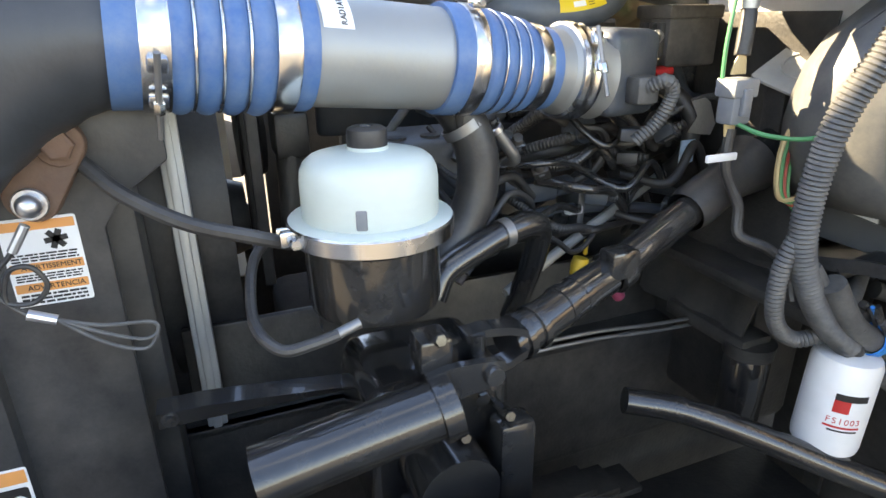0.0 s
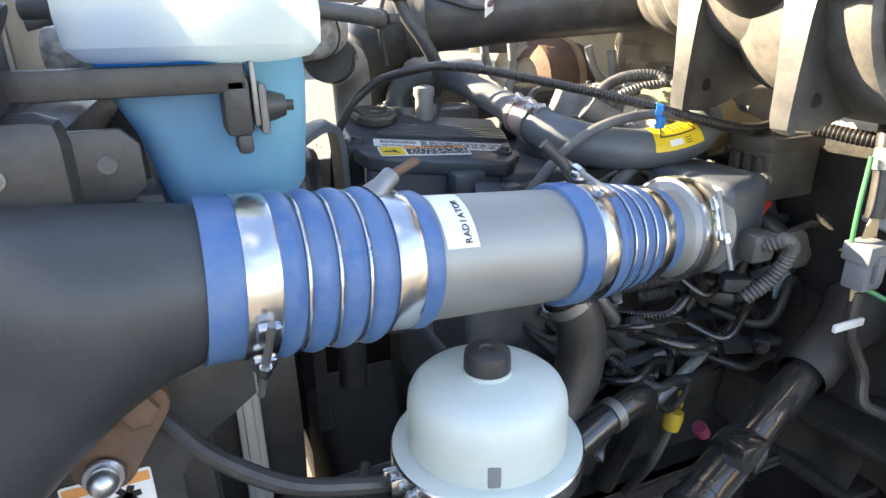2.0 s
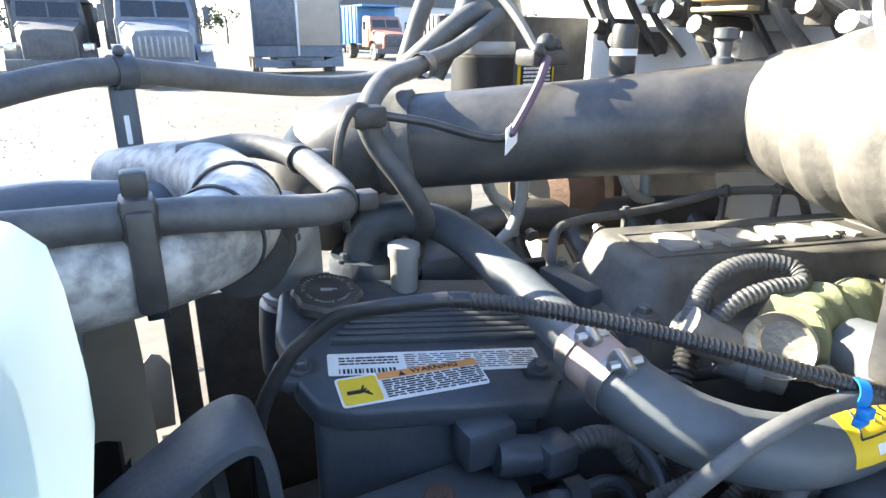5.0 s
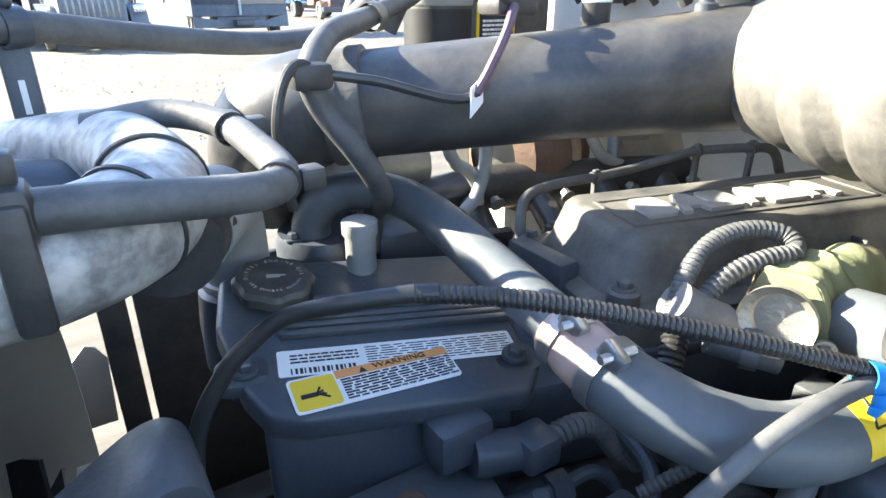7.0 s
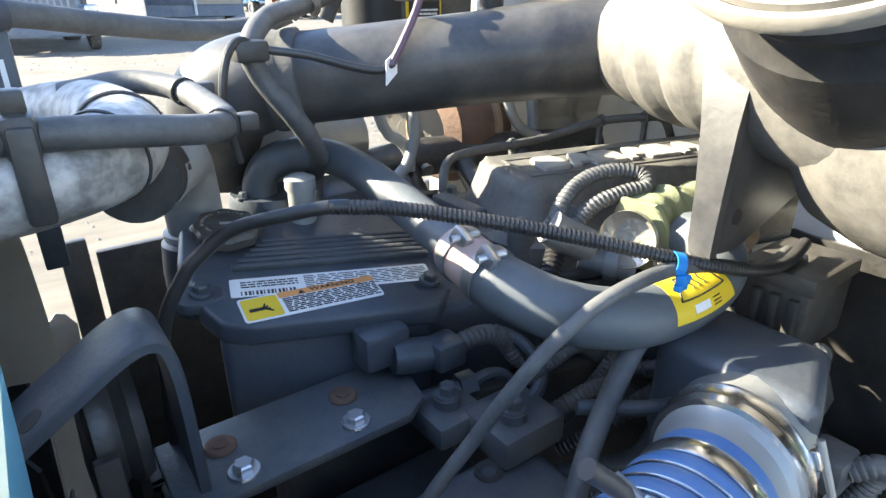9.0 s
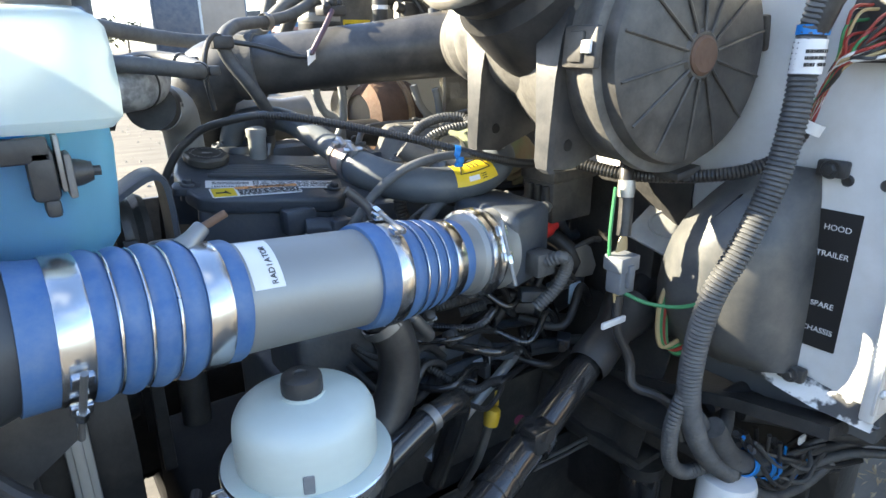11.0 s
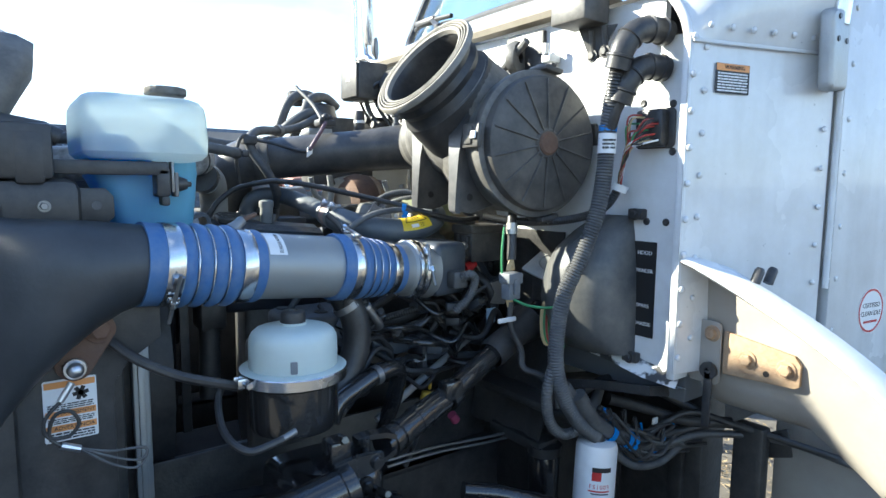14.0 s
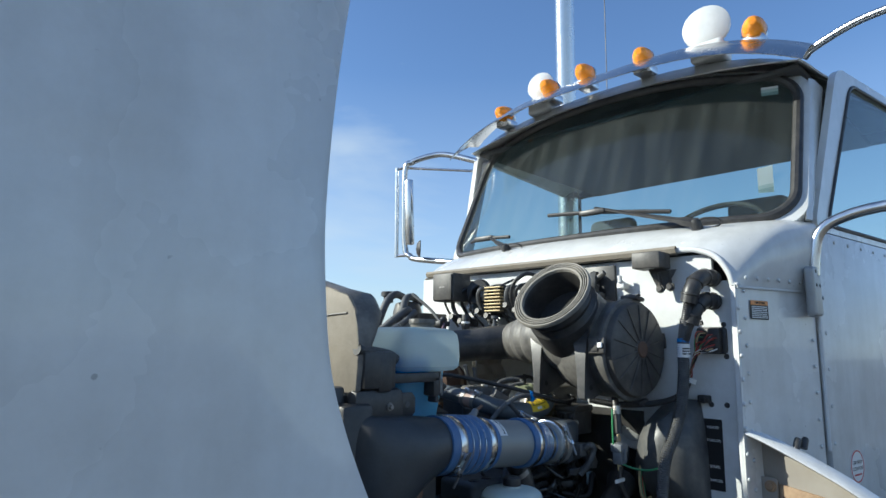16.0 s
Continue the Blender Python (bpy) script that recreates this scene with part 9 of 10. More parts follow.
ins = loft([[(-0.02 + 0.12 * i, 0.04 + 0.14 * j, 1.20 - 0.03 * j - 0.02 * i + 0.012 * noise.noise(V((i * 1.7, j * 1.3, 0)))) for j in range(6)] for i in range(6)])
part("insulation", thicken(ins, 0.02), M_dark, fe, "sagging black insulation")
part("rear_pillar", box(0.29, 0.33, -0.062, 0.012, 0.30, 1.06, 0.008), M_dark, fe)

# dark mass added under the cab so that bright ground stays hidden
bb = thing("under_cab_block", (0.4, 0.3, 0.38), "dark block added under the cab to hide sunlit ground", "battery box")
part("case", box(0.34, 0.46, 0.112, 0.52, 0.38, 1.08, 0.02), M_dark, bb)
part("lid", box(0.33, 0.47, 0.105, 0.53, 1.082, 1.11, 0.01), M_dark, bb)
part("hanger", box(0.325, 0.34, 0.16, 0.20, 0.45, 1.08, 0.004), M_dark, bb)
part("hanger", box(0.325, 0.34, 0.36, 0.40, 0.45, 1.08, 0.004), M_dark, bb)

# upper firewall equipment
ub = thing("hood_latch_box", (-0.04, 0.245, 1.98), "grey plastic box on a bracket below the hood seal", "box")
part("box", box(-0.085, 0.0, 0.20, 0.30, 1.985, 2.04, 0.006), M_lid, ub)
part("bracket", join(prism([(-0.05, 0.0), (0.04, 0.0), (0.0, -0.07), (-0.02, -0.07)], 0.006, Matrix.Translation((0.0, 0.225, 1.985)) @ pose(0, 0, 0, 90, 0, -70)), sweep([(-0.01, 0.20, 1.93), (-0.02, 0.20, 1.98)], 0.006, 8), sweep([(-0.01, 0.235, 1.925), (-0.02, 0.235, 1.975)], 0.006, 8), hexbolt((-0.012, 0.20, 1.925), (-1, 0, 0), 0.010), hexbolt((-0.012, 0.235, 1.92), (-1, 0, 0), 0.010)), M_lid, ub)
lt_ = thing("hood_latch", (0.0, 0.48, 1.94), "worn steel hood latch on the firewall", "latch")
part("hook", join(lathe([(0.012, -0.012), (0.042, -0.012), (0.045, 0.0), (0.042, 0.012), (0.012, 0.012)], basis((-0.005, 0.49, 1.955), (0.3, -1, 0)), 20), box(-0.02, 0.03, 0.46, 0.54, 1.90, 1.92, 0.006), sweep([(-0.02, 0.44, 1.99), (-0.02, 0.53, 1.93)], 0.010, 10)), M_cover, lt_)
part("backing", box(0.018, 0.032, 0.42, 0.56, 1.82, 2.02, 0.004), M_black, lt_)
part("stud", join(box(-0.01, 0.03, 0.37, 0.40, 1.93, 1.95, 0.004), sweep([(-0.01, 0.385, 1.95), (-0.01, 0.385, 1.975)], 0.008, 8)), M_fire, lt_)
fb = thing("fuse_module", (-0.08, 1.14, 1.9), "black fuse module on the firewall", "module")
part("case", box(-0.15, -0.04, 1.08, 1.20, 1.905, 2.025, 0.006), M_lid, fb)
part("lid", box(-0.158, -0.15, 1.085, 1.195, 1.91, 2.02, 0.003), M_lid, fb)
bars(0.03, 0.012, 1, Matrix.Translation((-0.1582, 1.14, 1.965)) @ pose(0, 0, 0, 90, 0, -90), M_letter, "marking", fb, 6)
part("bracket", box(-0.05, 0.03, 1.09, 1.25, 1.92, 2.0, 0.004), M_black, fb)
cl_ = thing("finned_controller", (-0.06, 0.9, 1.85), "small controller with pale ochre cooling fins", "module")
part("case", box(-0.075, 0.0, 0.86, 0.955, 1.855, 1.965, 0.006), M_black, cl_)
for k in range(8):
    part("fin", box(-0.10, -0.075, 0.865, 0.95, 1.858 + 0.0135 * k, 1.864 + 0.0135 * k, 0.0015), material("ochre anodised fins", (0.45, 0.36, 0.20), 0.5, 0.4) if k == 0 else bpy.data.materials["ochre anodised fins"], cl_)
vb = thing("valve_cluster", (-0.05, 1.0, 1.9), "cluster of black air valves, leads and coils", "valve")
part("coil", lathe([(0.028, -0.02), (0.05, -0.02), (0.056, 0.0), (0.05, 0.02), (0.028, 0.02)], basis((-0.05, 1.02, 1.945), (-1, -0.3, 0)), 26), M_black, vb)
for k in range(10):
    y_ = 0.70 + 0.05 * k
    part("lead", cord([(-0.03, y_, 1.99 - 0.02 * (k % 3)), (-0.09, y_ + 0.03, 1.95), (-0.07, y_ + 0.05, 1.87 + 0.02 * (k % 2)), (-0.02, y_ + 0.02, 1.80)], 0.005 + 0.002 * (k % 3), 8), (M_rubk, M_loom, M_rub)[k % 3], vb)
    part("fitting", join(box(-0.07, 0.02, y_ - 0.012, y_ + 0.012, 1.80 + 0.02 * (k % 4), 1.835 + 0.02 * (k % 4), 0.004), lathe([(0.0, 0.0), (0.012, 0.0), (0.012, 0.02), (0, 0.02)], basis((-0.07, y_, 1.82 + 0.02 * (k % 4)), (-1, 0, 0.2)), 10)), (M_black, M_cast, M_lid)[k % 3], vb)
part("hose_loop", cord([(-0.02, 0.72, 1.99), (-0.09, 0.74, 2.0), (-0.12, 0.78, 1.96), (-0.10, 0.80, 1.89), (-0.04, 0.78, 1.85)], 0.008, 10), M_rubk, vb)

cn = thing("steering_fluid_canister", (-0.19, 1.35, 1.6), "dark canister with a metal band and hoses behind the intake pipe", "canister")
part("body", lathe([(0.0, 1.62), (0.062, 1.62), (0.066, 1.64), (0.066, 1.86), (0.055, 1.90), (0.03, 1.91), (0, 1.91)], Matrix.Translation((-0.165, 1.35, 0)), 32), M_lid, cn)
part("band", lathe([(0.067, 1.795), (0.068, 1.797), (0.068, 1.815), (0.067, 1.817)], Matrix.Translation((-0.165, 1.35, 0)), 32), M_cast, cn)
part("label", lathe([(0.0668, 1.70), (0.0668, 1.79)], Matrix.Translation((-0.165, 1.35, 0)) @ pose(0, 0, 0, 0, 0, 200), 32), M_ink, cn)
part("cap", lathe([(0.0, 1.955), (0.03, 1.955), (0.034, 1.95), (0.034, 1.935), (0.022, 1.93), (0.022, 1.905)], Matrix.Translation((-0.22, 1.42, 0)), 20), M_black, cn)
for k, pts in enumerate(([(-0.36, 1.31, 1.77), (-0.30, 1.27, 1.83), (-0.24, 1.27, 1.865), (-0.20, 1.30, 1.86), (-0.19, 1.31, 1.82)], [(-0.30, 1.30, 1.76), (-0.26, 1.28, 1.85), (-0.22, 1.30, 1.915), (-0.15, 1.33, 1.93), (-0.10, 1.34, 1.90)], [(-0.32, 1.38, 1.78), (-0.28, 1.36, 1.90), (-0.22, 1.37, 1.94), (-0.14, 1.40, 1.93)])):
    part("hose", cord(pts, 0.0165, 14), M_rub, cn)
yl = thing("yellow_caution_label", (-0.1, 1.29, 1.75), "black caution plate with a yellow border", "label")
part("plate", box(-0.14, -0.06, 1.281, 1.284, 1.71, 1.80, 0.0), M_yel, yl)
part("field", box(-0.135, -0.065, 1.279, 1.2812, 1.715, 1.79, 0.0), M_ink, yl)
bars(0.06, 0.055, 8, Matrix.Translation((-0.10, 1.2788, 1.747)) @ pose(0, 0, 0, 90, 0, 0), M_label, "small_print", yl, 40)
part("backing", box(-0.15, 0.02, 1.285, 1.30, 1.62, 1.86, 0.004), M_lid, yl)

# between cover and air cleaner
gw = thing("camouflage_wrapped_pipe", (-0.15, 0.68, 1.5), "pipe wrapped in green and brown camouflage cloth", "pipe")
wr = sweep(spline([(-0.235, 0.655, 1.540), (-0.19, 0.66, 1.542), (-0.13, 0.665, 1.535), (-0.08, 0.658, 1.515), (-0.04, 0.65, 1.485)], 10), [0.040 + 0.004 * math.sin(k_ * 0.9) * math.cos(k_ * 0.37) for k_ in range(41)], 30)
for v in wr.verts:
    c_ = v.co.copy()
    d_ = V((noise.noise(c_ * 17), noise.noise(c_ * 17 + V((7, 3, 1))), noise.noise(c_ * 17 + V((2, 9, 5)))))
    v.co = c_ + d_ * 0.020 + V((0, 0, 0.012)) * abs(noise.noise(c_ * 11))
part("wrap", wr, M_green, gw, "", 28)
part("flange", lathe([(0.0, 0.0), (0.022, 0.0), (0.024, 0.006), (0.033, 0.010), (0.033, 0.02)], basis((-0.258, 0.650, 1.545), (-1, -0.3, 0.15)) @ Matrix.Translation((0, 0, -0.014)), 26), M_foil, gw)
part("bolt", hexbolt((-0.238, 0.615, 1.525), (-0.8, -0.6, 0.1), 0.008, 0.01), M_steel, gw)
lh = thing("looped_conduit", (-0.2, 0.74, 1.5), "looped grey corrugated conduit joined by taped leads", "cable")
part("conduit", loom([(-0.318, 0.714, 1.545), (-0.290, 0.722, 1.578), (-0.250, 0.726, 1.596), (-0.212, 0.715, 1.602), (-0.188, 0.695, 1.598), (-0.195, 0.678, 1.588), (-0.225, 0.688, 1.584), (-0.262, 0.700, 1.572), (-0.293, 0.705, 1.548)], 0.0098, 0.006), M_loomg, lh)
part("tape", cord([(-0.322, 0.712, 1.556), (-0.308, 0.704, 1.545), (-0.278, 0.690, 1.528)], 0.021, 14), M_tape, lh, "grey tape wrapping")
part("drop", loom([(-0.305, 0.715, 1.52), (-0.33, 0.70, 1.49), (-0.345, 0.69, 1.45), (-0.33, 0.68, 1.40)], 0.013, 0.006), M_loom, lh)
part("plug", join(sweep([(-0.285, 0.695, 1.515), (-0.26, 0.665, 1.508), (-0.245, 0.645, 1.505)], 0.016, 14), lathe([(0.02, 0.0), (0.02, 0.015)], basis((-0.265, 0.672, 1.509), (0.5, -0.85, 0)), 16)), M_tube, lh)
for pts in ([(-0.239, 1.120, 1.651), (-0.235, 1.120, 1.616), (-0.236, 1.120, 1.570), (-0.251, 1.120, 1.530), (-0.273, 1.120, 1.510)],
            [(-0.297, 1.140, 1.644), (-0.291, 1.140, 1.614), (-0.276, 1.140, 1.582), (-0.251, 1.140, 1.565), (-0.234, 1.140, 1.538), (-0.233, 1.140, 1.510)],
            [(-0.030, 1.120, 1.636), (-0.012, 1.120, 1.589), (0.017, 1.120, 1.556), (0.063, 1.120, 1.535), (0.120, 1.120, 1.517)],
            [(0.060, 1.150, 1.623), (0.070, 1.150, 1.586), (0.075, 1.150, 1.545)]):
    hose_thing("drain_line", pts, 0.010, M_paleg, "dusty pale drain line behind the engine", "pipe", "drain lines")

# ---------------------------------------------------------------- the yard behind
M_dust = material("hazy dark truck steel", (0.07, 0.078, 0.09), 0.6, col2=(0.045, 0.05, 0.058), scale=1.5, bump=0.2, dust=0.5, dustcol=(0.2, 0.19, 0.18))
M_slate = material("weathered slate blue paint", (0.10, 0.13, 0.18), 0.55, col2=(0.07, 0.09, 0.125), scale=1.2, bump=0.1, dust=0.4)
M_pale = material("weathered white paint", (0.62, 0.63, 0.63), 0.5, col2=(0.45, 0.46, 0.47), scale=1.5, bump=0.1, dust=0.35)
M_tyre = material("dusty tyre", (0.03, 0.03, 0.031), 0.85, col2=(0.05, 0.047, 0.043), scale=5, bump=0.4, dust=0.6)
M_tanp = material("tan painted panel", (0.36, 0.29, 0.23), 0.6, col2=(0.27, 0.22, 0.18), scale=2, bump=0.1, dust=0.3)
M_navy = material("navy painted panel", (0.035, 0.05, 0.085), 0.4, col2=(0.05, 0.06, 0.09), scale=2, bump=0.1, dust=0.2)
M_azure = material("blue tarpaulin", (0.05, 0.20, 0.42), 0.6, col2=(0.04, 0.15, 0.33), scale=3, bump=0.2, dust=0.2)
M_brick = material("rust red truck paint", (0.30, 0.11, 0.075), 0.7, col2=(0.19, 0.08, 0.06), scale=2, bump=0.2, dust=0.4)
M_bark = material("grey bark", (0.11, 0.095, 0.08), 0.9, col2=(0.07, 0.06, 0.05), scale=3, bump=0.5)
M_leaf = material("dull winter foliage", (0.075, 0.085, 0.05), 0.8, col2=(0.045, 0.052, 0.032), scale=0.7, bump=0.2)


def wheel(parent, x, y, z, r, w, axis=(1, 0, 0)):
    m = basis((x, y, z), axis)
    t_ = part("wheel", lathe([(r * 0.55, -w / 2), (r * 0.9, -w / 2), (r, -w * 0.36), (r, w * 0.36), (r * 0.9, w / 2), (r * 0.55, w / 2), (r * 0.55, -w / 2)], m, 28), M_tyre, parent)
    part("rim", lathe([(0, w * 0.1), (r * 0.2, w * 0.12), (r * 0.3, w * 0.02), (r * 0.5, w * 0.3), (r * 0.56, w * 0.42), (r * 0.56, -w * 0.42), (r * 0.5, -w * 0.3), (r * 0.3, -w * 0.02), (r * 0.2, -w * 0.12), (0, -w * 0.1)], m, 28), M_pale, t_)
    return t_


def yard_truck(name, x, y, z0, w, label, paint, roof, body_paint, body_len, body_top, group, grille=True):
    """A conventional truck that faces the camera side, with its body behind."""
    t = thing(name, (x, y, z0), label, "truck", group)
    h = w / 2
    # hood: a nose that widens and rises to the cab
    rows = []
    for k in range(7):
        f = k / 6
        hw, top = 0.30 * w + 0.10 * w * f, z0 + 1.62 + 0.32 * f
        rows.append([(x - hw, y + 1.5 * f, z0 + 0.75), (x - hw, y + 1.5 * f, top - 0.22), (x - hw * 0.88, y + 1.5 * f, top - 0.05), (x - hw * 0.4, y + 1.5 * f, top), (x + hw * 0.4, y + 1.5 * f, top), (x + hw * 0.88, y + 1.5 * f, top - 0.05), (x + hw, y + 1.5 * f, top - 0.22), (x + hw, y + 1.5 * f, z0 + 0.75)])
    part("hood", loft(rows, True, True), paint, t)
    gr = part("grille", box(x - 0.26 * w, x + 0.26 * w, y - 0.05, y + 0.02, z0 + 0.82, z0 + 1.5, 0.02), M_slate if grille else M_dust, t)
    for k in range(9):
        xx = x - 0.23 * w + 0.46 * w * k / 8
        part("grille_bar", box(xx - 0.028, xx + 0.028, y - 0.075, y - 0.05, z0 + 0.88, z0 + 1.44, 0.006), M_steel if grille else M_dust, gr)
    part("bumper", box(x - h, x + h, y - 0.22, y - 0.06, z0 + 0.42, z0 + 0.74, 0.03), M_slate if grille else M_dust, t)
    for s in (-1, 1):
        fx = x + s * (h - 0.2)
        part("fender", loft([[(fx + s * q, y + 0.1 + 0.62 - 0.62 * math.cos(radians(a)), z0 + 0.7 + 0.52 * math.sin(radians(a))) for q in (-0.26, 0.14, 0.2)] for a in range(0, 181, 18)]), paint, t)
        hl = part("headlight", box(fx - 0.17, fx + 0.15, y - 0.02, y + 0.12, z0 + 0.98, z0 + 1.2, 0.03), M_chrome, t)
        part("lens", lathe([(0, 0.03), (0.05, 0.026), (0.085, 0.0), (0, 0)], basis((fx, y - 0.02, z0 + 1.09), (0, -1, 0)), 18), M_label, hl)
        wheel(t, fx, y + 0.72, z0 + 0.52, 0.52, 0.28)
        wheel(t, x + s * (h - 0.3), y + 5.2, z0 + 0.52, 0.52, 0.52)
        part("mirror", box(x + s * (h + 0.12) - 0.09, x + s * (h + 0.12) + 0.09, y + 1.6, y + 1.68, z0 + 1.85, z0 + 2.35, 0.02), M_dust, t)
        part("door", box(x + s * 0.42 * w - 0.02, x + s * 0.42 * w + 0.02, y + 1.75, y + 2.75, z0 + 0.9, z0 + 1.95, 0.01), paint, t)
    cabx = 0.41 * w
    part("cab", loft([[(x - cabx, y + 1.5, z0 + 0.8), (x + cabx, y + 1.5, z0 + 0.8), (x + cabx, y + 3.0, z0 + 0.8), (x - cabx, y + 3.0, z0 + 0.8)], [(x - cabx, y + 1.5, z0 + 1.95), (x + cabx, y + 1.5, z0 + 1.95), (x + cabx, y + 3.0, z0 + 1.95), (x - cabx, y + 3.0, z0 + 1.95)], [(x - cabx * 0.93, y + 1.75, z0 + 2.55), (x + cabx * 0.93, y + 1.75, z0 + 2.55), (x + cabx * 0.95, y + 3.0, z0 + 2.6), (x - cabx * 0.95, y + 3.0, z0 + 2.6)], [(x - cabx * 0.85, y + 1.9, z0 + 2.68), (x + cabx * 0.85, y + 1.9, z0 + 2.68), (x + cabx * 0.88, y + 2.95, z0 + 2.72), (x - cabx * 0.88, y + 2.95, z0 + 2.72)]], True, True), roof, t)
    ws = part("windscreen", prism([(-cabx * 0.86, 0.06), (cabx * 0.86, 0.06), (cabx * 0.82, 0.56), (-cabx * 0.82, 0.56)], 0.012, Matrix.Translation((x, y + 1.488, z0 + 1.95)) @ Matrix.Rotation(radians(67), 4, "X")), M_gloss, t)
    part("pillar", prism([(-0.03, 0.05), (0.03, 0.05), (0.03, 0.57), (-0.03, 0.57)], 0.02, Matrix.Translation((x, y + 1.482, z0 + 1.95)) @ Matrix.Rotation(radians(67), 4, "X")), roof, ws)
    part("chassis", box(x - 0.42, x + 0.42, y + 0.4, y + 3 + body_len, z0 + 0.55, z0 + 0.82, 0.02), M_dust, t)
    bd = part("dump_body", join(box(x - h, x + h, y + 3.2, y + 3.2 + body_len, z0 + 1.0, body_top, 0.03), box(x - h * 0.98, x + h * 0.98, y + 2.3, y + 3.25, body_top - 0.12, body_top, 0.02)), body_paint, t)
    for k in range(6):
        yy = y + 3.4 + (body_len - 0.4) * k / 5
        for s in (-1, 1):
            part("rib", box(x + s * (h + 0.03) - 0.05, x + s * (h + 0.03) + 0.05, yy - 0.06, yy + 0.06, z0 + 1.0, body_top - 0.05, 0.012), body_paint, bd)
    return t


GZ = 0.30
yard_truck("dump_truck", 0.72, 20.6, GZ, 2.75, "old slate-blue dump truck with a barred steel grille", M_slate, M_slate, M_dust, 4.6, 3.45, "parked yard vehicles")
yard_truck("flatbed_truck", -2.3, 23.4, GZ, 2.5, "dark dusty truck parked in the yard", M_dust, M_dust, M_dust, 5.2, 2.9, "parked yard vehicles", False)
yard_truck("salvage_truck", -6.6, 25.0, GZ, 2.5, "dark salvage truck among other parked trucks", M_dust, M_slate, M_brick, 5.0, 3.0, "parked yard vehicles", False)
yard_truck("wrecked_truck", 15.4, 37.0, GZ, 2.7, "rust red wrecked truck under a blue load", M_brick, M_brick, M_azure, 4.0, 3.7, "parked yard vehicles", False)
yard_truck("orange_truck", 23.5, 41.0, GZ, 2.5, "faded red truck far back in the yard", M_brick, M_pale, M_dust, 4.0, 3.4, "parked yard vehicles", False)

# box trailer with a navy and a tan panel on its end
bt = thing("box_trailer", (6.2, 26.2, GZ), "slate box trailer with navy and tan panels", "trailer", "parked yard vehicles")
tb = part("trailer_body", join(box(4.4, 8.1, 26.1, 28.2, 0.95, 3.9, 0.03), prism([(4.4, 0), (8.1, 0), (8.1, 0.5), (7.2, 0.24), (5.6, 0.24), (4.4, 0.4)], 0.06, pose(0, 26.1, 0.55, 90, 0, 0))), M_slate, bt)
part("panel", box(4.5, 6.15, 26.04, 26.1, 1.4, 3.75, 0.01), M_navy, tb, "navy panel")
part("panel", box(6.25, 8.0, 26.04, 26.1, 1.4, 3.75, 0.01), M_tanp, tb, "tan panel")
part("trim_strip", box(6.15, 6.25, 26.02, 26.1, 1.0, 3.85, 0.01), M_pale, tb)
part("coupling", join(box(5.9, 6.6, 25.6, 26.2, 0.62, 0.82, 0.03), box(5.3, 7.2, 26.1, 27.4, 0.5, 0.94, 0.02)), M_dust, bt)
for xx in (4.7, 7.8):
    part("landing_leg", box(xx - 0.06, xx + 0.06, 26.4, 26.52, 0.2, 1.0, 0.01), M_dust, bt)
    wheel(bt, xx, 27.4, GZ + 0.45, 0.5, 0.4)

# pickup and van further off
for xx, yy, nm, lab, pm in ((18.9, 55.0, "white_van", "small white van far back in the yard", M_pale), (26.0, 52.0, "grey_pickup", "grey utility body far back in the yard", M_slate), (9.8, 47.0, "blue_van", "pale blue van far back in the yard", M_pale)):
    v = thing(nm, (xx, yy, GZ), lab, "van", "parked yard vehicles")
    bdy = part("body", loft([[(xx - 1.0, yy + a, GZ + b), (xx - 0.92, yy + a, GZ + c), (xx + 0.92, yy + a, GZ + c), (xx + 1.0, yy + a, GZ + b)] for a, b, c in ((0, 0.45, 1.05), (0.9, 0.4, 1.2), (1.5, 0.4, 2.0), (4.6, 0.4, 2.1))], True, True), pm, v)
    part("windscreen", prism([(-0.8, 0.05), (0.8, 0.05), (0.76, 0.9), (-0.76, 0.9)], 0.02, Matrix.Translation((xx, yy + 0.9, GZ + 1.2)) @ Matrix.Rotation(radians(53), 4, "X")), M_gloss, bdy)
    part("bumper", box(xx - 1.0, xx + 1.0, yy - 0.12, yy, GZ + 0.4, GZ + 0.65, 0.03), M_dust, v)
    for s in (-1, 1):
        part("headlight", box(xx + s * 0.75 - 0.15, xx + s * 0.75 + 0.15, yy - 0.03, yy + 0.02, GZ + 0.72, GZ + 0.92, 0.02), M_label, v)
        wheel(v, xx + s * 0.86, yy + 0.8, GZ + 0.34, 0.34, 0.22)
        wheel(v, xx + s * 0.86, yy + 3.8, GZ + 0.34, 0.34, 0.22)

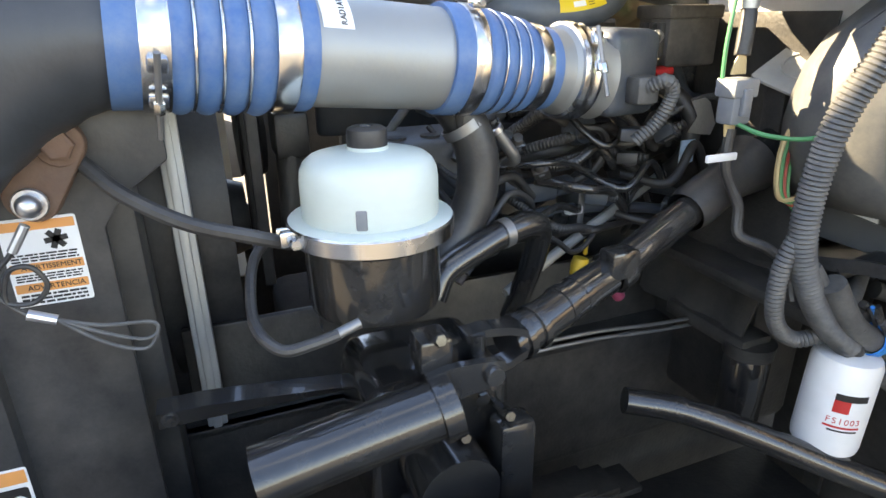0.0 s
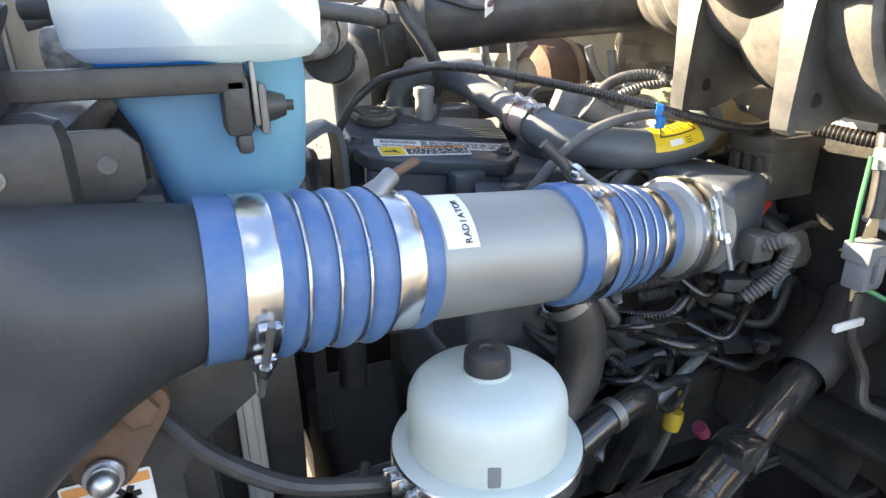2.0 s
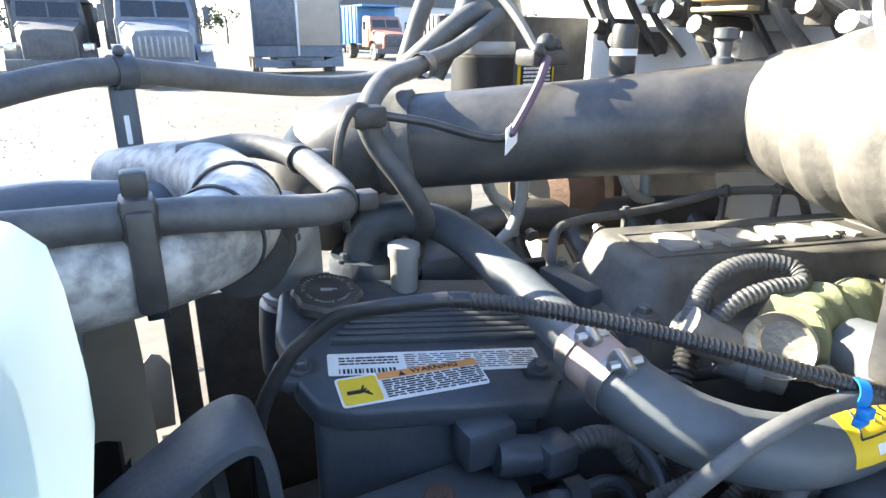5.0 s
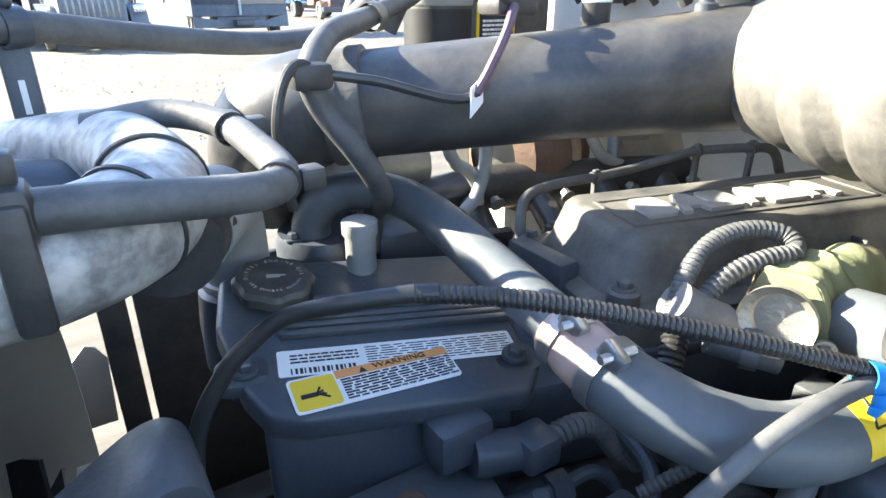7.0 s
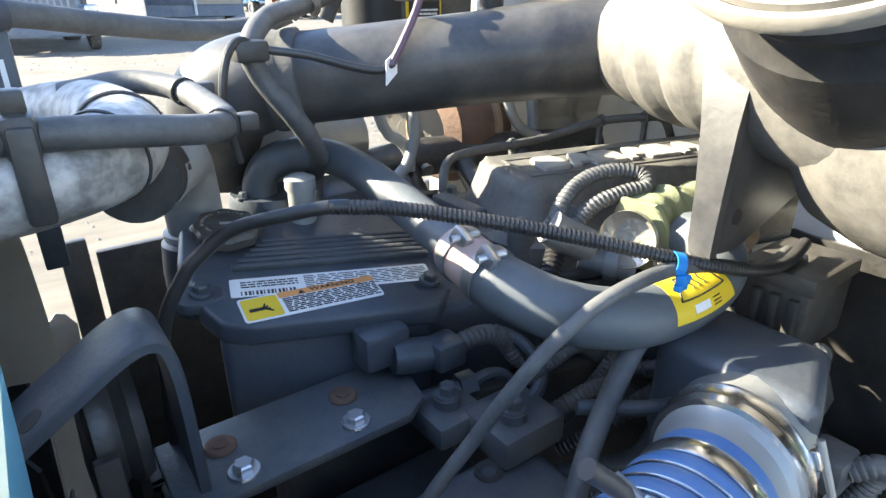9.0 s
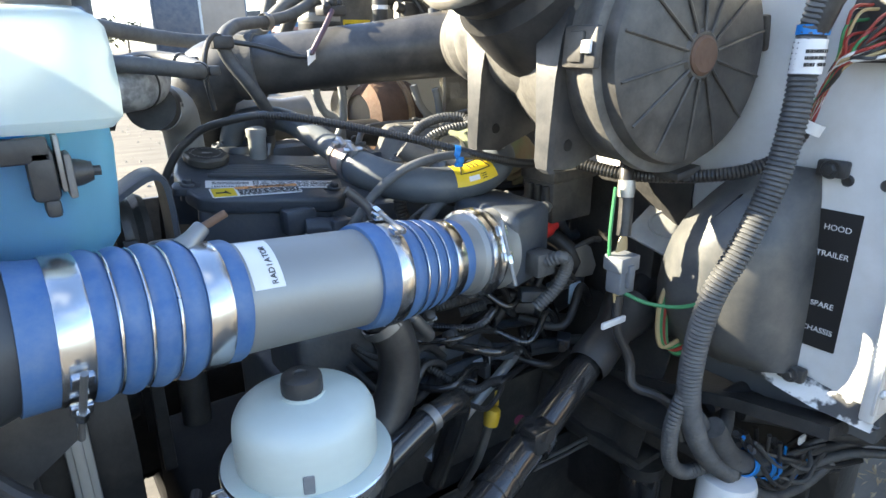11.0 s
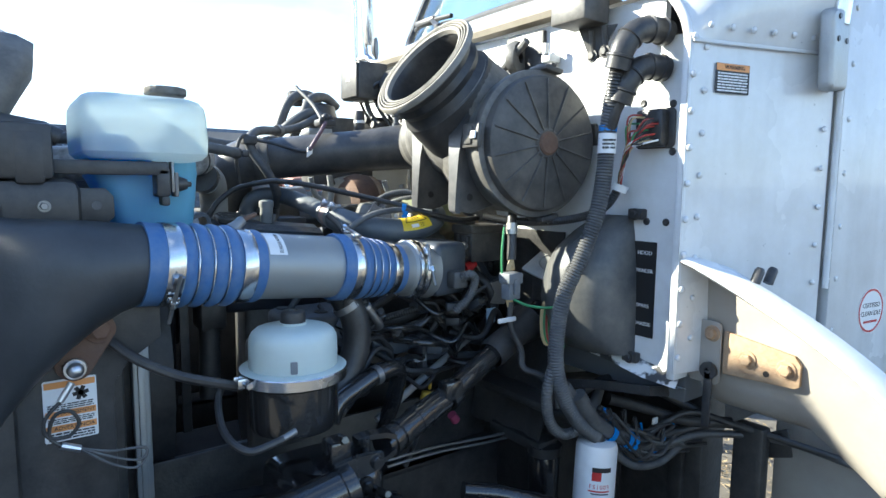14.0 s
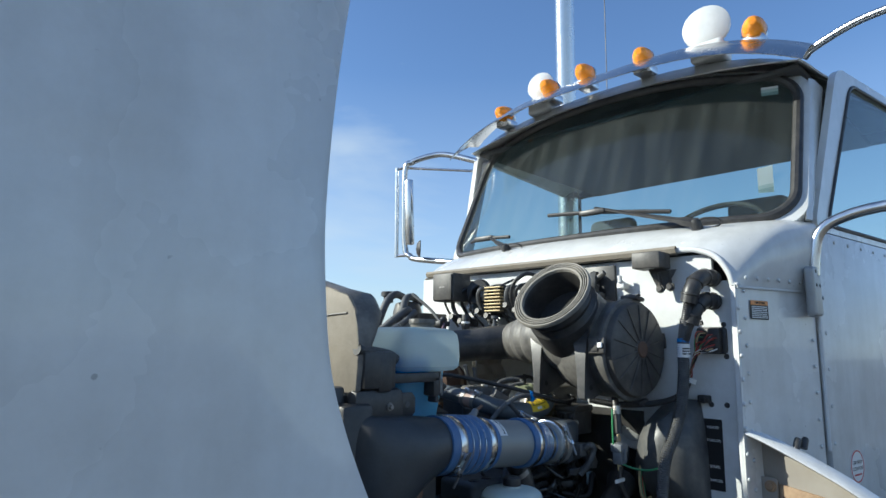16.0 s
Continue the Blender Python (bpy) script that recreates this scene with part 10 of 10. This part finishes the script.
# far sheds and a bare tree line
for xx, yy, w, d, hh, nm, lab in ((-32, 82, 30, 14, 5.0, "shed", "long low grey shed beyond the yard"), (44, 90, 34, 16, 6.0, "shed", "pale metal shed beyond the yard")):
    sh = thing(nm, (xx, yy, 0), lab, "shed", "sheds beyond the yard")
    wl_ = part("wall", box(xx - w / 2, xx + w / 2, yy, yy + d, 0, hh), M_pale, sh)
    part("roof", prism([(-w / 2 - 0.4, hh), (w / 2 + 0.4, hh), (w / 2 + 0.4, hh + 0.25), (0, hh + 2.0), (-w / 2 - 0.4, hh + 0.25)], d + 0.8, pose(xx, yy + d + 0.4, 0, 90, 0, 0)), M_dust, sh)
    for k in range(5):
        xk = xx - w / 2 + w * (k + 0.5) / 5
        part("door", box(xk - 1.6, xk + 1.6, yy - 0.06, yy, 0, 3.4, 0.02), M_slate, wl_)
rnd = random.Random(31)
for k in range(26):
    xx, yy, hh = -85 + 8 * k + rnd.uniform(-2, 2), 108 + rnd.uniform(-8, 14), rnd.uniform(4, 7.5)
    tr = thing("tree", (xx, yy, 0), "dull bushy tree on the skyline", "tree", "skyline trees")
    limbs = [cord([(xx, yy, 0), (xx + 0.1, yy, hh * 0.4), (xx, yy + 0.1, hh * 0.8)], 0.16, 6, 2)]
    cv, cf = [], []
    for q in range(7):
        a = rnd.uniform(0, 6.28)
        rr = rnd.uniform(0.9, 2.0)
        tip = (xx + rr * math.cos(a), yy + rr * math.sin(a), hh * rnd.uniform(0.5, 0.95))
        limbs.append(cord([(xx, yy, hh * rnd.uniform(0.25, 0.55)), tip], 0.05, 5, 2))
        for _ in range(55):
            p = V(tip) + V((rnd.gauss(0, 0.7), rnd.gauss(0, 0.7), rnd.gauss(0, 0.55)))
            n_ = V((rnd.gauss(0, 1), rnd.gauss(0, 1), rnd.gauss(0, 1))) * 0.16
            m_ = V((rnd.gauss(0, 1), rnd.gauss(0, 1), rnd.gauss(0, 1))) * 0.16
            o = len(cv)
            cv += [p - n_, p + m_, p + n_, p - m_]
            cf.append((o, o + 1, o + 2, o + 3))
    part("trunk", join(*limbs), M_bark, tr)
    cme = bpy.data.meshes.new("crown")
    cme.from_pydata(cv, [], cf)
    cme.materials.append(M_leaf)
    co = new("crown", cme)
    co.parent = tr
    co.matrix_parent_inverse = tr.matrix_world.inverted()
    tagged(co, kind="stuff")
